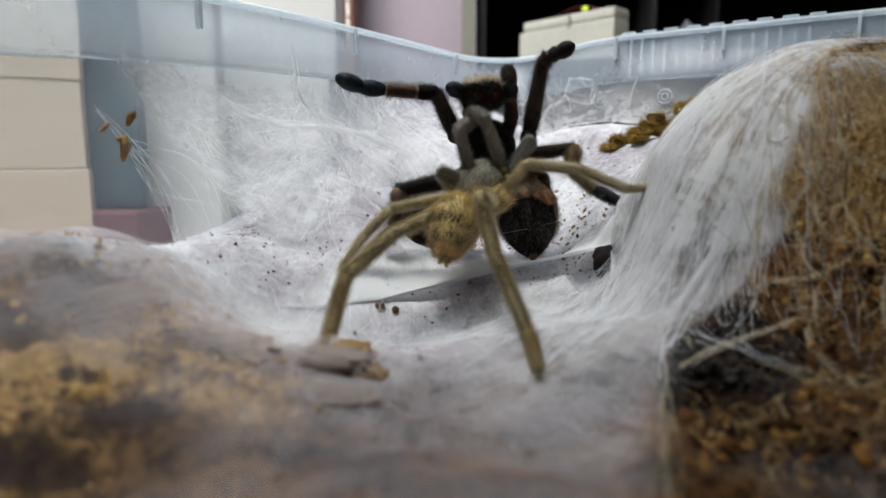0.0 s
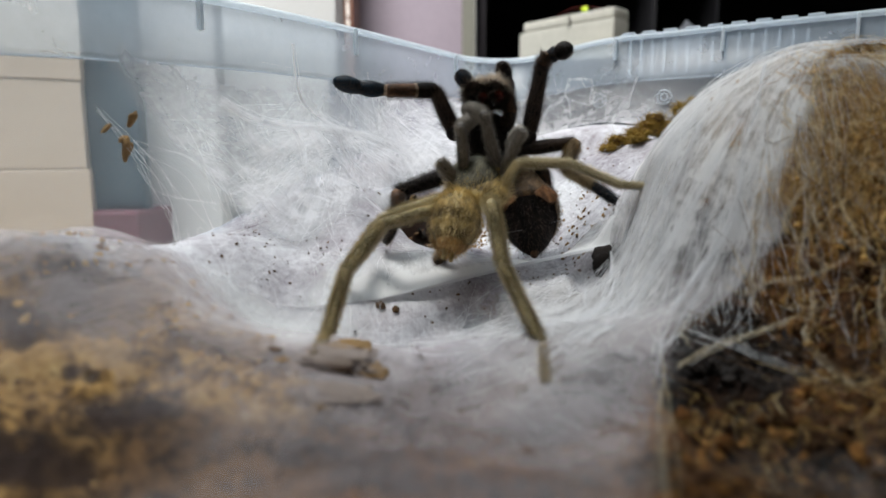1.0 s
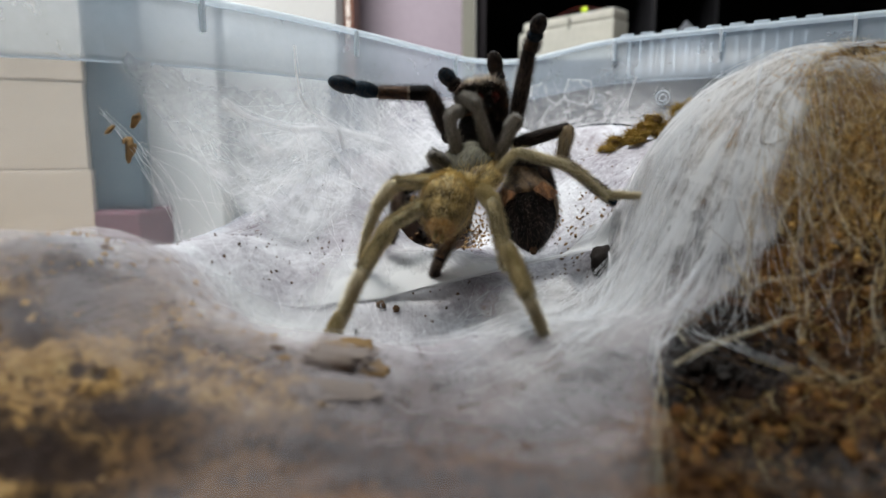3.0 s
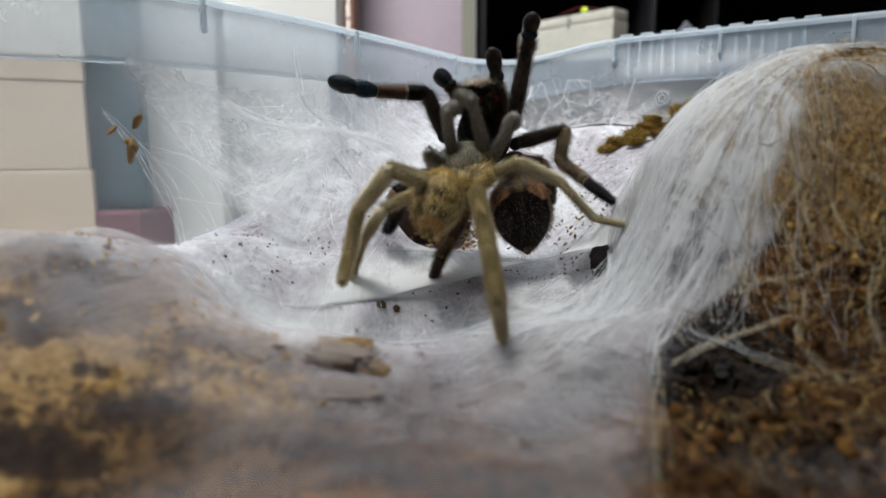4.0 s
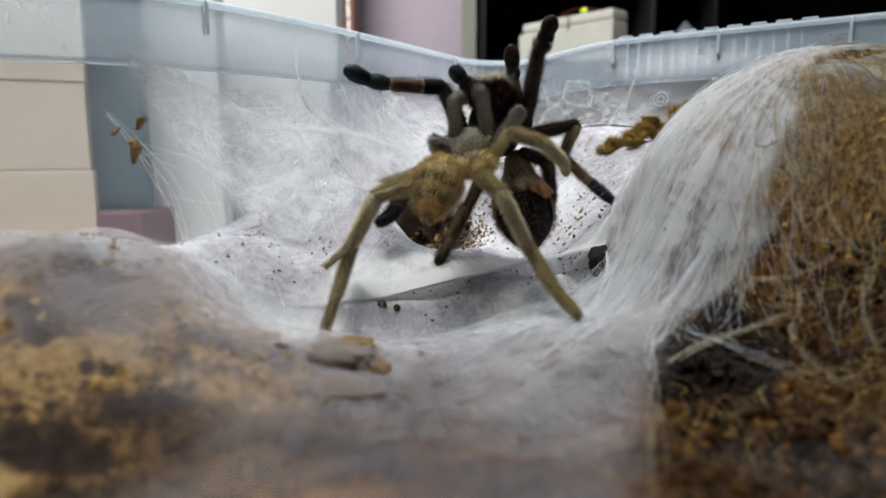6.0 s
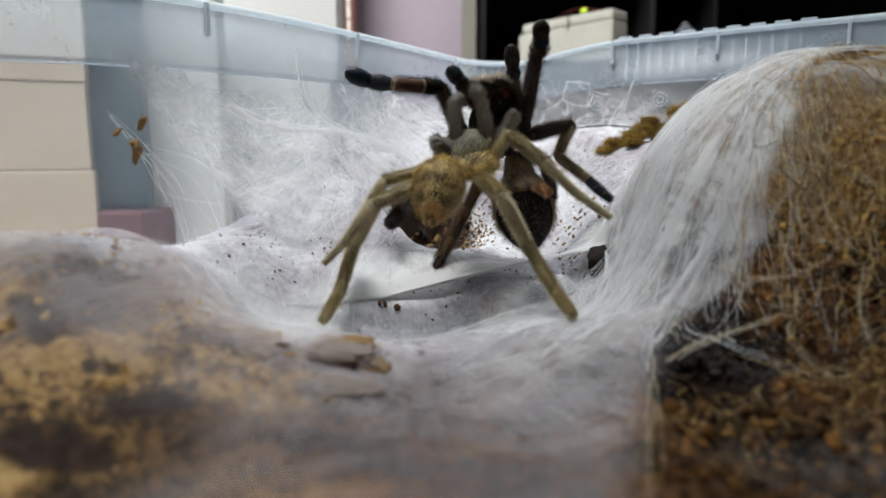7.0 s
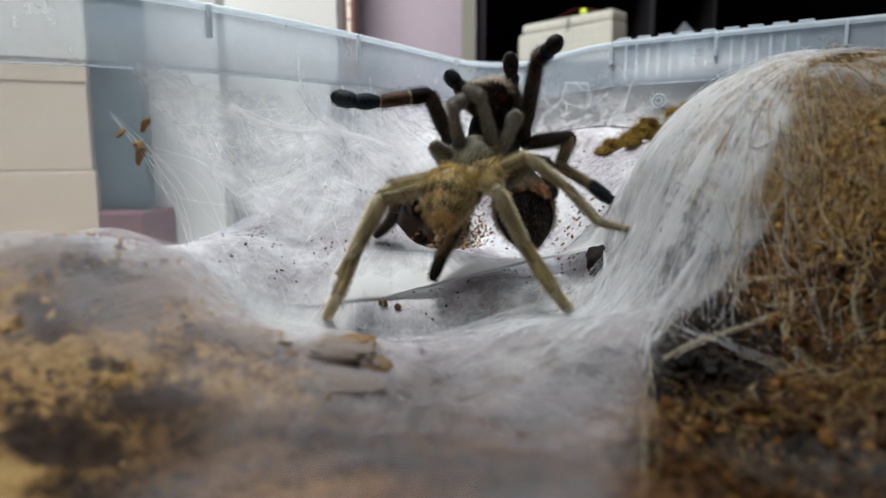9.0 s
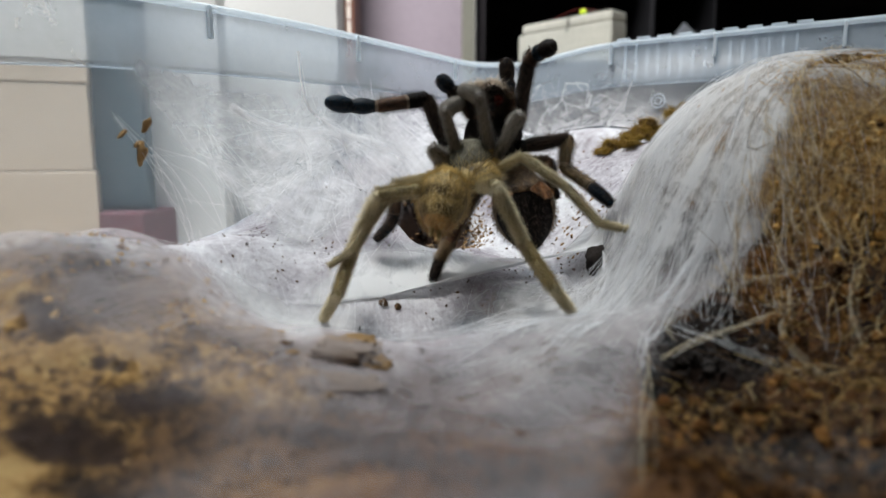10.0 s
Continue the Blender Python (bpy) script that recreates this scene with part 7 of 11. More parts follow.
    walk(leg[3], [(0, aim(.0073, .0157, .0086, -.0010, .0069, -.0027)), (0.5, aim(.0067, .0089, .0111, -.0009, .0070, -.0026)), (1, aim(.0054, .0091, .0123, -.0010, .0070, -.0025)), (1.5, aim(.0054, .0089, .0120, -.0010, .0070, -.0024)), (2, aim(.0028, .0090, .0130, -.0010, .0071, -.0023)), (2.5, aim(.0051, .0145, .0106, -.0011, .0070, -.0025)), (3.2, aim(.0058, .0101, .0111, -.0011, .0070, -.0024)), (3.7, aim(.0065, .0088, .0115, -.0010, .0071, -.0023)), (4, aim(.0070, .0088, .0118, -.0010, .0071, -.0023)), (4.2, aim(.0065, .0129, .0104, -.0011, .0070, -.0024)), (4.5, aim(.0056, .0182, .0084, -.0025, -.0065, -.0030)), (5, aim(.0071, .0168, .0084, -.0011, .0070, -.0024)), (5.5, aim(.0085, .0132, .0091, -.0010, .0071, -.0023)), (6.2, aim(.0075, .0156, .0088, -.0011, .0070, -.0024)), (7, aim(.0062, .0176, .0084, -.0012, .0070, -.0024)), (7.5, aim(.0058, .0175, .0087, -.0011, .0070, -.0024)), (7.8, aim(.0056, .0173, .0090, -.0011, .0070, -.0024)), (8, aim(.0054, .0172, .0092, -.0011, .0070, -.0024)), (8.5, aim(.0053, .0165, .0097, -.0011, .0070, -.0024)), (9, aim(.0052, .0154, .0103, -.0011, .0070, -.0024)), (9.5, aim(.0059, .0133, .0107, -.0011, .0070, -.0024)), (10, aim(.0065, .0086, .0109, -.0010, .0071, -.0023))])
    walk(leg[4], [(0, aim(.0063, .0227, .0059, -.0006, -.0007, -.0019)), (0.5, aim(.0057, .0159, .0085, -.0004, .0009, -.0018)), (1, aim(.0044, .0161, .0098, -.0004, .0010, -.0018)), (1.5, aim(.0044, .0160, .0096, -.0004, .0010, -.0018)), (2, aim(.0017, .0161, .0107, -.0004, .0010, -.0018)), (2.5, aim(.0040, .0215, .0082, -.0006, -.0007, -.0019)), (3.2, aim(.0048, .0171, .0087, -.0004, .0010, -.0018)), (3.7, aim(.0055, .0158, .0092, -.0004, .0010, -.0018)), (4, aim(.0060, .0158, .0095, -.0004, .0010, -.0018)), (4.2, aim(.0054, .0199, .0081, -.0006, -.0007, -.0019)), (4.5, aim(.0031, .0118, .0054, -.0004, .0011, -.0017)), (5, aim(.0059, .0238, .0060, -.0006, -.0006, -.0019)), (5.5, aim(.0075, .0202, .0068, -.0006, -.0007, -.0019)), (6.2, aim(.0064, .0227, .0064, -.0006, -.0007, -.0019)), (7, aim(.0051, .0246, .0060, -.0006, -.0006, -.0019)), (7.5, aim(.0047, .0245, .0063, -.0006, -.0006, -.0019)), (7.8, aim(.0044, .0244, .0066, -.0006, -.0006, -.0019)), (8, aim(.0043, .0242, .0068, -.0006, -.0006, -.0019)), (8.5, aim(.0042, .0235, .0073, -.0006, -.0006, -.0019)), (9, aim(.0041, .0224, .0079, -.0006, -.0007, -.0019)), (9.5, aim(.0049, .0203, .0083, -.0006, -.0007, -.0019)), (10, aim(.0055, .0157, .0086, -.0004, .0010, -.0018))])
    leg = male["LIII"]
    walk(leg[0], [(0, pose(.0047, .1932, .0734)), (0.5, pose(.0035, .1926, .0727)), (1, pose(.0030, .1922, .0736)), (1.5, pose(.0030, .1920, .0753)), (2, pose(.0039, .1919, .0779)), (2.5, pose(.0022, .1914, .0779)), (3.2, pose(.0010, .1907, .0782)), (3.7, pose(.0002, .1903, .0784)), (4, pose(-.0003, .1900, .0785)), (4.2, pose(.0010, .1900, .0797)), (4.5, pose(.0030, .1899, .0815)), (5, pose(.0005, .1897, .0833)), (5.5, pose(.0005, .1892, .0833)), (6.2, pose(.0005, .1885, .0831)), (7, pose(.0005, .1877, .0827)), (7.5, pose(.0013, .1871, .0825)), (7.8, pose(.0018, .1868, .0822)), (8, pose(.0022, .1866, .0820)), (8.5, pose(.0022, .1860, .0816)), (9, pose(.0022, .1854, .0810)), (9.5, pose(.0017, .1849, .0806)), (10, pose(.0010, .1843, .0801))])
    walk(leg[1], [(0, aim(.0000, .0000, .0000, -.0200, -.0025, -.0039)), (0.5, aim(.0000, .0000, .0000, -.0201, -.0024, -.0034)), (1, aim(.0000, .0000, .0000, -.0182, -.0080, -.0052)), (1.5, aim(.0000, .0000, .0000, -.0190, -.0078, -.0012)), (2, aim(.0000, .0000, .0000, -.0192, -.0064, -.0038)), (2.5, aim(.0000, .0000, .0000, -.0136, -.0151, .0028)), (3.2, aim(.0000, .0000, .0000, -.0147, -.0142, -.0020)), (3.7, aim(.0000, .0000, .0000, -.0156, -.0121, -.0057)), (4, aim(.0000, .0000, .0000, -.0164, -.0095, -.0080)), (4.2, aim(.0000, .0000, .0000, -.0175, -.0051, -.0095)), (4.5, aim(.0000, .0000, .0000, -.0174, -.0023, -.0107)), (5, aim(.0000, .0000, .0000, -.0157, -.0026, -.0130)), (5.5, aim(.0000, .0000, .0000, -.0173, -.0086, -.0071)), (6.2, aim(.0000, .0000, .0000, -.0171, -.0099, -.0055)), (7, aim(.0000, .0000, .0000, -.0170, -.0109, -.0038)), (7.5, aim(.0000, .0000, .0000, -.0161, -.0127, -.0010)), (7.8, aim(.0000, .0000, .0000, -.0204, -.0023, .0016)), (8, aim(.0000, .0000, .0000, -.0194, -.0039, -.0057)), (8.5, aim(.0000, .0000, .0000, -.0183, -.0065, -.0067)), (9, aim(.0000, .0000, .0000, -.0171, -.0109, -.0034)), (9.5, aim(.0000, .0000, .0000, -.0156, -.0130, -.0028)), (10, aim(.0000, .0000, .0000, -.0140, -.0148, -.0022))])
    walk(leg[2], [(0, aim(-.0200, -.0025, -.0039, -.0074, -.0021, -.0072)), (0.5, aim(-.0201, -.0024, -.0034, -.0078, -.0019, -.0069)), (1, aim(-.0182, -.0080, -.0052, -.0055, .0053, -.0072)), (1.5, aim(-.0190, -.0078, -.0012, -.0062, .0037, -.0076)), (2, aim(-.0192, -.0064, -.0038, -.0049, -.0017, -.0092)), (2.5, aim(-.0136, -.0151, .0028, -.0053, .0070, -.0058)), (3.2, aim(-.0147, -.0142, -.0020, -.0057, .0054, -.0070)), (3.7, aim(-.0156, -.0121, -.0057, -.0059, .0037, -.0079)), (4, aim(-.0164, -.0095, -.0080, -.0060, .0022, -.0084)), (4.2, aim(-.0175, -.0051, -.0095, -.0063, .0007, -.0084)), (4.5, aim(-.0174, -.0023, -.0107, -.0069, -.0018, -.0078)), (5, aim(-.0157, -.0026, -.0130, -.0068, -.0050, -.0064)), (5.5, aim(-.0173, -.0086, -.0071, -.0053, -.0018, -.0089)), (6.2, aim(-.0171, -.0099, -.0055, -.0054, -.0018, -.0089)), (7, aim(-.0170, -.0109, -.0038, -.0055, -.0017, -.0088)), (7.5, aim(-.0161, -.0127, -.0010, -.0061, .0045, -.0073)), (7.8, aim(-.0204, -.0023, .0016, -.0077, -.0070, -.0016)), (8, aim(-.0194, -.0039, -.0057, -.0043, -.0068, -.0068)), (8.5, aim(-.0183, -.0065, -.0067, -.0021, -.0015, -.0102)), (9, aim(-.0171, -.0109, -.0034, -.0041, -.0015, -.0096)), (9.5, aim(-.0156, -.0130, -.0028, -.0052, -.0016, -.0090)), (10, aim(-.0140, -.0148, -.0022, -.0061, -.0016, -.0084))])
    walk(leg[3], [(0, aim(-.0274, -.0046, -.0111, -.0061, -.0025, -.0085)), (0.5, aim(-.0279, -.0044, -.0103, -.0053, .0042, -.0084)), (1, aim(-.0237, -.0027, -.0124, -.0021, -.0099, -.0036)), (1.5, aim(-.0252, -.0041, -.0089, -.0059, .0052, -.0074)), (2, aim(-.0241, -.0081, -.0130, -.0048, -.0023, -.0094)), (2.5, aim(-.0189, -.0081, -.0029, -.0039, .0052, -.0086)), (3.2, aim(-.0204, -.0088, -.0090, -.0038, .0036, -.0094)), (3.7, aim(-.0216, -.0084, -.0135, -.0037, .0021, -.0099)), (4, aim(-.0224, -.0074, -.0163, -.0036, .0009, -.0101)), (4.2, aim(-.0238, -.0044, -.0179, -.0030, .0009, -.0103)), (4.5, aim(-.0242, -.0041, -.0185, -.0025, -.0022, -.0102)), (5, aim(-.0224, -.0076, -.0194, -.0021, .0022, -.0103)), (5.5, aim(-.0225, -.0104, -.0160, -.0051, -.0025, -.0092)), (6.2, aim(-.0225, -.0117, -.0144, -.0055, -.0024, -.0090)), (7, aim(-.0225, -.0126, -.0126, -.0059, -.0023, -.0087)), (7.5, aim(-.0222, -.0083, -.0084, -.0038, -.0020, -.0099)), (7.8, aim(-.0280, -.0093, 0, -.0077, .0067, -.0034)), (8, aim(-.0236, -.0107, -.0125, -.0052, -.0022, -.0092)), (8.5, aim(-.0204, -.0080, -.0169, -.0031, .0006, -.0103)), (9, aim(-.0212, -.0124, -.0129, -.0057, -.0023, -.0089)), (9.5, aim(-.0208, -.0146, -.0118, -.0056, -.0023, -.0089)), (10, aim(-.0201, -.0165, -.0106, -.0056, -.0024, -.0089))])
    walk(leg[4], [(0, aim(-.0335, -.0071, -.0196, -.0033, .0028, -.0060)), (0.5, aim(-.0331, -.0001, -.0187, -.0025, -.0018, -.0068)), (1, aim(-.0259, -.0126, -.0159, -.0045, -.0019, -.0056)), (1.5, aim(-.0311, .0011, -.0162, -.0030, -.0059, -.0034)), (2, aim(-.0288, -.0104, -.0223, -.0040, -.0019, -.0060)), (2.5, aim(-.0229, -.0030, -.0115, -.0020, .0017, -.0070)), (3.2, aim(-.0242, -.0052, -.0184, -.0020, .0016, -.0070)), (3.7, aim(-.0253, -.0062, -.0234, -.0020, .0014, -.0070)), (4, aim(-.0260, -.0065, -.0264, -.0020, .0013, -.0070)), (4.2, aim(-.0268, -.0034, -.0282, -.0022, -.0051, -.0050)), (4.5, aim(-.0267, -.0063, -.0287, -.0050, .0000, -.0055)), (5, aim(-.0245, -.0054, -.0297, -.0045, -.0019, -.0056)), (5.5, aim(-.0276, -.0129, -.0252, -.0057, -.0020, -.0044)), (6.2, aim(-.0280, -.0141, -.0234, -.0054, -.0020, -.0047)), (7, aim(-.0284, -.0149, -.0213, -.0051, -.0019, -.0051)), (7.5, aim(-.0260, -.0103, -.0182, -.0033, -.0018, -.0064)), (7.8, aim(-.0357, -.0026, -.0034, -.0047, .0031, -.0048)), (8, aim(-.0288, -.0129, -.0217, -.0028, -.0018, -.0066)), (8.5, aim(-.0234, -.0073, -.0272, -.0043, .0007, -.0060)), (9, aim(-.0269, -.0146, -.0218, -.0045, -.0019, -.0056)), (9.5, aim(-.0264, -.0169, -.0207, -.0054, -.0019, -.0047)), (10, aim(-.0257, -.0188, -.0195, -.0061, -.0019, -.0038))])
    leg = male["RIII"]
    walk(leg[0], [(0, pose(.0186, .1933, .0746)), (0.5, pose(.0175, .1927, .0738)), (1, pose(.0170, .1924, .0747)), (1.5, pose(.0170, .1921, .0765)), (2, pose(.0178, .1920, .0790)), (2.5, pose(.0161, .1915, .0791)), (3.2, pose(.0149, .1909, .0794)), (3.7, pose(.0141, .1904, .0795)), (4, pose(.0136, .1902, .0796)), (4.2, pose(.0149, .1901, .0809)), (4.5, pose(.0170, .1901, .0827)), (5, pose(.0144, .1899, .0844)), (5.5, pose(.0144, .1894, .0845)), (6.2, pose(.0144, .1887, .0842)), (7, pose(.0144, .1878, .0839)), (7.5, pose(.0153, .1873, .0836)), (7.8, pose(.0158, .1870, .0834)), (8, pose(.0161, .1867, .0832)), (8.5, pose(.0161, .1862, .0828)), (9, pose(.0161, .1856, .0822)), (9.5, pose(.0156, .1851, .0817)), (10, pose(.0149, .1845, .0813))])
    walk(leg[1], [(0, aim(.0000, .0000, .0000, .0056, -.0009, .0079)), (0.5, aim(.0000, .0000, .0000, .0042, -.0006, .0087)), (1, aim(.0000, .0000, .0000, .0049, -.0007, .0083)), (1.5, aim(.0000, .0000, .0000, .0071, -.0011, .0065)), (2, aim(.0000, .0000, .0000, .0086, -.0013, .0042)), (2.5, aim(.0000, .0000, .0000, .0056, -.0010, .0078)), (3.2, aim(.0000, .0000, .0000, .0070, -.0009, .0066)), (3.7, aim(.0000, .0000, .0000, .0073, -.0041, .0047)), (4, aim(.0000, .0000, .0000, .0079, -.0034, .0043)), (4.2, aim(.0000, .0000, .0000, .0082, -.0041, .0031)), (4.5, aim(.0000, .0000, .0000, .0086, -.0041, .0013)), (5, aim(.0000, .0000, .0000, .0087, -.0042, .0005)), (5.5, aim(.0000, .0000, .0000, .0050, -.0074, .0037)), (5.7, aim(.0000, .0000, .0000, .0056, -.0009, .0079)), (6.2, aim(.0000, .0000, .0000, .0047, -.0008, .0084)), (6.8, aim(.0000, .0000, .0000, .0038, -.0008, .0089)), (7, aim(.0000, .0000, .0000, .0047, -.0008, .0084)), (7.5, aim(.0000, .0000, .0000, .0028, -.0044, .0081)), (7.8, aim(.0000, .0000, .0000, .0026, -.0067, .0064)), (8, aim(.0000, .0000, .0000, .0025, -.0077, .0053)), (8.5, aim(.0000, .0000, .0000, .0077, -.0046, .0035)), (9, aim(.0000, .0000, .0000, .0078, -.0039, .0041)), (9.5, aim(.0000, .0000, .0000, .0081, -.0026, .0046)), (10, aim(.0000, .0000, .0000, .0082, -.0010, .0050))])
    walk(leg[2], [(0, aim(.0056, -.0009, .0079, .0149, -.0033, -.0014)), (0.5, aim(.0042, -.0006, .0087, .0150, -.0033, -.0005)), (1, aim(.0049, -.0007, .0083, .0150, -.0033, -.0002)), (1.5, aim(.0071, -.0011, .0065, .0149, -.0035, -.0013)), (2, aim(.0086, -.0013, .0042, .0146, -.0037, -.0028)), (2.5, aim(.0056, -.0010, .0078, .0149, -.0032, -.0019)), (3.2, aim(.0070, -.0009, .0066, .0143, -.0029, -.0049)), (3.7, aim(.0073, -.0041, .0047, .0130, .0057, -.0059)), (4, aim(.0079, -.0034, .0043, .0133, .0048, -.0059)), (4.2, aim(.0082, -.0041, .0031, .0126, .0064, -.0059)), (4.5, aim(.0086, -.0041, .0013, .0116, .0081, -.0060)), (5, aim(.0087, -.0042, .0005, .0122, .0078, -.0051)), (5.5, aim(.0050, -.0074, .0037, .0100, .0062, -.0098)), (5.7, aim(.0056, -.0009, .0079, .0076, -.0129, -.0036)), (6.2, aim(.0047, -.0008, .0084, .0084, -.0124, -.0033)), (6.8, aim(.0038, -.0008, .0089, .0092, -.0119, -.0030)), (7, aim(.0047, -.0008, .0084, .0088, -.0098, -.0079)), (7.5, aim(.0028, -.0044, .0081, .0139, -.0025, -.0059)), (7.8, aim(.0026, -.0067, .0064, .0144, .0022, -.0050)), (8, aim(.0025, -.0077, .0053, .0138, .0053, -.0040)), (8.5, aim(.0077, -.0046, .0035, .0113, .0071, -.0076)), (9, aim(.0078, -.0039, .0041, .0122, .0023, -.0091)), (9.5, aim(.0081, -.0026, .0046, .0124, .0008, -.0091)), (10, aim(.0082, -.0010, .0050, .0123, -.0028, -.0087))])
    walk(leg[3], [(0, aim(.0205, -.0041, .0065, .0121, -.0077, -.0054)), (0.5, aim(.0192, -.0039, .0082, .0136, -.0042, -.0056)), (1, aim(.0199, -.0041, .0081, .0135, -.0043, -.0060)), (1.5, aim(.0220, -.0046, .0051, .0134, -.0043, -.0061)), (2, aim(.0233, -.0050, .0014, .0131, -.0044, -.0067)), (2.5, aim(.0205, -.0042, .0059, .0129, -.0039, -.0073)), (3.2, aim(.0213, -.0038, .0018, .0087, -.0089, -.0090)), (3.7, aim(.0203, .0016, -.0012, .0101, -.0034, -.0111)), (4, aim(.0213, .0014, -.0016, .0101, -.0035, -.0110)), (4.2, aim(.0208, .0023, -.0028, .0101, -.0037, -.0110)), (4.5, aim(.0202, .0040, -.0047, .0100, -.0039, -.0109)), (5, aim(.0209, .0036, -.0046, .0094, -.0035, -.0116)), (5.5, aim(.0151, -.0012, -.0061, .0031, -.0082, -.0126)), (5.7, aim(.0132, -.0138, .0043, .0080, .0122, -.0050)), (6.2, aim(.0132, -.0133, .0051, .0077, .0121, -.0057)), (6.8, aim(.0130, -.0127, .0059, .0074, .0120, -.0063)), (7, aim(.0134, -.0106, .0005, .0114, .0000, -.0103)), (7.5, aim(.0167, -.0070, .0022, .0077, -.0116, -.0065)), (7.8, aim(.0170, -.0045, .0015, .0092, -.0089, -.0085)), (8, aim(.0163, -.0024, .0013, .0112, -.0033, -.0099)), (8.5, aim(.0190, .0025, -.0041, .0101, -.0036, -.0110)), (9, aim(.0200, -.0016, -.0049, .0085, -.0079, -.0101)), (9.5, aim(.0204, -.0018, -.0044, .0084, -.0079, -.0101)), (10, aim(.0206, -.0038, -.0037, .0085, -.0079, -.0101))])
    walk(leg[4], [(0, aim(.0326, -.0118, .0011, .0090, -.0031, .0009)), (0.5, aim(.0328, -.0081, .0025, .0090, -.0031, .0008)), (1, aim(.0334, -.0083, .0021, .0090, -.0031, -.0002)), (1.5, aim(.0354, -.0090, -.0009, .0089, -.0032, -.0010)), (2, aim(.0363, -.0094, -.0054, .0088, -.0035, .0007)), (2.5, aim(.0334, -.0081, -.0014, .0091, -.0030, .0003)), (3.2, aim(.0299, -.0127, -.0072, .0095, .0002, -.0009)), (3.7, aim(.0304, -.0018, -.0122, .0085, -.0039, -.0018)), (4, aim(.0313, -.0022, -.0126, .0089, -.0028, -.0017)), (4.2, aim(.0309, -.0014, -.0138, .0087, -.0029, -.0025)), (4.5, aim(.0302, .0001, -.0156, .0083, -.0030, -.0036)), (5, aim(.0303, .0001, -.0162, .0086, -.0029, -.0031)), (5.5, aim(.0181, -.0094, -.0187, .0011, -.0078, -.0054)), (5.7, aim(.0212, -.0016, -.0007, .0027, .0085, -.0032)), (6.2, aim(.0209, -.0012, -.0005, .0026, .0086, -.0032)), (6.8, aim(.0204, -.0007, -.0004, .0024, .0086, -.0032)), (7, aim(.0248, -.0107, -.0097, .0075, -.0025, -.0054)), (7.5, aim(.0244, -.0186, -.0044, .0091, .0024, -.0016)), (7.8, aim(.0261, -.0134, -.0070, .0084, -.0027, -.0037)), (8, aim(.0276, -.0057, -.0086, .0078, -.0028, -.0048)), (8.5, aim(.0291, -.0011, -.0151, .0086, -.0029, -.0029)), (9, aim(.0284, -.0095, -.0150, .0087, -.0035, -.0017)), (9.5, aim(.0288, -.0098, -.0145, .0080, -.0049, -.0015)), (10, aim(.0290, -.0117, -.0138, .0093, .0004, -.0021))])
    leg = male["LIV"]
    walk(leg[0], [(0, pose(.0060, .1908, .0711)), (0.5, pose(.0048, .1902, .0703)), (1, pose(.0043, .1899, .0712)), (1.5, pose(.0043, .1896, .0729)), (2, pose(.0051, .1895, .0755)), (2.5, pose(.0035, .1890, .0755)), (3.2, pose(.0023, .1884, .0758)), (3.7, pose(.0015, .1879, .0760)), (4, pose(.0010, .1876, .0761)), (4.2, pose(.0023, .1876, .0773)), (4.5, pose(.0043, .1876, .0791)), (5, pose(.0018, .1873, .0808)), (5.5, pose(.0018, .1868, .0809)), (6.2, pose(.0018, .1861, .0806)), (7, pose(.0018, .1853, .0803)), (7.5, pose(.0027, .1848, .0800)), (7.8, pose(.0032, .1844, .0798)), (8, pose(.0035, .1842, .0796)), (8.5, pose(.0035, .1837, .0792)), (9, pose(.0035, .1831, .0786)), (9.5, pose(.0030, .1825, .0782)), (10, pose(.0023, .1820, .0777))])
    walk(leg[1], [(0, aim(.0000, .0000, .0000, -.0203, -.0168, -.0072)), (0.5, aim(.0000, .0000, .0000, -.0189, -.0190, -.0050)), (1, aim(.0000, .0000, .0000, -.0208, -.0171, -.0041)), (1.5, aim(.0000, .0000, .0000, -.0184, -.0191, -.0063)), (2, aim(.0000, .0000, .0000, -.0195, -.0168, -.0091)), (2.5, aim(.0000, .0000, .0000, -.0176, -.0188, -.0088)), (3.2, aim(.0000, .0000, .0000, -.0164, -.0201, -.0084)), (3.7, aim(.0000, .0000, .0000, -.0155, -.0209, -.0081)), (4, aim(.0000, .0000, .0000, -.0147, -.0222, .0058)), (4.2, aim(.0000, .0000, .0000, -.0174, -.0209, -.0020)), (4.5, aim(.0000, .0000, .0000, -.0199, -.0183, -.0032)), (5, aim(.0000, .0000, .0000, -.0198, -.0176, -.0064)), (5.5, aim(.0000, .0000, .0000, -.0198, -.0179, -.0056)), (6.2, aim(.0000, .0000, .0000, -.0201, -.0174, -.0063)), (7, aim(.0000, .0000, .0000, -.0204, -.0166, -.0071)), (7.5, aim(.0000, .0000, .0000, -.0210, -.0164, -.0057)), (7.8, aim(.0000, .0000, .0000, -.0214, -.0163, -.0047)), (8, aim(.0000, .0000, .0000, -.0216, -.0161, -.0040)), (8.5, aim(.0000, .0000, .0000, -.0207, -.0173, -.0039)), (9, aim(.0000, .0000, .0000, -.0199, -.0183, -.0035)), (9.5, aim(.0000, .0000, .0000, -.0197, -.0187, -.0026)), (10, aim(.0000, .0000, .0000, -.0194, -.0191, -.0017))])
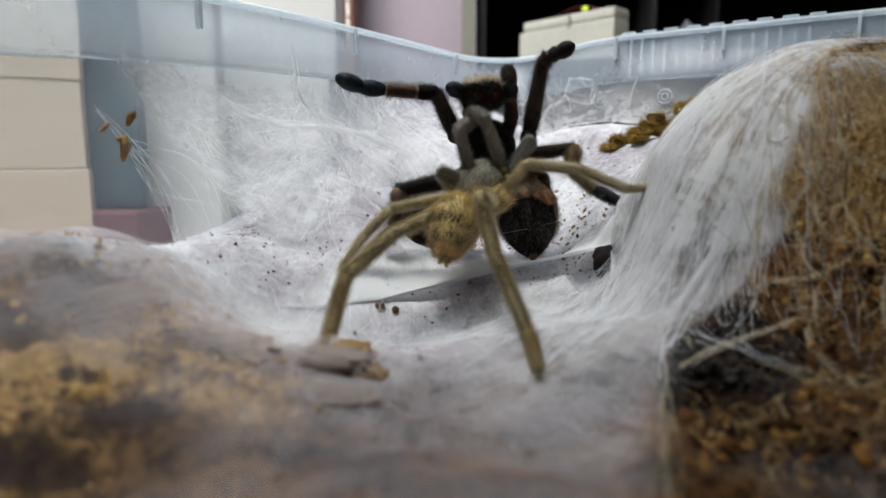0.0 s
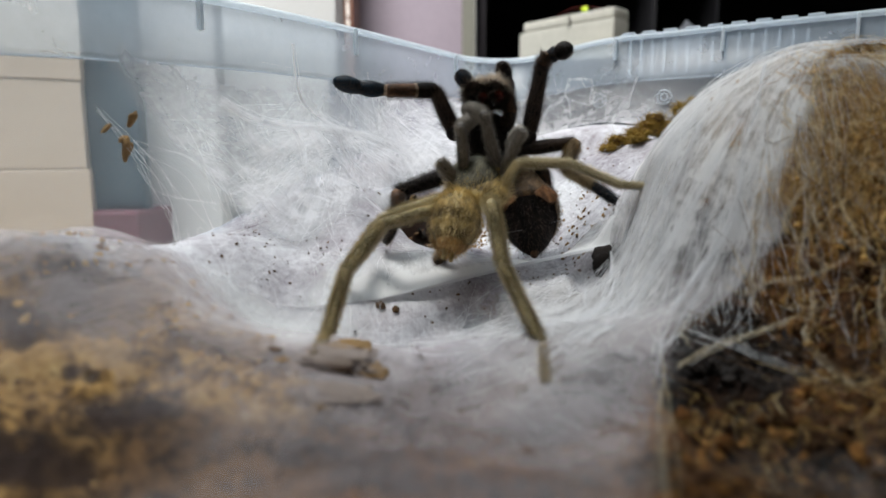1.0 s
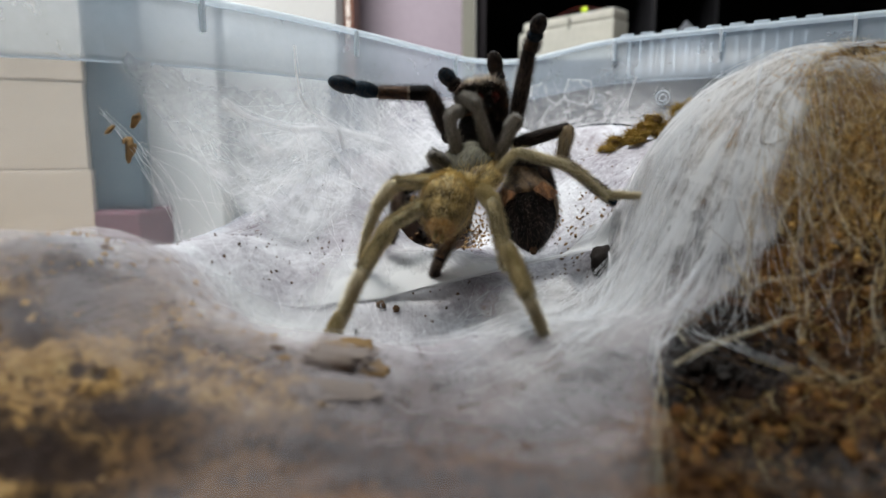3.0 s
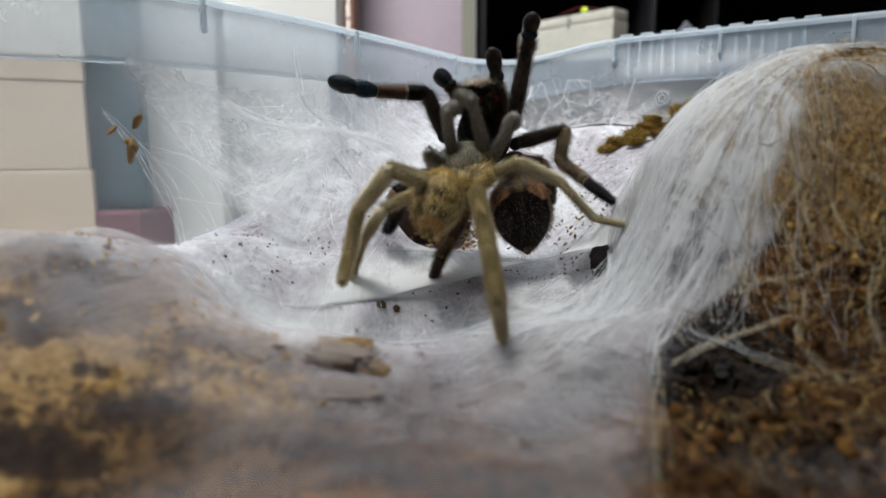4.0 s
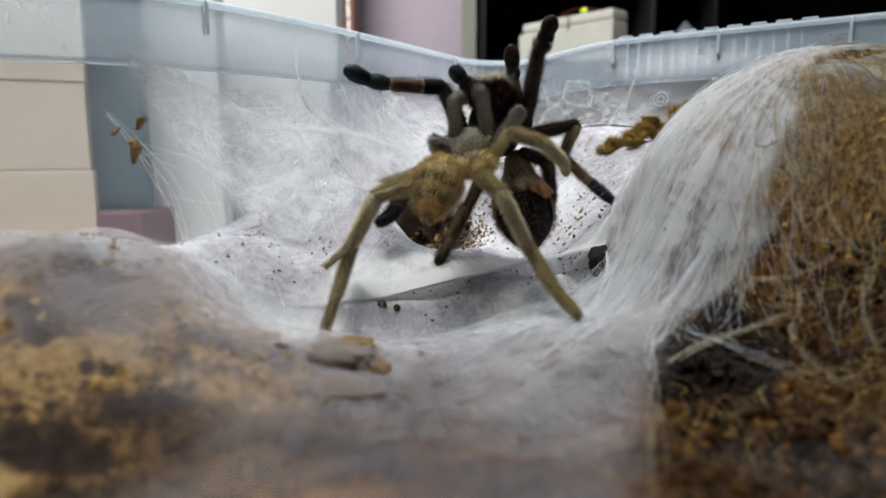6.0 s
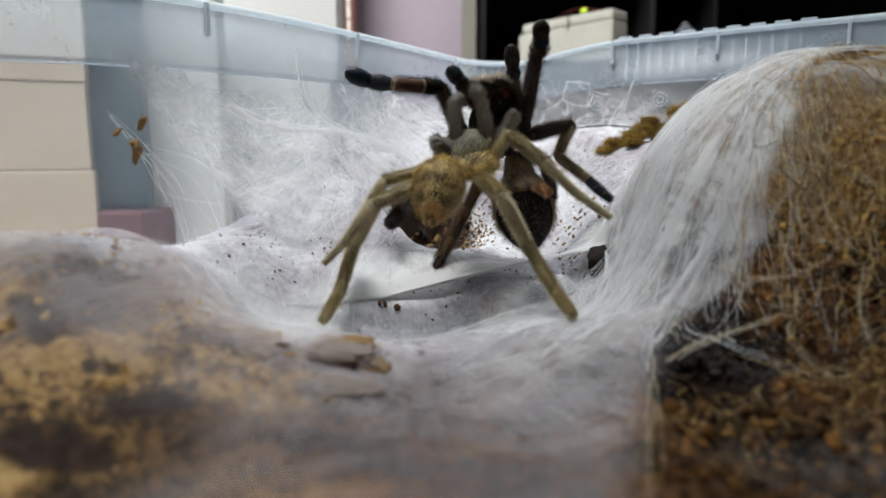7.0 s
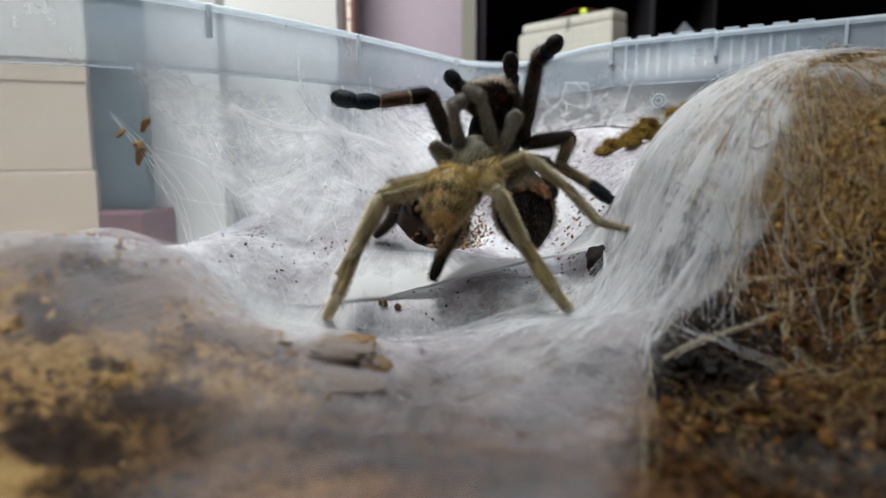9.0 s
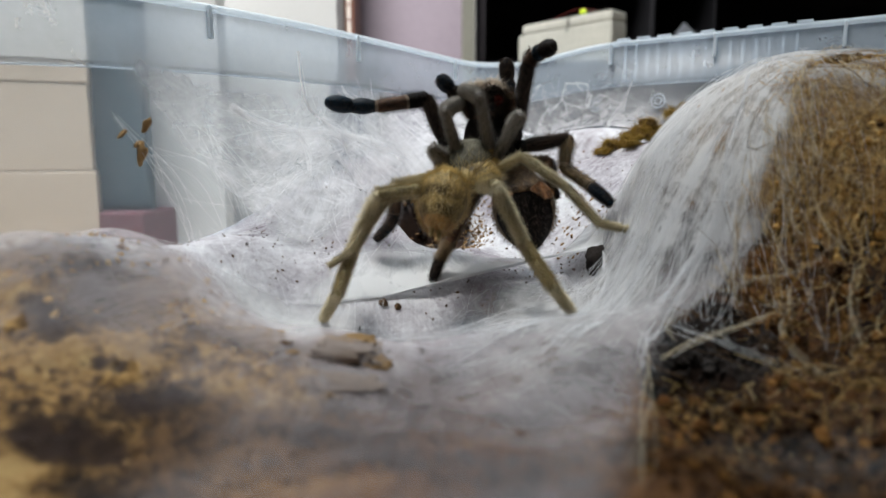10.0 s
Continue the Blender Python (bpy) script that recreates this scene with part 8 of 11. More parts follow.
    walk(leg[2], [(0, aim(-.0203, -.0168, -.0072, -.0098, -.0165, -.0085)), (0.5, aim(-.0189, -.0190, -.0050, -.0091, -.0160, -.0102)), (1, aim(-.0208, -.0171, -.0041, -.0072, -.0170, -.0100)), (1.5, aim(-.0184, -.0191, -.0063, -.0059, -.0187, -.0075)), (2, aim(-.0195, -.0168, -.0091, -.0055, -.0181, -.0091)), (2.5, aim(-.0176, -.0188, -.0088, -.0047, -.0185, -.0089)), (3.2, aim(-.0164, -.0201, -.0084, -.0050, -.0186, -.0084)), (3.7, aim(-.0155, -.0209, -.0081, -.0093, .0131, -.0135)), (4, aim(-.0147, -.0222, .0058, -.0101, .0145, -.0114)), (4.2, aim(-.0174, -.0209, -.0020, -.0105, .0094, -.0155)), (4.5, aim(-.0199, -.0183, -.0032, -.0062, -.0165, -.0114)), (5, aim(-.0198, -.0176, -.0064, -.0096, .0058, -.0178)), (5.5, aim(-.0198, -.0179, -.0056, -.0087, .0105, -.0160)), (6.2, aim(-.0201, -.0174, -.0063, -.0082, .0128, -.0145)), (7, aim(-.0204, -.0166, -.0071, -.0075, .0149, -.0128)), (7.5, aim(-.0210, -.0164, -.0057, -.0081, .0125, -.0148)), (7.8, aim(-.0214, -.0163, -.0047, -.0084, .0107, -.0160)), (8, aim(-.0216, -.0161, -.0040, -.0086, .0093, -.0168)), (8.5, aim(-.0207, -.0173, -.0039, -.0086, .0105, -.0160)), (9, aim(-.0199, -.0183, -.0035, -.0086, .0115, -.0153)), (9.5, aim(-.0197, -.0187, -.0026, -.0086, .0112, -.0156)), (10, aim(-.0194, -.0191, -.0017, -.0086, .0108, -.0159))])
    walk(leg[3], [(0, aim(-.0301, -.0333, -.0157, -.0009, -.0175, -.0093)), (0.5, aim(-.0280, -.0350, -.0152, -.0018, -.0179, -.0083)), (1, aim(-.0280, -.0342, -.0141, -.0017, -.0165, -.0109)), (1.5, aim(-.0243, -.0378, -.0138, -.0032, -.0180, -.0078)), (2, aim(-.0249, -.0349, -.0182, -.0025, -.0190, -.0052)), (2.5, aim(-.0223, -.0373, -.0177, -.0026, -.0186, -.0064)), (3.2, aim(-.0213, -.0387, -.0169, -.0076, .0119, -.0140)), (3.7, aim(-.0248, -.0079, -.0217, -.0039, -.0173, -.0090)), (4, aim(-.0248, -.0077, -.0055, -.0005, -.0169, -.0104)), (4.2, aim(-.0279, -.0115, -.0175, -.0037, -.0162, -.0109)), (4.5, aim(-.0261, -.0349, -.0146, -.0068, .0094, -.0161)), (5, aim(-.0294, -.0118, -.0242, -.0002, -.0185, -.0072)), (5.5, aim(-.0284, -.0074, -.0216, -.0014, -.0174, -.0095)), (6.2, aim(-.0282, -.0045, -.0208, -.0018, -.0167, -.0106)), (7, aim(-.0279, -.0017, -.0199, -.0024, -.0157, -.0119)), (7.5, aim(-.0291, -.0039, -.0205, -.0019, -.0166, -.0107)), (7.8, aim(-.0298, -.0056, -.0207, -.0016, -.0171, -.0099)), (8, aim(-.0302, -.0068, -.0208, -.0014, -.0174, -.0094)), (8.5, aim(-.0293, -.0068, -.0199, -.0018, -.0174, -.0095)), (9, aim(-.0285, -.0068, -.0188, -.0023, -.0173, -.0095)), (9.5, aim(-.0283, -.0075, -.0182, -.0021, -.0174, -.0094)), (10, aim(-.0279, -.0084, -.0176, -.0018, -.0174, -.0094))])
    walk(leg[4], [(0, aim(-.0310, -.0508, -.0250, .0011, -.0174, -.0009)), (0.5, aim(-.0298, -.0529, -.0235, .0013, -.0174, -.0009)), (1, aim(-.0297, -.0507, -.0250, .0010, -.0174, 0)), (1.5, aim(-.0275, -.0558, -.0216, -.0006, -.0170, -.0037)), (2, aim(-.0275, -.0539, -.0234, -.0006, -.0168, -.0047)), (2.5, aim(-.0249, -.0559, -.0241, -.0008, -.0172, -.0030)), (3.2, aim(-.0289, -.0268, -.0308, -.0010, -.0170, -.0035)), (3.7, aim(-.0287, -.0251, -.0307, -.0004, -.0172, -.0026)), (4, aim(-.0253, -.0247, -.0159, .0008, -.0169, -.0041)), (4.2, aim(-.0317, -.0277, -.0284, -.0039, -.0163, -.0049)), (4.5, aim(-.0329, -.0255, -.0307, -.0052, -.0159, -.0050)), (5, aim(-.0296, -.0304, -.0313, -.0054, .0136, -.0095)), (5.5, aim(-.0298, -.0248, -.0311, -.0055, .0124, -.0109)), (6.2, aim(-.0301, -.0212, -.0314, -.0005, -.0172, -.0031)), (7, aim(-.0303, -.0174, -.0318, -.0012, -.0171, -.0030)), (7.5, aim(-.0310, -.0206, -.0312, -.0007, -.0172, -.0024)), (7.8, aim(-.0313, -.0227, -.0306, -.0004, -.0173, -.0021)), (8, aim(-.0316, -.0242, -.0303, -.0061, .0130, -.0098)), (8.5, aim(-.0312, -.0242, -.0294, -.0062, .0128, -.0101)), (9, aim(-.0308, -.0241, -.0283, -.0063, .0125, -.0104)), (9.5, aim(-.0304, -.0249, -.0277, -.0063, .0126, -.0102)), (10, aim(-.0298, -.0258, -.0270, -.0063, .0127, -.0101))])
    leg = male["RIV"]
    walk(leg[0], [(0, pose(.0146, .1908, .0711)), (0.5, pose(.0135, .1902, .0703)), (1, pose(.0130, .1899, .0712)), (1.5, pose(.0130, .1896, .0729)), (2, pose(.0138, .1895, .0755)), (2.5, pose(.0121, .1890, .0755)), (3.2, pose(.0110, .1884, .0758)), (3.7, pose(.0101, .1879, .0760)), (4, pose(.0096, .1876, .0761)), (4.2, pose(.0110, .1876, .0773)), (4.5, pose(.0130, .1876, .0791)), (5, pose(.0105, .1873, .0808)), (5.5, pose(.0105, .1868, .0809)), (6.2, pose(.0105, .1861, .0806)), (7, pose(.0105, .1853, .0803)), (7.5, pose(.0113, .1848, .0800)), (7.8, pose(.0118, .1844, .0798)), (8, pose(.0121, .1842, .0796)), (8.5, pose(.0121, .1837, .0792)), (9, pose(.0121, .1831, .0786)), (9.5, pose(.0116, .1825, .0782)), (10, pose(.0110, .1820, .0777))])
    walk(leg[1], [(0, aim(.0000, .0000, .0000, -.0046, -.0151, .0034)), (0.5, aim(.0000, .0000, .0000, -.0034, -.0156, .0019)), (1, aim(.0000, .0000, .0000, .0001, -.0161, .0011)), (1.5, aim(.0000, .0000, .0000, -.0006, -.0161, -.0005)), (2, aim(.0000, .0000, .0000, -.0030, -.0155, .0030)), (2.5, aim(.0000, .0000, .0000, .0033, -.0158, -.0007)), (3.2, aim(.0000, .0000, .0000, .0012, -.0157, -.0033)), (3.7, aim(.0000, .0000, .0000, -.0003, -.0153, -.0052)), (4, aim(.0000, .0000, .0000, .0005, -.0153, -.0049)), (4.2, aim(.0000, .0000, .0000, -.0014, -.0160, -.0018)), (4.5, aim(.0000, .0000, .0000, -.0041, -.0153, .0027)), (5, aim(.0000, .0000, .0000, .0043, -.0150, -.0042)), (5.5, aim(.0000, .0000, .0000, .0051, -.0144, -.0050)), (6.2, aim(.0000, .0000, .0000, .0051, -.0145, -.0050)), (7, aim(.0000, .0000, .0000, .0051, -.0145, -.0050)), (7.5, aim(.0000, .0000, .0000, .0038, -.0151, -.0042)), (7.8, aim(.0000, .0000, .0000, .0030, -.0154, -.0037)), (8, aim(.0000, .0000, .0000, .0025, -.0156, -.0033)), (8.5, aim(.0000, .0000, .0000, .0023, -.0158, -.0022)), (9, aim(.0000, .0000, .0000, .0021, -.0159, -.0010)), (9.5, aim(.0000, .0000, .0000, .0024, -.0159, .0001)), (10, aim(.0000, .0000, .0000, .0029, -.0158, .0011))])
    walk(leg[2], [(0, aim(-.0046, -.0151, .0034, .0026, -.0166, -.0136)), (0.5, aim(-.0034, -.0156, .0019, .0031, -.0184, -.0110)), (1, aim(.0001, -.0161, .0011, .0017, -.0163, -.0141)), (1.5, aim(-.0006, -.0161, -.0005, .0032, -.0161, -.0142)), (2, aim(-.0030, -.0155, .0030, .0025, -.0170, -.0132)), (2.5, aim(.0033, -.0158, -.0007, .0065, .0143, -.0150)), (3.2, aim(.0012, -.0157, -.0033, .0015, -.0195, -.0092)), (3.7, aim(-.0003, -.0153, -.0052, .0009, -.0200, -.0084)), (4, aim(.0005, -.0153, -.0049, .0009, -.0201, -.0079)), (4.2, aim(-.0014, -.0160, -.0018, .0010, -.0191, -.0101)), (4.5, aim(-.0041, -.0153, .0027, .0010, -.0169, -.0135)), (5, aim(.0043, -.0150, -.0042, .0086, .0115, -.0162)), (5.5, aim(.0051, -.0144, -.0050, .0088, .0122, -.0156)), (6.2, aim(.0051, -.0145, -.0050, .0088, .0126, -.0153)), (7, aim(.0051, -.0145, -.0050, .0089, .0130, -.0149)), (7.5, aim(.0038, -.0151, -.0042, .0088, .0127, -.0152)), (7.8, aim(.0030, -.0154, -.0037, .0087, .0125, -.0154)), (8, aim(.0025, -.0156, -.0033, .0087, .0124, -.0155)), (8.5, aim(.0023, -.0158, -.0022, .0088, .0117, -.0160)), (9, aim(.0021, -.0159, -.0010, .0089, .0110, -.0164)), (9.5, aim(.0024, -.0159, .0001, .0090, .0102, -.0169)), (10, aim(.0029, -.0158, .0011, .0091, .0093, -.0173))])
    walk(leg[3], [(0, aim(-.0019, -.0317, -.0103, .0061, -.0192, -.0147)), (0.5, aim(-.0003, -.0340, -.0091, .0058, -.0196, -.0143)), (1, aim(.0018, -.0324, -.0130, .0071, -.0191, -.0144)), (1.5, aim(.0025, -.0321, -.0147, .0035, -.0221, -.0110)), (2, aim(-.0005, -.0326, -.0102, .0025, -.0217, -.0119)), (2.5, aim(.0097, -.0015, -.0157, .0041, -.0229, -.0088)), (3.2, aim(.0027, -.0353, -.0125, .0014, -.0237, -.0074)), (3.7, aim(.0005, -.0352, -.0135, .0006, -.0234, -.0084)), (4, aim(.0014, -.0355, -.0129, .0004, -.0234, -.0084)), (4.2, aim(-.0004, -.0351, -.0119, .0004, -.0233, -.0088)), (4.5, aim(-.0031, -.0323, -.0107, .0004, -.0230, -.0096)), (5, aim(.0129, -.0035, -.0205, .0046, -.0228, -.0088)), (5.5, aim(.0139, -.0022, -.0206, .0046, -.0228, -.0089)), (6.2, aim(.0139, -.0019, -.0203, .0051, -.0224, -.0097)), (7, aim(.0140, -.0015, -.0199, .0056, -.0218, -.0106)), (7.5, aim(.0126, -.0024, -.0194, .0056, -.0218, -.0106)), (7.8, aim(.0118, -.0029, -.0191, .0056, -.0219, -.0105)), (8, aim(.0112, -.0032, -.0188, .0056, -.0219, -.0105)), (8.5, aim(.0111, -.0041, -.0182, .0055, -.0221, -.0100)), (9, aim(.0110, -.0050, -.0174, .0054, -.0224, -.0095)), (9.5, aim(.0114, -.0057, -.0168, .0053, -.0226, -.0090)), (10, aim(.0119, -.0065, -.0162, .0052, -.0228, -.0085))])
    walk(leg[4], [(0, aim(.0042, -.0509, -.0250, -.0005, -.0182, -.0021)), (0.5, aim(.0055, -.0536, -.0234, -.0009, -.0183, -.0003)), (1, aim(.0089, -.0515, -.0274, -.0019, -.0180, -.0024)), (1.5, aim(.0060, -.0542, -.0257, -.0023, -.0181, .0002)), (2, aim(.0021, -.0543, -.0221, .0037, .0133, -.0120)), (2.5, aim(.0139, -.0244, -.0246, .0017, -.0177, -.0044)), (3.2, aim(.0041, -.0590, -.0200, .0042, .0139, -.0112)), (3.7, aim(.0011, -.0587, -.0219, .0024, .0140, -.0115)), (4, aim(.0018, -.0589, -.0213, .0024, .0137, -.0119)), (4.2, aim(0, -.0584, -.0207, .0020, .0130, -.0127)), (4.5, aim(-.0026, -.0552, -.0203, .0013, .0116, -.0141)), (5, aim(.0175, -.0263, -.0292, .0032, -.0178, -.0027)), (5.5, aim(.0185, -.0250, -.0295, .0029, -.0178, -.0028)), (6.2, aim(.0190, -.0243, -.0300, .0018, -.0181, -.0020)), (7, aim(.0196, -.0233, -.0305, .0005, -.0182, -.0012)), (7.5, aim(.0182, -.0242, -.0300, .0010, -.0182, -.0012)), (7.8, aim(.0174, -.0248, -.0296, .0013, -.0182, -.0012)), (8, aim(.0168, -.0251, -.0293, .0015, -.0182, -.0012)), (8.5, aim(.0166, -.0262, -.0282, .0015, -.0182, -.0015)), (9, aim(.0164, -.0274, -.0269, .0082, .0131, -.0097)), (9.5, aim(.0167, -.0284, -.0258, .0082, .0129, -.0100)), (10, aim(.0171, -.0293, -.0247, .0082, .0127, -.0103))])
    leg = female["FL1"]
    walk(leg[0], [(0, pose(.0041, .2160, .0916)), (0.5, pose(.0046, .2157, .0926)), (1, pose(.0037, .2152, .0926)), (1.5, pose(.0056, .2147, .0927)), (2, pose(.0046, .2142, .0928)), (2.5, pose(.0028, .2136, .0919)), (3.2, pose(.0019, .2129, .0920)), (3.7, pose(.0013, .2124, .0921)), (4, pose(.0009, .2122, .0921)), (4.2, pose(.0024, .2120, .0925)), (4.5, pose(.0046, .2118, .0931)), (5, pose(.0046, .2113, .0932)), (5.5, pose(.0065, .2110, .0942)), (6.2, pose(.0061, .2103, .0943)), (7, pose(.0056, .2095, .0944)), (7.5, pose(.0046, .2090, .0939)), (7.8, pose(.0035, .2086, .0935)), (8, pose(.0028, .2084, .0932)), (8.5, pose(.0028, .2078, .0928)), (9, pose(.0019, .2073, .0923)), (9.5, pose(.0014, .2067, .0917)), (10, pose(.0009, .2061, .0911))])
    walk(leg[1], [(0, aim(.0000, .0000, .0000, -.0063, .0041, .0140)), (0.5, aim(.0000, .0000, .0000, -.0063, .0041, .0140)), (1, aim(.0000, .0000, .0000, -.0063, .0041, .0140)), (1.5, aim(.0000, .0000, .0000, -.0063, .0041, .0140)), (2, aim(.0000, .0000, .0000, -.0063, .0041, .0140)), (2.5, aim(.0000, .0000, .0000, -.0063, .0041, .0140)), (3.2, aim(.0000, .0000, .0000, -.0064, .0041, .0140)), (3.7, aim(.0000, .0000, .0000, -.0064, .0041, .0140)), (4, aim(.0000, .0000, .0000, -.0064, .0041, .0140)), (4.2, aim(.0000, .0000, .0000, -.0064, .0041, .0140)), (4.5, aim(.0000, .0000, .0000, -.0063, .0041, .0140)), (5, aim(.0000, .0000, .0000, -.0063, .0041, .0140)), (5.5, aim(.0000, .0000, .0000, -.0063, .0041, .0140)), (6.2, aim(.0000, .0000, .0000, -.0063, .0041, .0140)), (7, aim(.0000, .0000, .0000, -.0063, .0041, .0140)), (7.5, aim(.0000, .0000, .0000, -.0063, .0041, .0140)), (7.8, aim(.0000, .0000, .0000, -.0063, .0041, .0140)), (8, aim(.0000, .0000, .0000, -.0063, .0041, .0140)), (8.5, aim(.0000, .0000, .0000, -.0063, .0041, .0140)), (9, aim(.0000, .0000, .0000, -.0064, .0041, .0140)), (9.5, aim(.0000, .0000, .0000, -.0064, .0041, .0140)), (10, aim(.0000, .0000, .0000, -.0064, .0041, .0140))])
    walk(leg[2], [(0, aim(-.0063, .0041, .0140, -.0158, -.0053, .0004)), (0.5, aim(-.0063, .0041, .0140, -.0167, -.0014, -.0001)), (1, aim(-.0063, .0041, .0140, -.0154, -.0066, -.0007)), (1.5, aim(-.0063, .0041, .0140, -.0166, -.0016, .0015)), (2, aim(-.0063, .0041, .0140, -.0166, -.0016, .0013)), (2.5, aim(-.0063, .0041, .0140, -.0166, -.0016, -.0002)), (3.2, aim(-.0064, .0041, .0140, -.0166, -.0017, .0001)), (3.7, aim(-.0064, .0041, .0140, -.0162, -.0042, .0000)), (4, aim(-.0064, .0041, .0140, -.0157, -.0057, 0)), (4.2, aim(-.0064, .0041, .0140, -.0156, -.0061, .0004)), (4.5, aim(-.0063, .0041, .0140, -.0154, -.0065, .0011)), (5, aim(-.0063, .0041, .0140, -.0166, -.0016, .0016)), (5.5, aim(-.0063, .0041, .0140, -.0167, -.0014, .0008)), (6.2, aim(-.0063, .0041, .0140, -.0155, -.0062, .0002)), (7, aim(-.0063, .0041, .0140, -.0144, -.0086, 0)), (7.5, aim(-.0063, .0041, .0140, -.0143, -.0085, -.0012)), (7.8, aim(-.0063, .0041, .0140, -.0137, -.0093, -.0022)), (8, aim(-.0063, .0041, .0140, -.0133, -.0098, -.0027)), (8.5, aim(-.0063, .0041, .0140, -.0155, -.0057, -.0029)), (9, aim(-.0064, .0041, .0140, -.0154, -.0059, -.0027)), (9.5, aim(-.0064, .0041, .0140, -.0154, -.0059, -.0028)), (10, aim(-.0064, .0041, .0140, -.0154, -.0059, -.0029))])
    walk(leg[3], [(0, aim(-.0222, -.0012, .0144, -.0078, -.0036, .0005)), (0.5, aim(-.0230, .0027, .0139, -.0085, -.0012, .0007)), (1, aim(-.0217, -.0025, .0133, -.0085, -.0012, .0007)), (1.5, aim(-.0229, .0025, .0155, -.0085, -.0011, .0003)), (2, aim(-.0229, .0025, .0153, -.0082, -.0025, .0010)), (2.5, aim(-.0230, .0025, .0138, -.0081, -.0024, .0016)), (3.2, aim(-.0230, .0024, .0141, -.0071, -.0047, .0011)), (3.7, aim(-.0225, -.0001, .0140, -.0066, -.0054, .0008)), (4, aim(-.0221, -.0016, .0140, -.0065, -.0055, .0007)), (4.2, aim(-.0219, -.0020, .0144, -.0080, .0027, .0018)), (4.5, aim(-.0217, -.0024, .0151, -.0083, .0012, .0019)), (5, aim(-.0229, .0025, .0156, -.0082, -.0025, .0006)), (5.5, aim(-.0230, .0027, .0148, -.0083, -.0016, .0016)), (6.2, aim(-.0218, -.0021, .0142, -.0083, .0014, .0015)), (7, aim(-.0207, -.0045, .0140, -.0083, .0019, .0011)), (7.5, aim(-.0207, -.0044, .0128, -.0083, .0020, .0006)), (7.8, aim(-.0200, -.0053, .0119, -.0086, -.0003, .0001)), (8, aim(-.0196, -.0057, .0113, -.0085, -.0011, -.0001)), (8.5, aim(-.0218, -.0016, .0111, -.0077, -.0037, .0002)), (9, aim(-.0218, -.0018, .0113, -.0077, -.0037, -.0003)), (9.5, aim(-.0218, -.0018, .0112, -.0085, -.0012, -.0001)), (10, aim(-.0218, -.0018, .0111, -.0085, -.0012, -.0001))])
    walk(leg[4], [(0, aim(-.0299, -.0049, .0149, -.0072, -.0016, .0028)), (0.5, aim(-.0315, .0015, .0146, -.0074, -.0015, .0022)), (1, aim(-.0302, -.0036, .0140, -.0075, -.0015, .0019)), (1.5, aim(-.0314, .0014, .0159, -.0068, -.0016, .0036)), (2, aim(-.0311, .0001, .0163, -.0063, -.0040, .0027)), (2.5, aim(-.0311, .0001, .0154, -.0075, -.0015, .0021)), (3.2, aim(-.0301, -.0023, .0151, -.0075, -.0015, .0021)), (3.7, aim(-.0291, -.0056, .0148, -.0076, -.0003, .0022)), (4, aim(-.0286, -.0071, .0146, -.0076, 0, .0022)), (4.2, aim(-.0299, .0007, .0162, -.0072, -.0022, .0024)), (4.5, aim(-.0300, -.0012, .0170, -.0065, -.0036, .0027)), (5, aim(-.0311, 0, .0163, -.0056, -.0050, .0026)), (5.5, aim(-.0312, .0011, .0164, -.0064, -.0038, .0027)), (6.2, aim(-.0302, -.0007, .0158, -.0065, -.0038, .0025)), (7, aim(-.0290, -.0026, .0151, -.0067, -.0036, .0022)), (7.5, aim(-.0290, -.0024, .0133, -.0060, -.0047, .0021)), (7.8, aim(-.0286, -.0056, .0120, -.0068, .0030, .0026)), (8, aim(-.0282, -.0068, .0112, -.0070, .0029, .0024)), (8.5, aim(-.0295, -.0053, .0113, -.0075, .0022, .0011)), (9, aim(-.0295, -.0056, .0110, -.0075, .0020, .0016)), (9.5, aim(-.0303, -.0030, .0111, -.0065, -.0044, .0010)), (10, aim(-.0303, -.0030, .0110, -.0071, -.0032, .0011))])
    leg = female["FLP"]
    walk(leg[0], [(0, pose(.0103, .2133, .0938)), (0.5, pose(.0103, .2130, .0950)), (1, pose(.0103, .2126, .0962)), (1.5, pose(.0106, .2123, .0971)), (2, pose(.0110, .2119, .0981)), (2.5, pose(.0088, .2115, .0982)), (3.2, pose(.0088, .2108, .0983)), (3.7, pose(.0088, .2103, .0983)), (4, pose(.0088, .2100, .0984)), (4.2, pose(.0094, .2099, .0989)), (4.5, pose(.0103, .2097, .0997)), (5, pose(.0117, .2094, .1011)), (5.5, pose(.0124, .2090, .1013)), (6.2, pose(.0124, .2083, .1013)), (7, pose(.0124, .2075, .1013)), (7.5, pose(.0124, .2069, .1006)), (7.8, pose(.0124, .2066, .1001)), (8, pose(.0124, .2063, .0998)), (8.5, pose(.0124, .2058, .0995)), (9, pose(.0124, .2052, .0991)), (9.5, pose(.0117, .2047, .0987)), (10, pose(.0110, .2041, .0983))])
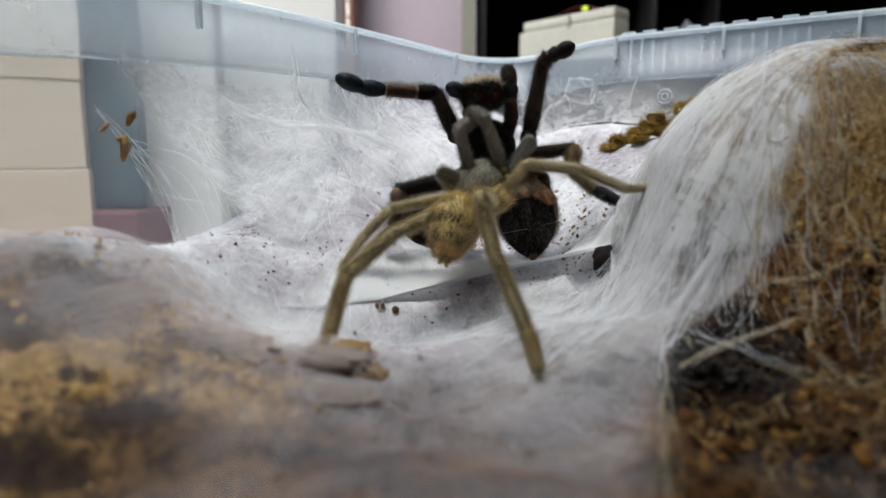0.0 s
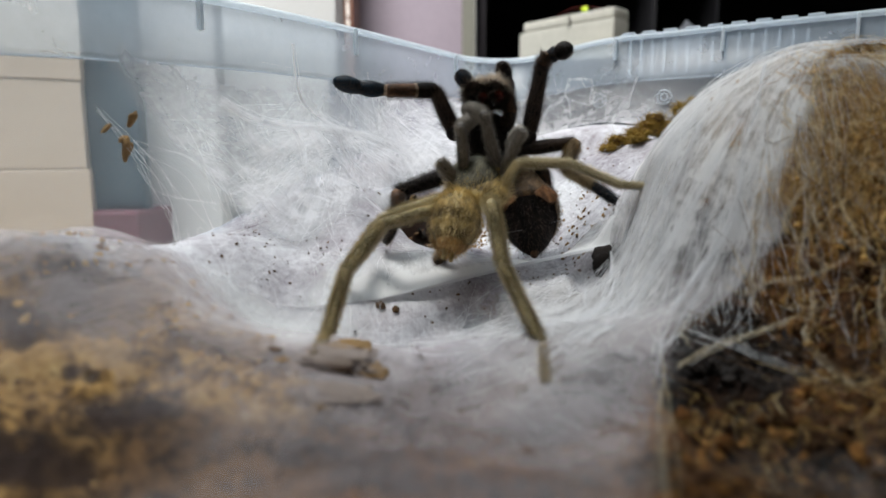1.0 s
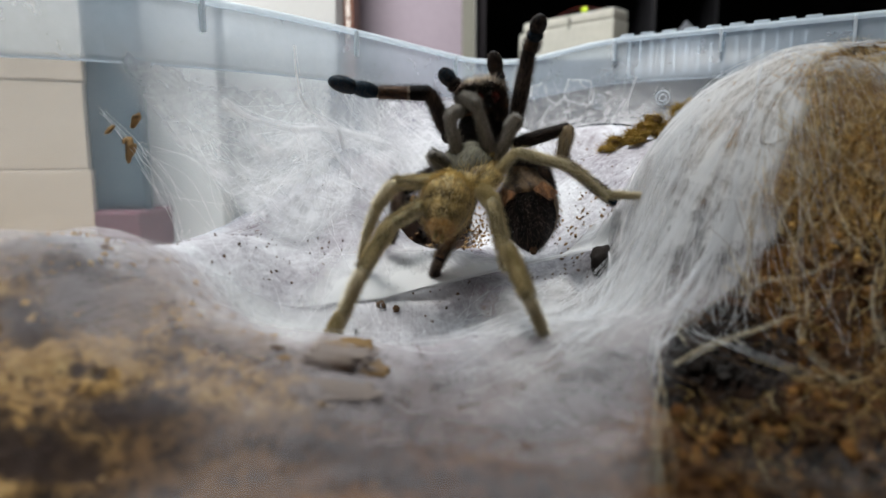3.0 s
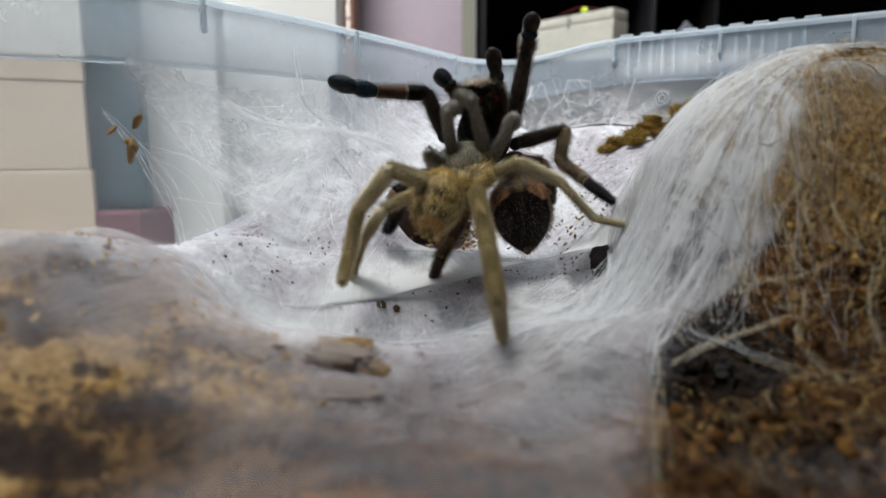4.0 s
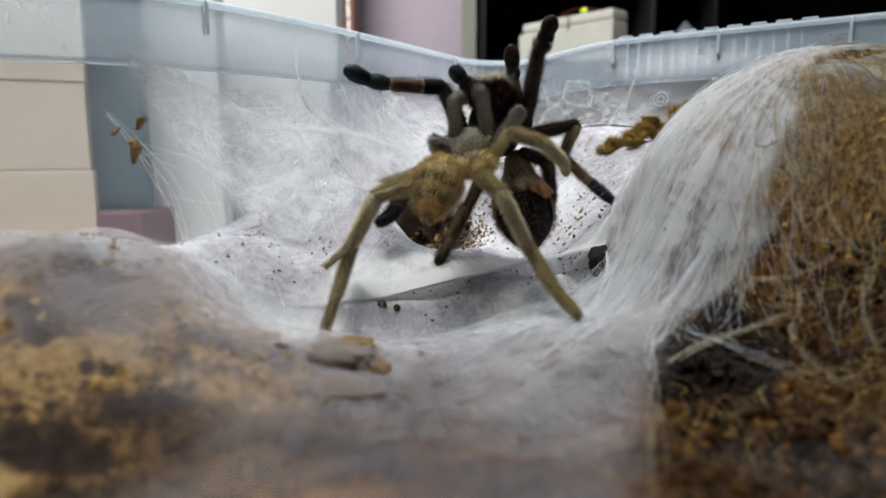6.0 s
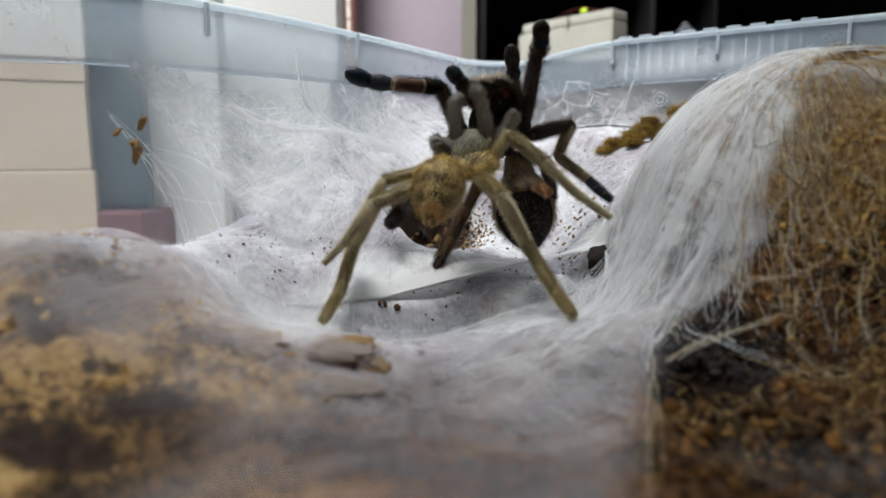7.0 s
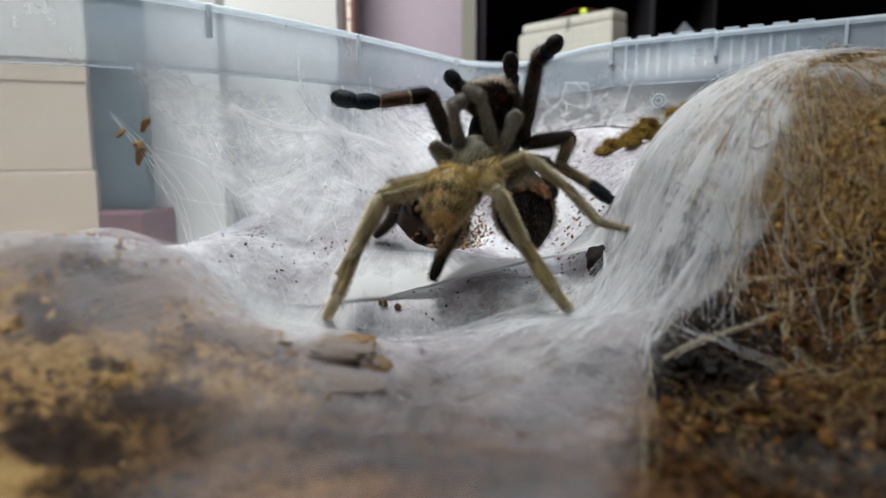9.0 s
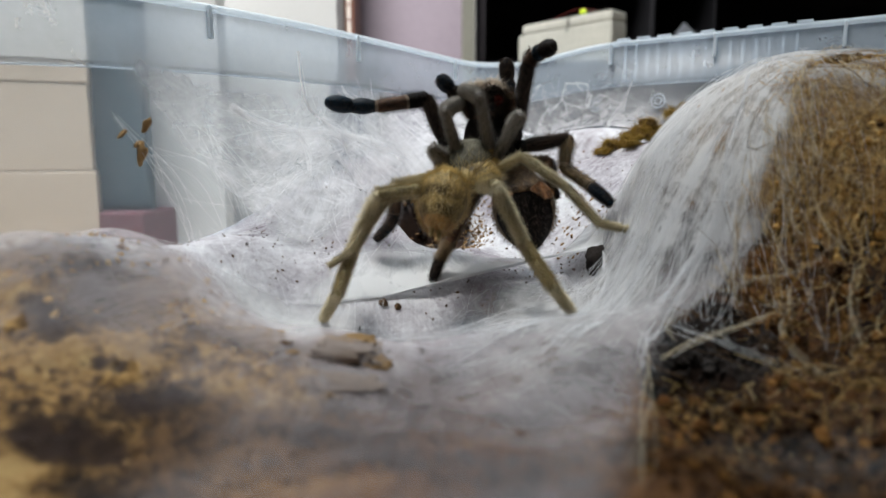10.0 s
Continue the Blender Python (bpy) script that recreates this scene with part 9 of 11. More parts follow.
    walk(leg[1], [(0, aim(.0000, .0000, .0000, -.0001, -.0006, .0066)), (0.5, aim(.0000, .0000, .0000, .0019, -.0007, .0064)), (1, aim(.0000, .0000, .0000, .0013, -.0007, .0065)), (1.5, aim(.0000, .0000, .0000, .0012, -.0034, .0056)), (2, aim(.0000, .0000, .0000, -.0004, -.0037, .0056)), (2.5, aim(.0000, .0000, .0000, -.0008, -.0013, .0065)), (3.2, aim(.0000, .0000, .0000, -.0019, -.0005, .0064)), (3.7, aim(.0000, .0000, .0000, -.0026, -.0005, .0061)), (4, aim(.0000, .0000, .0000, -.0030, -.0005, .0059)), (4.2, aim(.0000, .0000, .0000, -.0021, -.0023, .0059)), (4.5, aim(.0000, .0000, .0000, -.0006, -.0037, .0055)), (5, aim(.0000, .0000, .0000, -.0021, -.0048, .0042)), (5.5, aim(.0000, .0000, .0000, -.0016, -.0046, .0045)), (6.2, aim(.0000, .0000, .0000, -.0021, -.0045, .0044)), (7, aim(.0000, .0000, .0000, -.0028, -.0043, .0042)), (7.5, aim(.0000, .0000, .0000, -.0028, -.0039, .0046)), (7.8, aim(.0000, .0000, .0000, -.0028, -.0036, .0049)), (8, aim(.0000, .0000, .0000, -.0028, -.0034, .0050)), (8.5, aim(.0000, .0000, .0000, -.0030, -.0025, .0054)), (9, aim(.0000, .0000, .0000, -.0032, -.0004, .0059)), (9.5, aim(.0000, .0000, .0000, -.0037, -.0004, .0056)), (10, aim(.0000, .0000, .0000, -.0041, -.0003, .0053))])
    walk(leg[2], [(0, aim(-.0001, -.0006, .0066, -.0015, -.0002, .0027)), (0.5, aim(.0019, -.0007, .0064, -.0012, -.0002, .0029)), (1, aim(.0013, -.0007, .0065, -.0016, -.0002, .0026)), (1.5, aim(.0012, -.0034, .0056, -.0017, .0013, .0022)), (2, aim(-.0004, -.0037, .0056, -.0017, .0017, .0019)), (2.5, aim(-.0008, -.0013, .0065, -.0023, .0008, .0019)), (3.2, aim(-.0019, -.0005, .0064, -.0023, -.0009, .0019)), (3.7, aim(-.0026, -.0005, .0061, -.0022, -.0002, .0021)), (4, aim(-.0030, -.0005, .0059, -.0022, -.0002, .0022)), (4.2, aim(-.0021, -.0023, .0059, -.0022, .0007, .0020)), (4.5, aim(-.0006, -.0037, .0055, -.0023, .0009, .0018)), (5, aim(-.0021, -.0048, .0042, -.0023, .0010, .0018)), (5.5, aim(-.0016, -.0046, .0045, -.0021, .0013, .0019)), (6.2, aim(-.0021, -.0045, .0044, -.0022, .0011, .0019)), (7, aim(-.0028, -.0043, .0042, -.0023, .0009, .0018)), (7.5, aim(-.0028, -.0039, .0046, -.0022, .0011, .0019)), (7.8, aim(-.0028, -.0036, .0049, -.0022, .0012, .0019)), (8, aim(-.0028, -.0034, .0050, -.0021, .0012, .0019)), (8.5, aim(-.0030, -.0025, .0054, -.0022, .0011, .0019)), (9, aim(-.0032, -.0004, .0059, -.0024, -.0010, .0017)), (9.5, aim(-.0037, -.0004, .0056, -.0024, -.0001, .0019)), (10, aim(-.0041, -.0003, .0053, -.0024, -.0001, .0019))])
    walk(leg[3], [(0, aim(-.0016, -.0008, .0093, -.0021, -.0001, .0017)), (0.5, aim(.0007, -.0009, .0092, -.0014, -.0002, .0022)), (1, aim(-.0003, -.0009, .0092, -.0015, -.0002, .0022)), (1.5, aim(-.0005, -.0022, .0078, -.0014, -.0002, .0022)), (2, aim(-.0021, -.0020, .0075, -.0014, .0006, .0022)), (2.5, aim(-.0032, -.0005, .0083, -.0016, .0010, .0019)), (3.2, aim(-.0042, -.0014, .0082, -.0017, .0009, .0019)), (3.7, aim(-.0048, -.0007, .0082, -.0018, .0004, .0019)), (4, aim(-.0052, -.0007, .0081, -.0019, -.0002, .0018)), (4.2, aim(-.0044, -.0016, .0079, -.0018, .0007, .0018)), (4.5, aim(-.0029, -.0028, .0074, -.0018, .0007, .0018)), (5, aim(-.0044, -.0038, .0060, -.0018, .0008, .0018)), (5.5, aim(-.0037, -.0034, .0064, -.0020, .0003, .0018)), (6.2, aim(-.0043, -.0034, .0062, -.0019, .0006, .0018)), (7, aim(-.0051, -.0034, .0061, -.0018, .0008, .0018)), (7.5, aim(-.0050, -.0028, .0065, -.0018, .0007, .0018)), (7.8, aim(-.0049, -.0024, .0067, -.0018, .0007, .0018)), (8, aim(-.0049, -.0021, .0069, -.0018, .0007, .0018)), (8.5, aim(-.0052, -.0015, .0073, -.0018, .0007, .0018)), (9, aim(-.0056, -.0014, .0075, -.0018, .0007, .0018)), (9.5, aim(-.0061, -.0005, .0075, -.0019, -.0005, .0018)), (10, aim(-.0065, -.0005, .0072, -.0019, -.0002, .0018))])
    walk(leg[4], [(0, aim(-.0037, -.0010, .0110, -.0050, -.0002, .0020)), (0.5, aim(-.0007, -.0011, .0114, -.0034, .0012, .0040)), (1, aim(-.0019, -.0010, .0113, -.0033, .0018, .0039)), (1.5, aim(-.0020, -.0023, .0101, -.0034, .0012, .0040)), (2, aim(-.0036, -.0014, .0097, -.0030, .0023, .0038)), (2.5, aim(-.0048, .0005, .0102, -.0033, -.0029, .0032)), (3.2, aim(-.0059, -.0005, .0101, -.0033, .0023, .0037)), (3.7, aim(-.0067, -.0003, .0101, -.0033, .0024, .0036)), (4, aim(-.0071, -.0009, .0100, -.0034, .0023, .0035)), (4.2, aim(-.0061, -.0009, .0098, -.0034, .0019, .0038)), (4.5, aim(-.0047, -.0020, .0092, -.0036, .0000, .0040)), (5, aim(-.0062, -.0030, .0078, -.0034, .0008, .0041)), (5.5, aim(-.0056, -.0031, .0082, -.0034, .0016, .0039)), (6.2, aim(-.0062, -.0029, .0080, -.0034, .0013, .0040)), (7, aim(-.0069, -.0026, .0079, -.0034, .0008, .0041)), (7.5, aim(-.0068, -.0021, .0083, -.0034, .0007, .0041)), (7.8, aim(-.0067, -.0017, .0086, -.0034, .0007, .0041)), (8, aim(-.0067, -.0014, .0088, -.0034, .0007, .0041)), (8.5, aim(-.0070, -.0008, .0091, -.0035, .0006, .0040)), (9, aim(-.0074, -.0007, .0094, -.0036, .0006, .0040)), (9.5, aim(-.0080, -.0010, .0093, -.0036, .0012, .0038)), (10, aim(-.0084, -.0006, .0090, -.0038, .0005, .0038))])
    leg = female["FRP"]
    walk(leg[0], [(0, pose(.0200, .2129, .0911)), (0.5, pose(.0200, .2126, .0923)), (1, pose(.0200, .2123, .0934)), (1.5, pose(.0203, .2119, .0944)), (2, pose(.0207, .2116, .0954)), (2.5, pose(.0185, .2111, .0955)), (3.2, pose(.0185, .2104, .0955)), (3.7, pose(.0185, .2099, .0956)), (4, pose(.0185, .2096, .0957)), (4.2, pose(.0191, .2095, .0962)), (4.5, pose(.0200, .2093, .0970)), (5, pose(.0214, .2090, .0983)), (5.5, pose(.0221, .2086, .0986)), (6.2, pose(.0221, .2079, .0986)), (7, pose(.0221, .2071, .0986)), (7.5, pose(.0221, .2065, .0979)), (7.8, pose(.0221, .2062, .0974)), (8, pose(.0221, .2059, .0971)), (8.5, pose(.0221, .2054, .0967)), (9, pose(.0221, .2048, .0964)), (9.5, pose(.0214, .2043, .0960)), (10, pose(.0207, .2037, .0956))])
    walk(leg[1], [(0, aim(.0000, .0000, .0000, .0020, -.0006, .0053)), (0.5, aim(.0000, .0000, .0000, .0023, -.0006, .0052)), (1, aim(.0000, .0000, .0000, .0018, .0002, .0054)), (1.5, aim(.0000, .0000, .0000, .0018, .0002, .0054)), (2, aim(.0000, .0000, .0000, .0013, .0029, .0047)), (2.5, aim(.0000, .0000, .0000, .0010, .0012, .0055)), (3.2, aim(.0000, .0000, .0000, .0006, -.0005, .0056)), (3.7, aim(.0000, .0000, .0000, .0004, -.0005, .0056)), (4, aim(.0000, .0000, .0000, .0003, -.0005, .0056)), (4.2, aim(.0000, .0000, .0000, .0009, -.0006, .0056)), (4.5, aim(.0000, .0000, .0000, .0019, -.0007, .0053)), (5, aim(.0000, .0000, .0000, .0015, .0025, .0049)), (5.5, aim(.0000, .0000, .0000, .0017, .0027, .0047)), (6.2, aim(.0000, .0000, .0000, .0018, .0025, .0048)), (7, aim(.0000, .0000, .0000, .0020, .0022, .0048)), (7.5, aim(.0000, .0000, .0000, .0025, .0019, .0047)), (7.8, aim(.0000, .0000, .0000, .0025, .0020, .0047)), (8, aim(.0000, .0000, .0000, .0025, .0021, .0046)), (8.5, aim(.0000, .0000, .0000, .0019, .0017, .0051)), (9, aim(.0000, .0000, .0000, .0013, .0009, .0054)), (9.5, aim(.0000, .0000, .0000, .0015, .0020, .0051)), (10, aim(.0000, .0000, .0000, .0017, .0028, .0047))])
    walk(leg[2], [(0, aim(.0020, -.0006, .0053, -.0002, -.0006, .0067)), (0.5, aim(.0023, -.0006, .0052, -.0006, .0009, .0066)), (1, aim(.0018, .0002, .0054, -.0008, .0019, .0064)), (1.5, aim(.0018, .0002, .0054, -.0008, .0018, .0064)), (2, aim(.0013, .0029, .0047, -.0013, -.0027, .0060)), (2.5, aim(.0010, .0012, .0055, -.0012, .0016, .0064)), (3.2, aim(.0006, -.0005, .0056, -.0014, -.0006, .0066)), (3.7, aim(.0004, -.0005, .0056, -.0013, -.0006, .0066)), (4, aim(.0003, -.0005, .0056, -.0013, -.0007, .0066)), (4.2, aim(.0009, -.0006, .0056, -.0011, -.0007, .0066)), (4.5, aim(.0019, -.0007, .0053, -.0009, -.0004, .0067)), (5, aim(.0015, .0025, .0049, -.0015, -.0027, .0060)), (5.5, aim(.0017, .0027, .0047, -.0013, -.0028, .0060)), (6.2, aim(.0018, .0025, .0048, -.0013, -.0028, .0060)), (7, aim(.0020, .0022, .0048, -.0013, -.0028, .0060)), (7.5, aim(.0025, .0019, .0047, -.0006, .0017, .0065)), (7.8, aim(.0025, .0020, .0047, -.0006, .0017, .0065)), (8, aim(.0025, .0021, .0046, -.0006, .0017, .0065)), (8.5, aim(.0019, .0017, .0051, -.0007, .0017, .0065)), (9, aim(.0013, .0009, .0054, -.0008, .0018, .0064)), (9.5, aim(.0015, .0020, .0051, -.0008, .0017, .0065)), (10, aim(.0017, .0028, .0047, -.0013, -.0027, .0061))])
    walk(leg[3], [(0, aim(.0019, -.0012, .0120, -.0005, -.0004, .0042)), (0.5, aim(.0017, .0003, .0118, -.0004, .0020, .0038)), (1, aim(.0010, .0020, .0118, -.0004, .0019, .0038)), (1.5, aim(.0010, .0021, .0118, -.0004, .0019, .0038)), (2, aim(.0000, .0002, .0107, -.0002, .0020, .0038)), (2.5, aim(-.0003, .0028, .0119, -.0008, -.0026, .0032)), (3.2, aim(-.0008, -.0011, .0122, -.0005, .0018, .0038)), (3.7, aim(-.0009, -.0011, .0122, -.0007, .0002, .0042)), (4, aim(-.0010, -.0012, .0122, -.0008, -.0005, .0042)), (4.2, aim(-.0002, -.0012, .0122, -.0006, -.0005, .0042)), (4.5, aim(.0010, -.0010, .0120, -.0005, -.0005, .0042)), (5, aim(0, -.0002, .0108, -.0006, -.0005, .0042)), (5.5, aim(.0004, -.0001, .0107, -.0003, -.0005, .0042)), (6.2, aim(.0005, -.0004, .0107, -.0004, -.0005, .0042)), (7, aim(.0007, -.0007, .0108, -.0005, -.0005, .0042)), (7.5, aim(.0019, .0036, .0112, -.0005, -.0021, .0037)), (7.8, aim(.0019, .0037, .0111, -.0006, -.0018, .0038)), (8, aim(.0019, .0038, .0111, -.0006, -.0015, .0039)), (8.5, aim(.0012, .0034, .0115, -.0006, -.0015, .0039)), (9, aim(.0005, .0027, .0119, -.0004, .0007, .0042)), (9.5, aim(.0007, .0037, .0115, -.0006, -.0015, .0040)), (10, aim(.0004, .0001, .0107, -.0003, .0008, .0042))])
    walk(leg[4], [(0, aim(.0014, -.0016, .0162, -.0008, .0034, .0055)), (0.5, aim(.0013, .0023, .0156, -.0018, -.0046, .0044)), (1, aim(.0005, .0040, .0156, -.0017, -.0036, .0052)), (1.5, aim(.0005, .0040, .0156, -.0013, -.0035, .0054)), (2, aim(-.0002, .0022, .0145, -.0015, -.0019, .0061)), (2.5, aim(-.0011, .0001, .0151, -.0012, -.0002, .0065)), (3.2, aim(-.0013, .0007, .0160, -.0012, -.0003, .0065)), (3.7, aim(-.0016, -.0009, .0164, -.0011, .0001, .0065)), (4, aim(-.0018, -.0017, .0164, -.0012, -.0010, .0064)), (4.2, aim(-.0009, -.0017, .0164, -.0009, .0001, .0065)), (4.5, aim(.0005, -.0015, .0162, -.0006, .0008, .0065)), (5, aim(-.0006, -.0007, .0150, -.0008, .0005, .0065)), (5.5, aim(.0001, -.0007, .0149, -.0005, -.0001, .0065)), (6.2, aim(.0001, -.0009, .0149, -.0006, -.0001, .0065)), (7, aim(.0002, -.0012, .0150, -.0007, -.0001, .0065)), (7.5, aim(.0014, .0015, .0149, -.0002, .0009, .0065)), (7.8, aim(.0013, .0019, .0150, -.0007, -.0030, .0058)), (8, aim(.0013, .0023, .0151, -.0008, -.0031, .0057)), (8.5, aim(.0006, .0019, .0154, -.0003, .0014, .0064)), (9, aim(.0001, .0034, .0161, -.0008, -.0031, .0058)), (9.5, aim(.0001, .0022, .0155, -.0009, -.0031, .0057)), (10, aim(.0001, .0009, .0149, -.0005, .0015, .0064))])
    leg = female["FR1"]
    walk(leg[0], [(0, pose(.0279, .2149, .0910)), (0.5, pose(.0274, .2146, .0924)), (1, pose(.0279, .2139, .0911)), (1.5, pose(.0279, .2135, .0918)), (2, pose(.0274, .2131, .0922)), (2.5, pose(.0242, .2132, .0963)), (3.2, pose(.0235, .2125, .0962)), (3.7, pose(.0230, .2120, .0962)), (4, pose(.0227, .2117, .0961)), (4.2, pose(.0241, .2115, .0962)), (4.5, pose(.0261, .2112, .0962)), (5, pose(.0251, .2109, .0972)), (5.5, pose(.0270, .2104, .0973)), (6.2, pose(.0266, .2096, .0965)), (7, pose(.0261, .2087, .0956)), (7.5, pose(.0270, .2081, .0948)), (7.8, pose(.0264, .2077, .0943)), (8, pose(.0261, .2075, .0939)), (8.5, pose(.0261, .2069, .0931)), (9, pose(.0261, .2064, .0932)), (9.5, pose(.0247, .2059, .0931)), (10, pose(.0233, .2054, .0929))])
    walk(leg[1], [(0, aim(.0000, .0000, .0000, .0050, .0061, .0238)), (0.5, aim(.0000, .0000, .0000, .0050, .0060, .0238)), (1, aim(.0000, .0000, .0000, .0050, .0061, .0238)), (1.5, aim(.0000, .0000, .0000, .0050, .0061, .0238)), (2, aim(.0000, .0000, .0000, .0050, .0060, .0238)), (2.5, aim(.0000, .0000, .0000, .0050, .0060, .0238)), (3.2, aim(.0000, .0000, .0000, .0050, .0060, .0238)), (3.7, aim(.0000, .0000, .0000, .0050, .0060, .0238)), (4, aim(.0000, .0000, .0000, .0050, .0060, .0238)), (4.2, aim(.0000, .0000, .0000, .0050, .0060, .0238)), (4.5, aim(.0000, .0000, .0000, .0050, .0060, .0238)), (5, aim(.0000, .0000, .0000, .0050, .0059, .0238)), (5.5, aim(.0000, .0000, .0000, .0050, .0059, .0238)), (6.2, aim(.0000, .0000, .0000, .0050, .0060, .0238)), (7, aim(.0000, .0000, .0000, .0050, .0060, .0238)), (7.5, aim(.0000, .0000, .0000, .0050, .0060, .0238)), (7.8, aim(.0000, .0000, .0000, .0050, .0060, .0238)), (8, aim(.0000, .0000, .0000, .0050, .0060, .0238)), (8.5, aim(.0000, .0000, .0000, .0050, .0061, .0238)), (9, aim(.0000, .0000, .0000, .0050, .0061, .0238)), (9.5, aim(.0000, .0000, .0000, .0050, .0061, .0238)), (10, aim(.0000, .0000, .0000, .0050, .0061, .0238))])
    walk(leg[2], [(0, aim(.0050, .0061, .0238, .0019, -.0007, .0029)), (0.5, aim(.0050, .0060, .0238, .0010, -.0027, .0019)), (1, aim(.0050, .0061, .0238, .0015, -.0007, .0031)), (1.5, aim(.0050, .0061, .0238, .0015, -.0017, .0026)), (2, aim(.0050, .0060, .0238, .0017, -.0007, .0029)), (2.5, aim(.0050, .0060, .0238, .0016, -.0018, .0026)), (3.2, aim(.0050, .0060, .0238, .0010, -.0020, .0027)), (3.7, aim(.0050, .0060, .0238, .0007, -.0019, .0028)), (4, aim(.0050, .0060, .0238, .0004, -.0019, .0029)), (4.2, aim(.0050, .0060, .0238, .0009, -.0016, .0030)), (4.5, aim(.0050, .0060, .0238, .0016, -.0008, .0030)), (5, aim(.0050, .0059, .0238, .0012, -.0018, .0027)), (5.5, aim(.0050, .0059, .0238, .0015, -.0022, .0023)), (6.2, aim(.0050, .0060, .0238, .0012, -.0023, .0023)), (7, aim(.0050, .0060, .0238, .0009, -.0025, .0023)), (7.5, aim(.0050, .0060, .0238, .0008, -.0029, .0017)), (7.8, aim(.0050, .0060, .0238, .0009, -.0030, .0015)), (8, aim(.0050, .0060, .0238, .0010, -.0031, .0013)), (8.5, aim(.0050, .0061, .0238, .0015, -.0021, .0024)), (9, aim(.0050, .0061, .0238, .0015, -.0021, .0024)), (9.5, aim(.0050, .0061, .0238, .0015, -.0019, .0025)), (10, aim(.0050, .0061, .0238, .0016, -.0016, .0026))])
    walk(leg[3], [(0, aim(.0069, .0053, .0267, .0030, -.0006, .0005)), (0.5, aim(.0060, .0033, .0257, .0025, -.0017, -.0008)), (1, aim(.0066, .0053, .0268, .0030, -.0006, .0003)), (1.5, aim(.0066, .0043, .0264, .0025, -.0014, .0012)), (2, aim(.0068, .0053, .0267, .0017, -.0007, .0025)), (2.5, aim(.0065, .0042, .0264, .0005, -.0022, .0021)), (3.2, aim(.0060, .0040, .0265, .0003, -.0020, .0024)), (3.7, aim(.0056, .0040, .0267, .0002, -.0017, .0026)), (4, aim(.0054, .0041, .0268, .0001, -.0014, .0028)), (4.2, aim(.0059, .0044, .0268, .0003, -.0013, .0028)), (4.5, aim(.0066, .0052, .0268, .0008, -.0007, .0029)), (5, aim(.0061, .0041, .0266, .0002, -.0006, .0030)), (5.5, aim(.0065, .0038, .0262, .0009, -.0018, .0023)), (6.2, aim(.0062, .0036, .0261, .0003, -.0024, .0020)), (7, aim(.0059, .0035, .0261, -.0004, -.0026, .0017)), (7.5, aim(.0058, .0031, .0255, .0003, -.0024, .0019)), (7.8, aim(.0059, .0030, .0253, .0007, -.0028, .0012)), (8, aim(.0060, .0030, .0251, .0010, -.0028, .0008)), (8.5, aim(.0065, .0040, .0262, .0018, -.0025, .0005)), (9, aim(.0065, .0040, .0262, .0018, -.0025, .0005)), (9.5, aim(.0065, .0042, .0263, .0019, -.0024, .0004)), (10, aim(.0066, .0044, .0264, .0020, -.0023, .0003))])
    walk(leg[4], [(0, aim(.0099, .0047, .0271, .0044, -.0013, .0024)), (0.5, aim(.0085, .0016, .0249, .0029, -.0042, -.0007)), (1, aim(.0096, .0048, .0272, .0033, -.0037, .0012)), (1.5, aim(.0091, .0030, .0276, .0038, -.0013, .0032)), (2, aim(.0085, .0046, .0292, .0025, -.0013, .0043)), (2.5, aim(.0071, .0019, .0285, .0020, -.0013, .0045)), (3.2, aim(.0063, .0020, .0289, .0014, -.0013, .0048)), (3.7, aim(.0058, .0024, .0293, .0010, -.0012, .0049)), (4, aim(.0055, .0027, .0295, .0008, -.0012, .0049)), (4.2, aim(.0062, .0030, .0296, .0011, -.0012, .0049)), (4.5, aim(.0074, .0045, .0298, .0015, -.0013, .0047)), (5, aim(.0063, .0035, .0296, .0005, -.0012, .0050)), (5.5, aim(.0074, .0019, .0285, .0019, -.0020, .0043)), (6.2, aim(.0064, .0012, .0281, .0008, -.0028, .0042)), (7, aim(.0054, .0009, .0278, -.0003, -.0027, .0043)), (7.5, aim(.0061, .0006, .0274, .0004, -.0039, .0033)), (7.8, aim(.0066, .0002, .0265, .0012, -.0043, .0025)), (8, aim(.0070, .0001, .0259, .0017, -.0044, .0020)), (8.5, aim(.0083, .0015, .0267, .0026, -.0033, .0029)), (9, aim(.0083, .0015, .0267, .0027, -.0028, .0034)), (9.5, aim(.0085, .0018, .0267, .0030, -.0034, .0024)), (10, aim(.0086, .0021, .0268, .0034, -.0035, .0015))])
    leg = female["FR2"]
    walk(leg[0], [(0, pose(.0253, .2150, .0848)), (0.5, pose(.0253, .2147, .0860)), (1, pose(.0253, .2144, .0871)), (1.5, pose(.0256, .2140, .0881)), (2, pose(.0260, .2137, .0891)), (2.5, pose(.0238, .2132, .0892)), (3.2, pose(.0238, .2125, .0893)), (3.7, pose(.0238, .2120, .0893)), (4, pose(.0238, .2118, .0894)), (4.2, pose(.0244, .2116, .0899)), (4.5, pose(.0253, .2115, .0907)), (5, pose(.0267, .2112, .0921)), (5.5, pose(.0275, .2107, .0923)), (6.2, pose(.0275, .2100, .0924)), (7, pose(.0275, .2093, .0924)), (7.5, pose(.0275, .2087, .0916)), (7.8, pose(.0275, .2083, .0912)), (8, pose(.0275, .2081, .0909)), (8.5, pose(.0275, .2075, .0905)), (9, pose(.0275, .2070, .0901)), (9.5, pose(.0267, .2064, .0897)), (10, pose(.0260, .2059, .0893))])
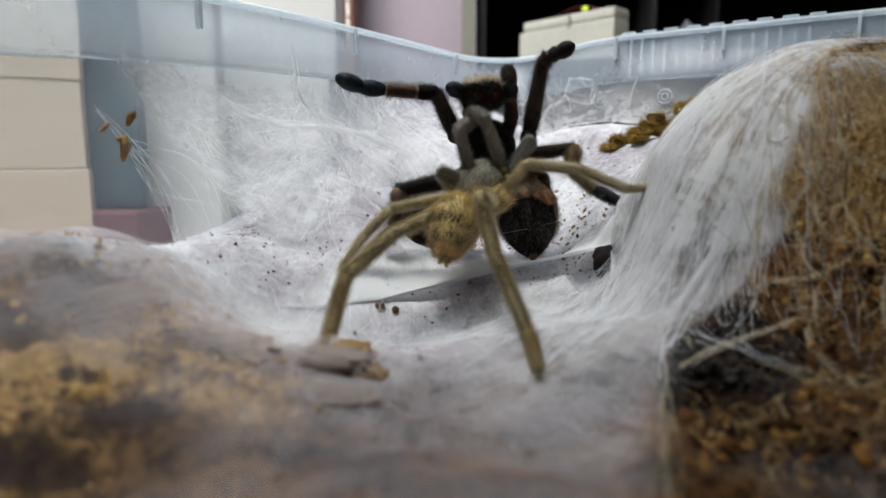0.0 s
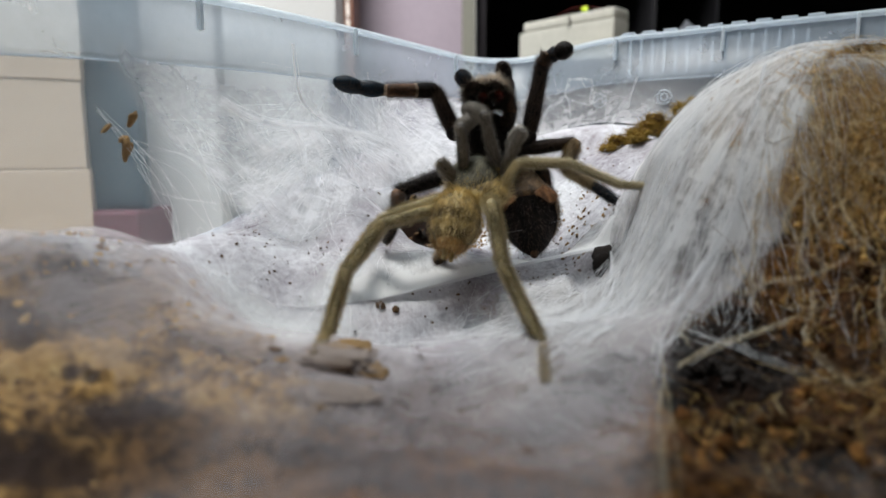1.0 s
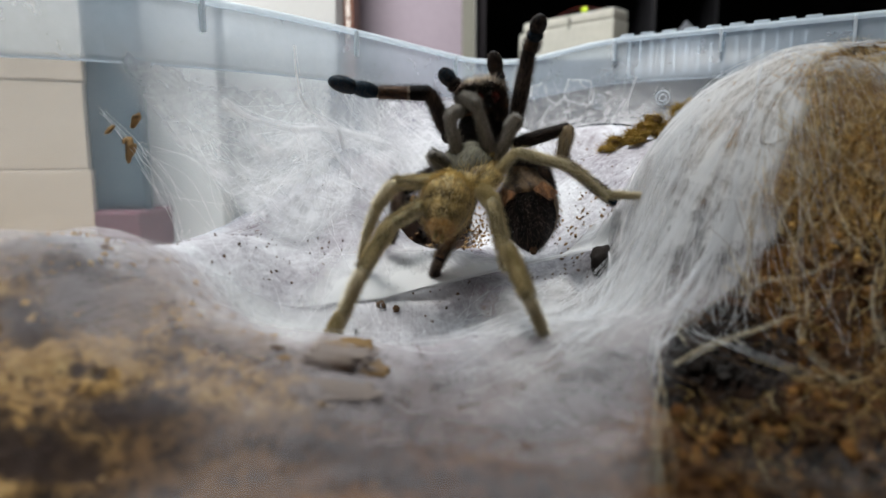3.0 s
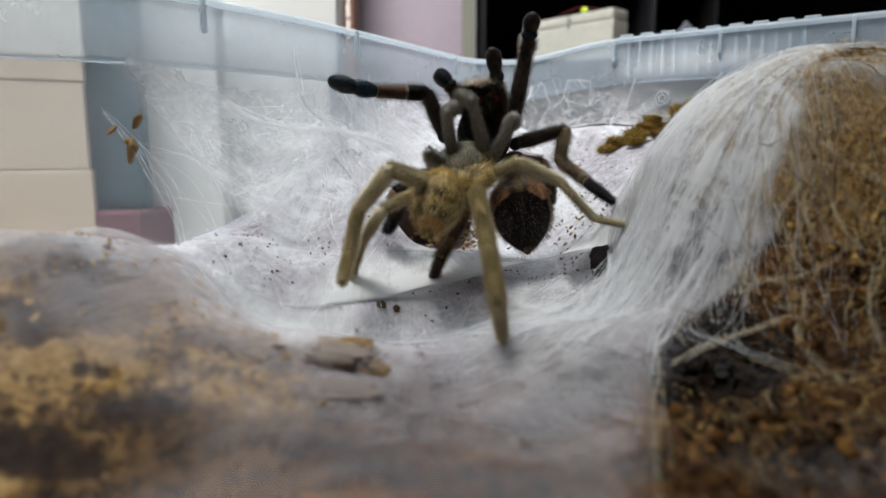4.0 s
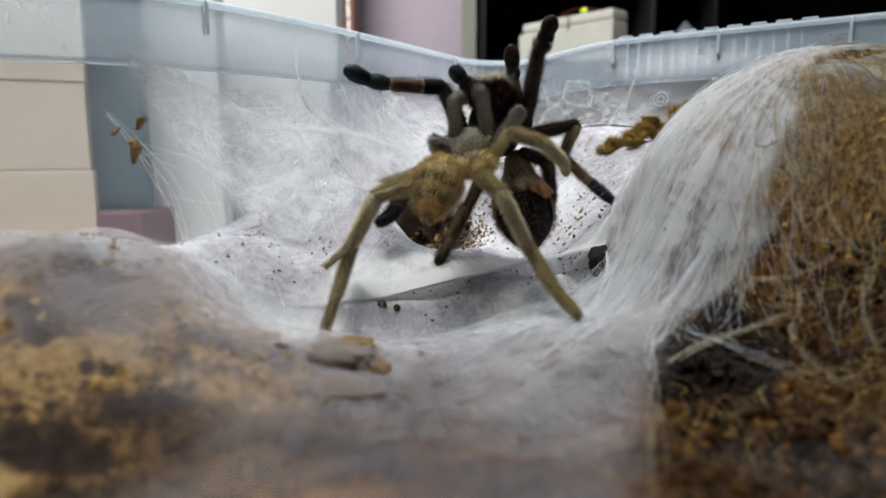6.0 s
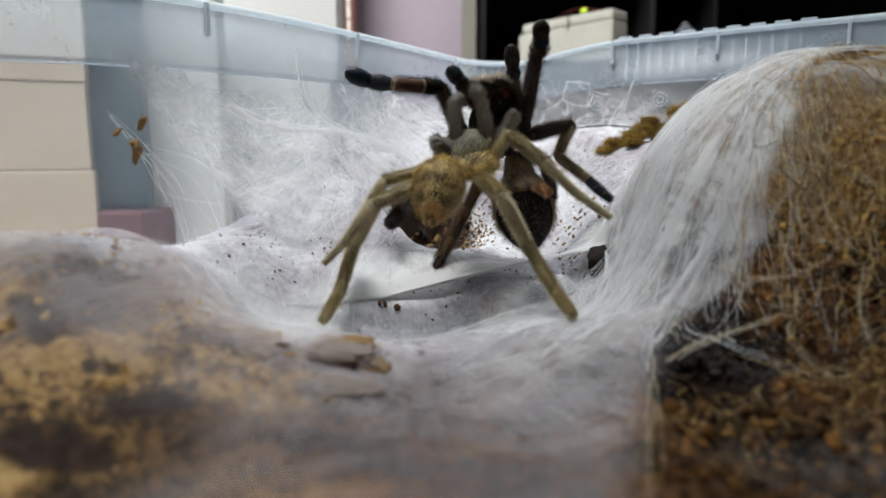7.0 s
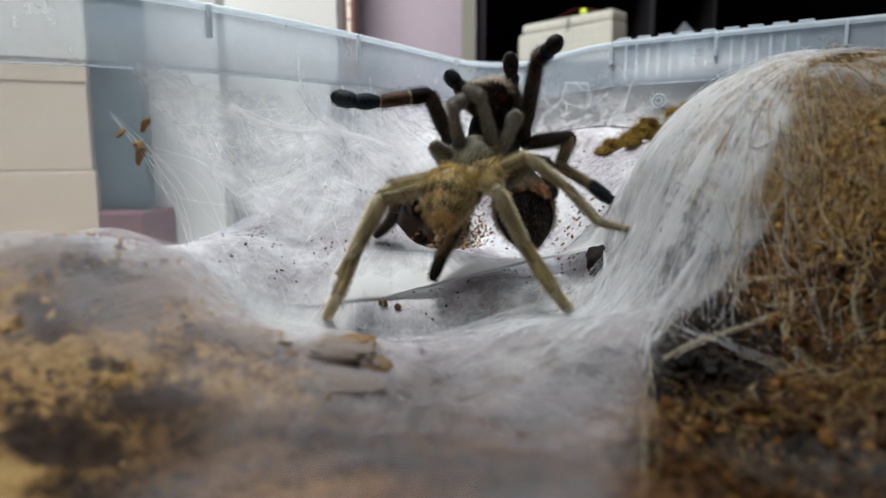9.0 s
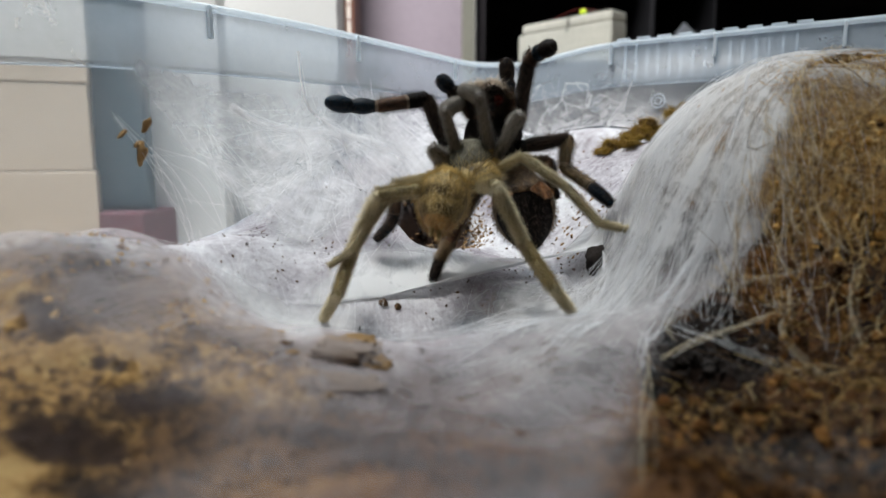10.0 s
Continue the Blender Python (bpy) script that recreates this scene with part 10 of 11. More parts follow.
    walk(leg[1], [(0, aim(.0000, .0000, .0000, .0174, -.0009, .0027)), (0.5, aim(.0000, .0000, .0000, .0171, -.0036, .0025)), (1, aim(.0000, .0000, .0000, .0171, -.0036, .0022)), (1.5, aim(.0000, .0000, .0000, .0170, -.0037, .0025)), (2, aim(.0000, .0000, .0000, .0170, -.0037, .0028)), (2.5, aim(.0000, .0000, .0000, .0165, -.0035, .0050)), (3.2, aim(.0000, .0000, .0000, .0166, -.0035, .0049)), (3.7, aim(.0000, .0000, .0000, .0169, .0012, .0048)), (4, aim(.0000, .0000, .0000, .0167, .0028, .0047)), (4.2, aim(.0000, .0000, .0000, .0171, .0007, .0041)), (4.5, aim(.0000, .0000, .0000, .0170, -.0036, .0031)), (5, aim(.0000, .0000, .0000, .0156, .0071, .0042)), (5.5, aim(.0000, .0000, .0000, .0171, .0016, .0037)), (6.2, aim(.0000, .0000, .0000, .0166, .0044, .0040)), (7, aim(.0000, .0000, .0000, .0157, .0068, .0042)), (7.5, aim(.0000, .0000, .0000, .0167, .0042, .0036)), (7.8, aim(.0000, .0000, .0000, .0162, .0061, .0030)), (8, aim(.0000, .0000, .0000, .0158, .0072, .0026)), (8.5, aim(.0000, .0000, .0000, .0158, .0072, .0026)), (9, aim(.0000, .0000, .0000, .0159, .0072, .0026)), (9.5, aim(.0000, .0000, .0000, .0160, .0068, .0028)), (10, aim(.0000, .0000, .0000, .0162, .0063, .0029))])
    walk(leg[2], [(0, aim(.0174, -.0009, .0027, -.0025, -.0089, -.0068)), (0.5, aim(.0171, -.0036, .0025, -.0034, -.0080, -.0074)), (1, aim(.0171, -.0036, .0022, -.0041, -.0070, -.0081)), (1.5, aim(.0170, -.0037, .0025, -.0035, -.0067, -.0087)), (2, aim(.0170, -.0037, .0028, -.0028, -.0063, -.0092)), (2.5, aim(.0165, -.0035, .0050, -.0024, -.0041, -.0104)), (3.2, aim(.0166, -.0035, .0049, -.0028, -.0040, -.0103)), (3.7, aim(.0169, .0012, .0048, -.0026, -.0042, -.0103)), (4, aim(.0167, .0028, .0047, -.0024, -.0046, -.0102)), (4.2, aim(.0171, .0007, .0041, -.0030, -.0045, -.0101)), (4.5, aim(.0170, -.0036, .0031, -.0035, -.0047, -.0098)), (5, aim(.0156, .0071, .0042, -.0033, .0006, -.0110)), (5.5, aim(.0171, .0016, .0037, -.0042, .0007, -.0106)), (6.2, aim(.0166, .0044, .0040, -.0041, .0007, -.0107)), (7, aim(.0157, .0068, .0042, -.0040, .0007, -.0107)), (7.5, aim(.0167, .0042, .0036, -.0036, .0006, -.0109)), (7.8, aim(.0162, .0061, .0030, -.0035, -.0018, -.0108)), (8, aim(.0158, .0072, .0026, -.0034, -.0043, -.0100)), (8.5, aim(.0158, .0072, .0026, -.0038, -.0040, -.0100)), (9, aim(.0159, .0072, .0026, -.0042, -.0036, -.0100)), (9.5, aim(.0160, .0068, .0028, -.0032, -.0048, -.0099)), (10, aim(.0162, .0063, .0029, -.0021, -.0056, -.0098))])
    walk(leg[3], [(0, aim(.0149, -.0098, -.0041, .0087, .0057, -.0065)), (0.5, aim(.0137, -.0116, -.0050, .0091, .0059, -.0057)), (1, aim(.0130, -.0106, -.0059, .0095, .0059, -.0050)), (1.5, aim(.0136, -.0103, -.0061, .0094, .0053, -.0057)), (2, aim(.0142, -.0100, -.0064, .0093, .0047, -.0064)), (2.5, aim(.0141, -.0076, -.0055, .0099, -.0009, -.0071)), (3.2, aim(.0137, -.0075, -.0055, .0077, -.0070, -.0065)), (3.7, aim(.0143, -.0030, -.0055, .0071, -.0077, -.0063)), (4, aim(.0143, -.0018, -.0055, .0067, -.0082, -.0061)), (4.2, aim(.0141, -.0038, -.0060, .0071, -.0076, -.0065)), (4.5, aim(.0135, -.0083, -.0068, .0097, .0020, -.0072)), (5, aim(.0123, .0077, -.0068, .0101, -.0025, -.0065)), (5.5, aim(.0129, .0024, -.0069, .0084, -.0023, -.0086)), (6.2, aim(.0125, .0052, -.0067, .0089, -.0024, -.0081)), (7, aim(.0117, .0074, -.0065, .0094, -.0025, -.0075)), (7.5, aim(.0131, .0048, -.0073, .0095, -.0025, -.0073)), (7.8, aim(.0127, .0044, -.0077, .0088, -.0055, -.0064)), (8, aim(.0124, .0029, -.0074, .0081, -.0066, -.0063)), (8.5, aim(.0120, .0032, -.0074, .0088, -.0060, -.0061)), (9, aim(.0116, .0036, -.0074, .0094, -.0052, -.0058)), (9.5, aim(.0128, .0020, -.0071, .0082, -.0070, -.0058)), (10, aim(.0141, .0007, -.0068, .0071, -.0081, -.0058))])
    walk(leg[4], [(0, aim(.0235, -.0041, -.0105, .0057, -.0097, -.0035)), (0.5, aim(.0227, -.0056, -.0107, .0064, -.0088, -.0047)), (1, aim(.0225, -.0047, -.0109, .0074, -.0070, -.0059)), (1.5, aim(.0230, -.0050, -.0118, .0058, -.0088, -.0053)), (2, aim(.0235, -.0053, -.0127, .0044, -.0098, -.0048)), (2.5, aim(.0241, -.0085, -.0126, .0049, -.0094, -.0053)), (3.2, aim(.0214, -.0145, -.0120, .0056, -.0088, -.0056)), (3.7, aim(.0214, -.0107, -.0118, .0067, -.0076, -.0060)), (4, aim(.0210, -.0100, -.0117, .0074, -.0068, -.0063)), (4.2, aim(.0212, -.0114, -.0125, .0061, -.0084, -.0056)), (4.5, aim(.0231, -.0063, -.0140, .0049, -.0097, -.0048)), (5, aim(.0224, .0052, -.0132, .0082, -.0027, -.0081)), (5.5, aim(.0213, .0001, -.0155, .0064, -.0077, -.0062)), (6.2, aim(.0214, .0028, -.0148, .0069, -.0069, -.0067)), (7, aim(.0211, .0050, -.0140, .0075, -.0057, -.0071)), (7.5, aim(.0226, .0022, -.0146, .0042, -.0097, -.0052)), (7.8, aim(.0216, -.0012, -.0142, .0044, -.0096, -.0053)), (8, aim(.0206, -.0037, -.0137, .0047, -.0094, -.0054)), (8.5, aim(.0208, -.0028, -.0135, .0044, -.0098, -.0050)), (9, aim(.0211, -.0015, -.0133, .0040, -.0102, -.0045)), (9.5, aim(.0210, -.0051, -.0129, .0039, -.0102, -.0046)), (10, aim(.0212, -.0074, -.0126, .0039, -.0101, -.0047))])
    leg = female["FR4"]
    walk(leg[0], [(0, pose(.0245, .2142, .0793)), (0.5, pose(.0245, .2139, .0804)), (1, pose(.0245, .2136, .0816)), (1.5, pose(.0249, .2132, .0826)), (2, pose(.0253, .2129, .0836)), (2.5, pose(.0230, .2124, .0837)), (3.2, pose(.0230, .2117, .0838)), (3.7, pose(.0230, .2113, .0838)), (4, pose(.0230, .2110, .0839)), (4.2, pose(.0236, .2108, .0844)), (4.5, pose(.0245, .2107, .0852)), (5, pose(.0260, .2104, .0866)), (5.5, pose(.0267, .2099, .0868)), (6.2, pose(.0267, .2092, .0868)), (7, pose(.0267, .2085, .0869)), (7.5, pose(.0267, .2079, .0861)), (7.8, pose(.0267, .2075, .0856)), (8, pose(.0267, .2073, .0853)), (8.5, pose(.0267, .2067, .0850)), (9, pose(.0267, .2062, .0846)), (9.5, pose(.0260, .2056, .0842)), (10, pose(.0253, .2051, .0838))])
    walk(leg[1], [(0, aim(.0000, .0000, .0000, .0087, .0031, -.0006)), (0.5, aim(.0000, .0000, .0000, .0088, .0027, -.0010)), (1, aim(.0000, .0000, .0000, .0089, .0021, -.0013)), (1.5, aim(.0000, .0000, .0000, .0088, .0024, -.0015)), (2, aim(.0000, .0000, .0000, .0087, .0028, -.0017)), (2.5, aim(.0000, .0000, .0000, .0091, -.0015, -.0008)), (3.2, aim(.0000, .0000, .0000, .0091, -.0015, -.0006)), (3.7, aim(.0000, .0000, .0000, .0091, -.0015, -.0004)), (4, aim(.0000, .0000, .0000, .0091, -.0015, -.0003)), (4.2, aim(.0000, .0000, .0000, .0091, -.0015, -.0007)), (4.5, aim(.0000, .0000, .0000, .0090, -.0015, -.0014)), (5, aim(.0000, .0000, .0000, .0086, .0022, -.0026)), (5.5, aim(.0000, .0000, .0000, .0081, .0035, -.0029)), (6.2, aim(.0000, .0000, .0000, .0081, .0034, -.0030)), (7, aim(.0000, .0000, .0000, .0080, .0034, -.0031)), (7.5, aim(.0000, .0000, .0000, .0081, .0038, -.0024)), (7.8, aim(.0000, .0000, .0000, .0081, .0040, -.0019)), (8, aim(.0000, .0000, .0000, .0081, .0041, -.0016)), (8.5, aim(.0000, .0000, .0000, .0081, .0042, -.0013)), (9, aim(.0000, .0000, .0000, .0081, .0043, -.0010)), (9.5, aim(.0000, .0000, .0000, .0087, .0032, 0)), (10, aim(.0000, .0000, .0000, .0091, .0013, .0009))])
    walk(leg[2], [(0, aim(.0087, .0031, -.0006, .0015, -.0006, -.0062)), (0.5, aim(.0088, .0027, -.0010, .0014, -.0006, -.0063)), (1, aim(.0089, .0021, -.0013, .0011, -.0018, -.0061)), (1.5, aim(.0088, .0024, -.0015, .0009, -.0025, -.0059)), (2, aim(.0087, .0028, -.0017, .0007, -.0029, -.0057)), (2.5, aim(.0091, -.0015, -.0008, .0026, .0016, -.0057)), (3.2, aim(.0091, -.0015, -.0006, .0027, .0016, -.0056)), (3.7, aim(.0091, -.0015, -.0004, .0027, .0016, -.0056)), (4, aim(.0091, -.0015, -.0003, .0028, .0015, -.0056)), (4.2, aim(.0091, -.0015, -.0007, .0023, .0020, -.0057)), (4.5, aim(.0090, -.0015, -.0014, .0017, .0026, -.0056)), (5, aim(.0086, .0022, -.0026, .0003, -.0033, -.0055)), (5.5, aim(.0081, .0035, -.0029, .0003, -.0036, -.0053)), (6.2, aim(.0081, .0034, -.0030, .0002, -.0040, -.0051)), (7, aim(.0080, .0034, -.0031, .0001, -.0043, -.0048)), (7.5, aim(.0081, .0038, -.0024, .0001, -.0045, -.0046)), (7.8, aim(.0081, .0040, -.0019, .0001, -.0047, -.0045)), (8, aim(.0081, .0041, -.0016, .0001, -.0047, -.0044)), (8.5, aim(.0081, .0042, -.0013, .0000, -.0049, -.0042)), (9, aim(.0081, .0043, -.0010, .0000, -.0051, -.0040)), (9.5, aim(.0087, .0032, 0, .0001, -.0048, -.0043)), (10, aim(.0091, .0013, .0009, .0003, -.0046, -.0045))])
    walk(leg[3], [(0, aim(.0102, .0025, -.0069, .0004, -.0004, -.0045)), (0.5, aim(.0102, .0021, -.0072, .0004, -.0004, -.0045)), (1, aim(.0100, .0003, -.0074, .0002, -.0018, -.0042)), (1.5, aim(.0097, 0, -.0074, .0001, -.0023, -.0040)), (2, aim(.0094, -.0002, -.0074, .0000, -.0026, -.0038)), (2.5, aim(.0117, .0001, -.0065, 0, -.0028, -.0036)), (3.2, aim(.0118, .0001, -.0062, 0, -.0028, -.0036)), (3.7, aim(.0118, .0001, -.0060, 0, -.0028, -.0036)), (4, aim(.0119, .0001, -.0059, 0, -.0028, -.0036)), (4.2, aim(.0114, .0006, -.0064, 0, -.0028, -.0036)), (4.5, aim(.0107, .0012, -.0071, 0, -.0028, -.0036)), (5, aim(.0089, -.0011, -.0081, 0, -.0028, -.0036)), (5.5, aim(.0083, -.0001, -.0082, 0, -.0029, -.0035)), (6.2, aim(.0083, -.0006, -.0080, 0, -.0030, -.0035)), (7, aim(.0082, -.0010, -.0078, -.0001, -.0031, -.0034)), (7.5, aim(.0082, -.0008, -.0069, -.0001, -.0031, -.0033)), (7.8, aim(.0082, -.0007, -.0064, -.0001, -.0031, -.0033)), (8, aim(.0082, -.0007, -.0060, -.0001, -.0032, -.0033)), (8.5, aim(.0082, -.0007, -.0055, -.0001, -.0032, -.0032)), (9, aim(.0082, -.0008, -.0050, -.0001, -.0033, -.0032)), (9.5, aim(.0088, -.0017, -.0043, .0001, -.0033, -.0032)), (10, aim(.0094, -.0033, -.0036, .0013, .0027, -.0034))])
    walk(leg[4], [(0, aim(.0106, .0021, -.0114, .0002, -.0018, -.0041)), (0.5, aim(.0107, .0017, -.0118, .0000, -.0026, -.0037)), (1, aim(.0102, -.0015, -.0116, .0000, -.0027, -.0036)), (1.5, aim(.0098, -.0023, -.0114, .0000, -.0025, -.0037)), (2, aim(.0094, -.0027, -.0111, .0001, -.0024, -.0038)), (2.5, aim(.0117, -.0027, -.0100, .0001, -.0023, -.0039)), (3.2, aim(.0118, -.0027, -.0098, .0000, -.0024, -.0038)), (3.7, aim(.0118, -.0027, -.0096, .0000, -.0026, -.0037)), (4, aim(.0119, -.0027, -.0095, .0000, -.0026, -.0037)), (4.2, aim(.0114, -.0022, -.0100, .0000, -.0027, -.0036)), (4.5, aim(.0107, -.0016, -.0107, .0000, -.0027, -.0036)), (5, aim(.0089, -.0040, -.0117, 0, -.0029, -.0035)), (5.5, aim(.0083, -.0030, -.0118, 0, -.0030, -.0034)), (6.2, aim(.0082, -.0035, -.0115, .0000, -.0032, -.0032)), (7, aim(.0081, -.0040, -.0112, .0001, -.0034, -.0030)), (7.5, aim(.0081, -.0039, -.0103, .0001, -.0035, -.0029)), (7.8, aim(.0081, -.0038, -.0097, .0001, -.0035, -.0028)), (8, aim(.0081, -.0038, -.0093, .0001, -.0036, -.0028)), (8.5, aim(.0081, -.0039, -.0087, .0001, -.0036, -.0026)), (9, aim(.0081, -.0041, -.0081, .0002, -.0037, -.0025)), (9.5, aim(.0089, -.0049, -.0075, .0007, -.0029, -.0034)), (10, aim(.0107, -.0006, -.0070, .0014, -.0005, -.0042))])
    leg = female["FL4"]
    walk(leg[0], [(0, pose(.0123, .2136, .0747)), (0.5, pose(.0123, .2132, .0758)), (1, pose(.0123, .2129, .0770)), (1.5, pose(.0126, .2126, .0780)), (2, pose(.0130, .2122, .0790)), (2.5, pose(.0108, .2117, .0791)), (3.2, pose(.0108, .2111, .0792)), (3.7, pose(.0108, .2106, .0792)), (4, pose(.0108, .2103, .0793)), (4.2, pose(.0114, .2102, .0798)), (4.5, pose(.0123, .2100, .0806)), (5, pose(.0137, .2097, .0820)), (5.5, pose(.0145, .2093, .0822)), (6.2, pose(.0145, .2086, .0823)), (7, pose(.0145, .2078, .0823)), (7.5, pose(.0145, .2072, .0815)), (7.8, pose(.0145, .2068, .0811)), (8, pose(.0145, .2066, .0807)), (8.5, pose(.0145, .2060, .0804)), (9, pose(.0145, .2055, .0800)), (9.5, pose(.0137, .2050, .0796)), (10, pose(.0130, .2044, .0792))])
    walk(leg[1], [(0, aim(.0000, .0000, .0000, -.0051, -.0125, -.0069)), (0.5, aim(.0000, .0000, .0000, -.0050, -.0119, -.0081)), (1, aim(.0000, .0000, .0000, -.0050, -.0110, -.0092)), (1.5, aim(.0000, .0000, .0000, -.0053, -.0099, -.0102)), (2, aim(.0000, .0000, .0000, -.0056, -.0086, -.0112)), (2.5, aim(.0000, .0000, .0000, -.0035, -.0099, -.0110)), (3.2, aim(.0000, .0000, .0000, -.0035, -.0099, -.0110)), (3.7, aim(.0000, .0000, .0000, -.0035, -.0100, -.0109)), (4, aim(.0000, .0000, .0000, -.0035, -.0100, -.0109)), (4.2, aim(.0000, .0000, .0000, -.0040, -.0091, -.0115)), (4.5, aim(.0000, .0000, .0000, -.0048, -.0074, -.0124)), (5, aim(.0000, .0000, .0000, -.0060, -.0009, -.0139)), (5.5, aim(.0000, .0000, .0000, -.0065, -.0009, -.0137)), (6.2, aim(.0000, .0000, .0000, -.0066, -.0009, -.0137)), (7, aim(.0000, .0000, .0000, -.0067, -.0009, -.0136)), (7.5, aim(.0000, .0000, .0000, -.0070, -.0043, -.0128)), (7.8, aim(.0000, .0000, .0000, -.0070, -.0058, -.0122)), (8, aim(.0000, .0000, .0000, -.0070, -.0066, -.0117)), (8.5, aim(.0000, .0000, .0000, -.0071, -.0075, -.0112)), (9, aim(.0000, .0000, .0000, -.0071, -.0083, -.0106)), (9.5, aim(.0000, .0000, .0000, -.0064, -.0095, -.0100)), (10, aim(.0000, .0000, .0000, -.0057, -.0105, -.0094))])
    walk(leg[2], [(0, aim(-.0051, -.0125, -.0069, -.0047, .0057, -.0096)), (0.5, aim(-.0050, -.0119, -.0081, -.0048, -.0078, -.0079)), (1, aim(-.0050, -.0110, -.0092, -.0049, -.0077, -.0080)), (1.5, aim(-.0053, -.0099, -.0102, -.0049, -.0076, -.0081)), (2, aim(-.0056, -.0086, -.0112, -.0049, -.0074, -.0082)), (2.5, aim(-.0035, -.0099, -.0110, -.0049, -.0075, -.0081)), (3.2, aim(-.0035, -.0099, -.0110, -.0049, -.0075, -.0081)), (3.7, aim(-.0035, -.0100, -.0109, -.0049, -.0075, -.0082)), (4, aim(-.0035, -.0100, -.0109, -.0049, -.0075, -.0082)), (4.2, aim(-.0040, -.0091, -.0115, -.0049, -.0074, -.0082)), (4.5, aim(-.0048, -.0074, -.0124, -.0050, -.0072, -.0084)), (5, aim(-.0060, -.0009, -.0139, -.0052, -.0061, -.0090)), (5.5, aim(-.0065, -.0009, -.0137, -.0054, -.0051, -.0096)), (6.2, aim(-.0066, -.0009, -.0137, -.0053, -.0054, -.0094)), (7, aim(-.0067, -.0009, -.0136, -.0053, -.0057, -.0093)), (7.5, aim(-.0070, -.0043, -.0128, -.0050, -.0068, -.0087)), (7.8, aim(-.0070, -.0058, -.0122, -.0050, -.0069, -.0086)), (8, aim(-.0070, -.0066, -.0117, -.0050, -.0070, -.0085)), (8.5, aim(-.0071, -.0075, -.0112, -.0049, -.0070, -.0085)), (9, aim(-.0071, -.0083, -.0106, -.0049, -.0071, -.0085)), (9.5, aim(-.0064, -.0095, -.0100, -.0049, -.0072, -.0084)), (10, aim(-.0057, -.0105, -.0094, -.0049, -.0072, -.0084))])
    walk(leg[3], [(0, aim(-.0097, -.0068, -.0165, -.0036, -.0052, -.0051)), (0.5, aim(-.0099, -.0196, -.0160, -.0034, .0040, -.0062)), (1, aim(-.0099, -.0187, -.0172, -.0034, .0039, -.0062)), (1.5, aim(-.0102, -.0175, -.0183, -.0034, -.0056, -.0048)), (2, aim(-.0106, -.0160, -.0194, -.0034, -.0056, -.0049)), (2.5, aim(-.0084, -.0174, -.0192, -.0033, -.0056, -.0048)), (3.2, aim(-.0084, -.0174, -.0191, -.0033, -.0056, -.0049)), (3.7, aim(-.0084, -.0174, -.0191, -.0033, -.0056, -.0049)), (4, aim(-.0084, -.0175, -.0191, -.0033, -.0056, -.0049)), (4.2, aim(-.0089, -.0165, -.0197, -.0033, -.0055, -.0050)), (4.5, aim(-.0098, -.0146, -.0207, -.0033, -.0054, -.0051)), (5, aim(-.0112, -.0071, -.0230, -.0034, -.0050, -.0054)), (5.5, aim(-.0119, -.0059, -.0233, -.0034, -.0049, -.0055)), (6.2, aim(-.0119, -.0062, -.0231, -.0034, -.0049, -.0055)), (7, aim(-.0119, -.0065, -.0229, -.0034, -.0049, -.0055)), (7.5, aim(-.0120, -.0111, -.0215, -.0033, -.0051, -.0054)), (7.8, aim(-.0120, -.0127, -.0207, -.0032, -.0052, -.0053)), (8, aim(-.0120, -.0136, -.0203, -.0032, -.0052, -.0053)), (8.5, aim(-.0120, -.0145, -.0197, -.0032, -.0053, -.0053)), (9, aim(-.0120, -.0153, -.0191, -.0032, -.0053, -.0053)), (9.5, aim(-.0113, -.0166, -.0184, -.0031, -.0053, -.0053)), (10, aim(-.0106, -.0177, -.0178, -.0031, .0035, -.0067))])
    walk(leg[4], [(0, aim(-.0133, -.0120, -.0216, -.0021, -.0043, -.0059)), (0.5, aim(-.0133, -.0156, -.0222, -.0021, -.0045, -.0057)), (1, aim(-.0133, -.0147, -.0234, -.0021, -.0044, -.0058)), (1.5, aim(-.0136, -.0231, -.0230, -.0021, .0025, -.0068)), (2, aim(-.0140, -.0216, -.0242, -.0022, .0023, -.0068)), (2.5, aim(-.0117, -.0230, -.0240, -.0022, .0024, -.0068)), (3.2, aim(-.0117, -.0230, -.0240, -.0022, .0024, -.0068)), (3.7, aim(-.0117, -.0230, -.0240, -.0022, .0024, -.0068)), (4, aim(-.0116, -.0230, -.0240, -.0022, .0024, -.0068)), (4.2, aim(-.0122, -.0220, -.0247, -.0022, .0023, -.0068)), (4.5, aim(-.0131, -.0200, -.0258, -.0021, -.0046, -.0056)), (5, aim(-.0146, -.0121, -.0284, -.0023, -.0041, -.0059)), (5.5, aim(-.0154, -.0109, -.0287, -.0023, -.0039, -.0060)), (6.2, aim(-.0153, -.0111, -.0286, -.0023, -.0039, -.0060)), (7, aim(-.0153, -.0114, -.0285, -.0024, -.0039, -.0060)), (7.5, aim(-.0153, -.0162, -.0269, -.0023, -.0043, -.0058)), (7.8, aim(-.0153, -.0179, -.0261, -.0023, -.0044, -.0057)), (8, aim(-.0152, -.0188, -.0256, -.0023, -.0045, -.0056)), (8.5, aim(-.0152, -.0198, -.0250, -.0023, -.0045, -.0056)), (9, aim(-.0152, -.0206, -.0244, -.0023, -.0046, -.0055)), (9.5, aim(-.0144, -.0220, -.0237, -.0024, .0022, -.0068)), (10, aim(-.0137, -.0142, -.0244, -.0024, -.0041, -.0058))])
    leg = female["FL3"]
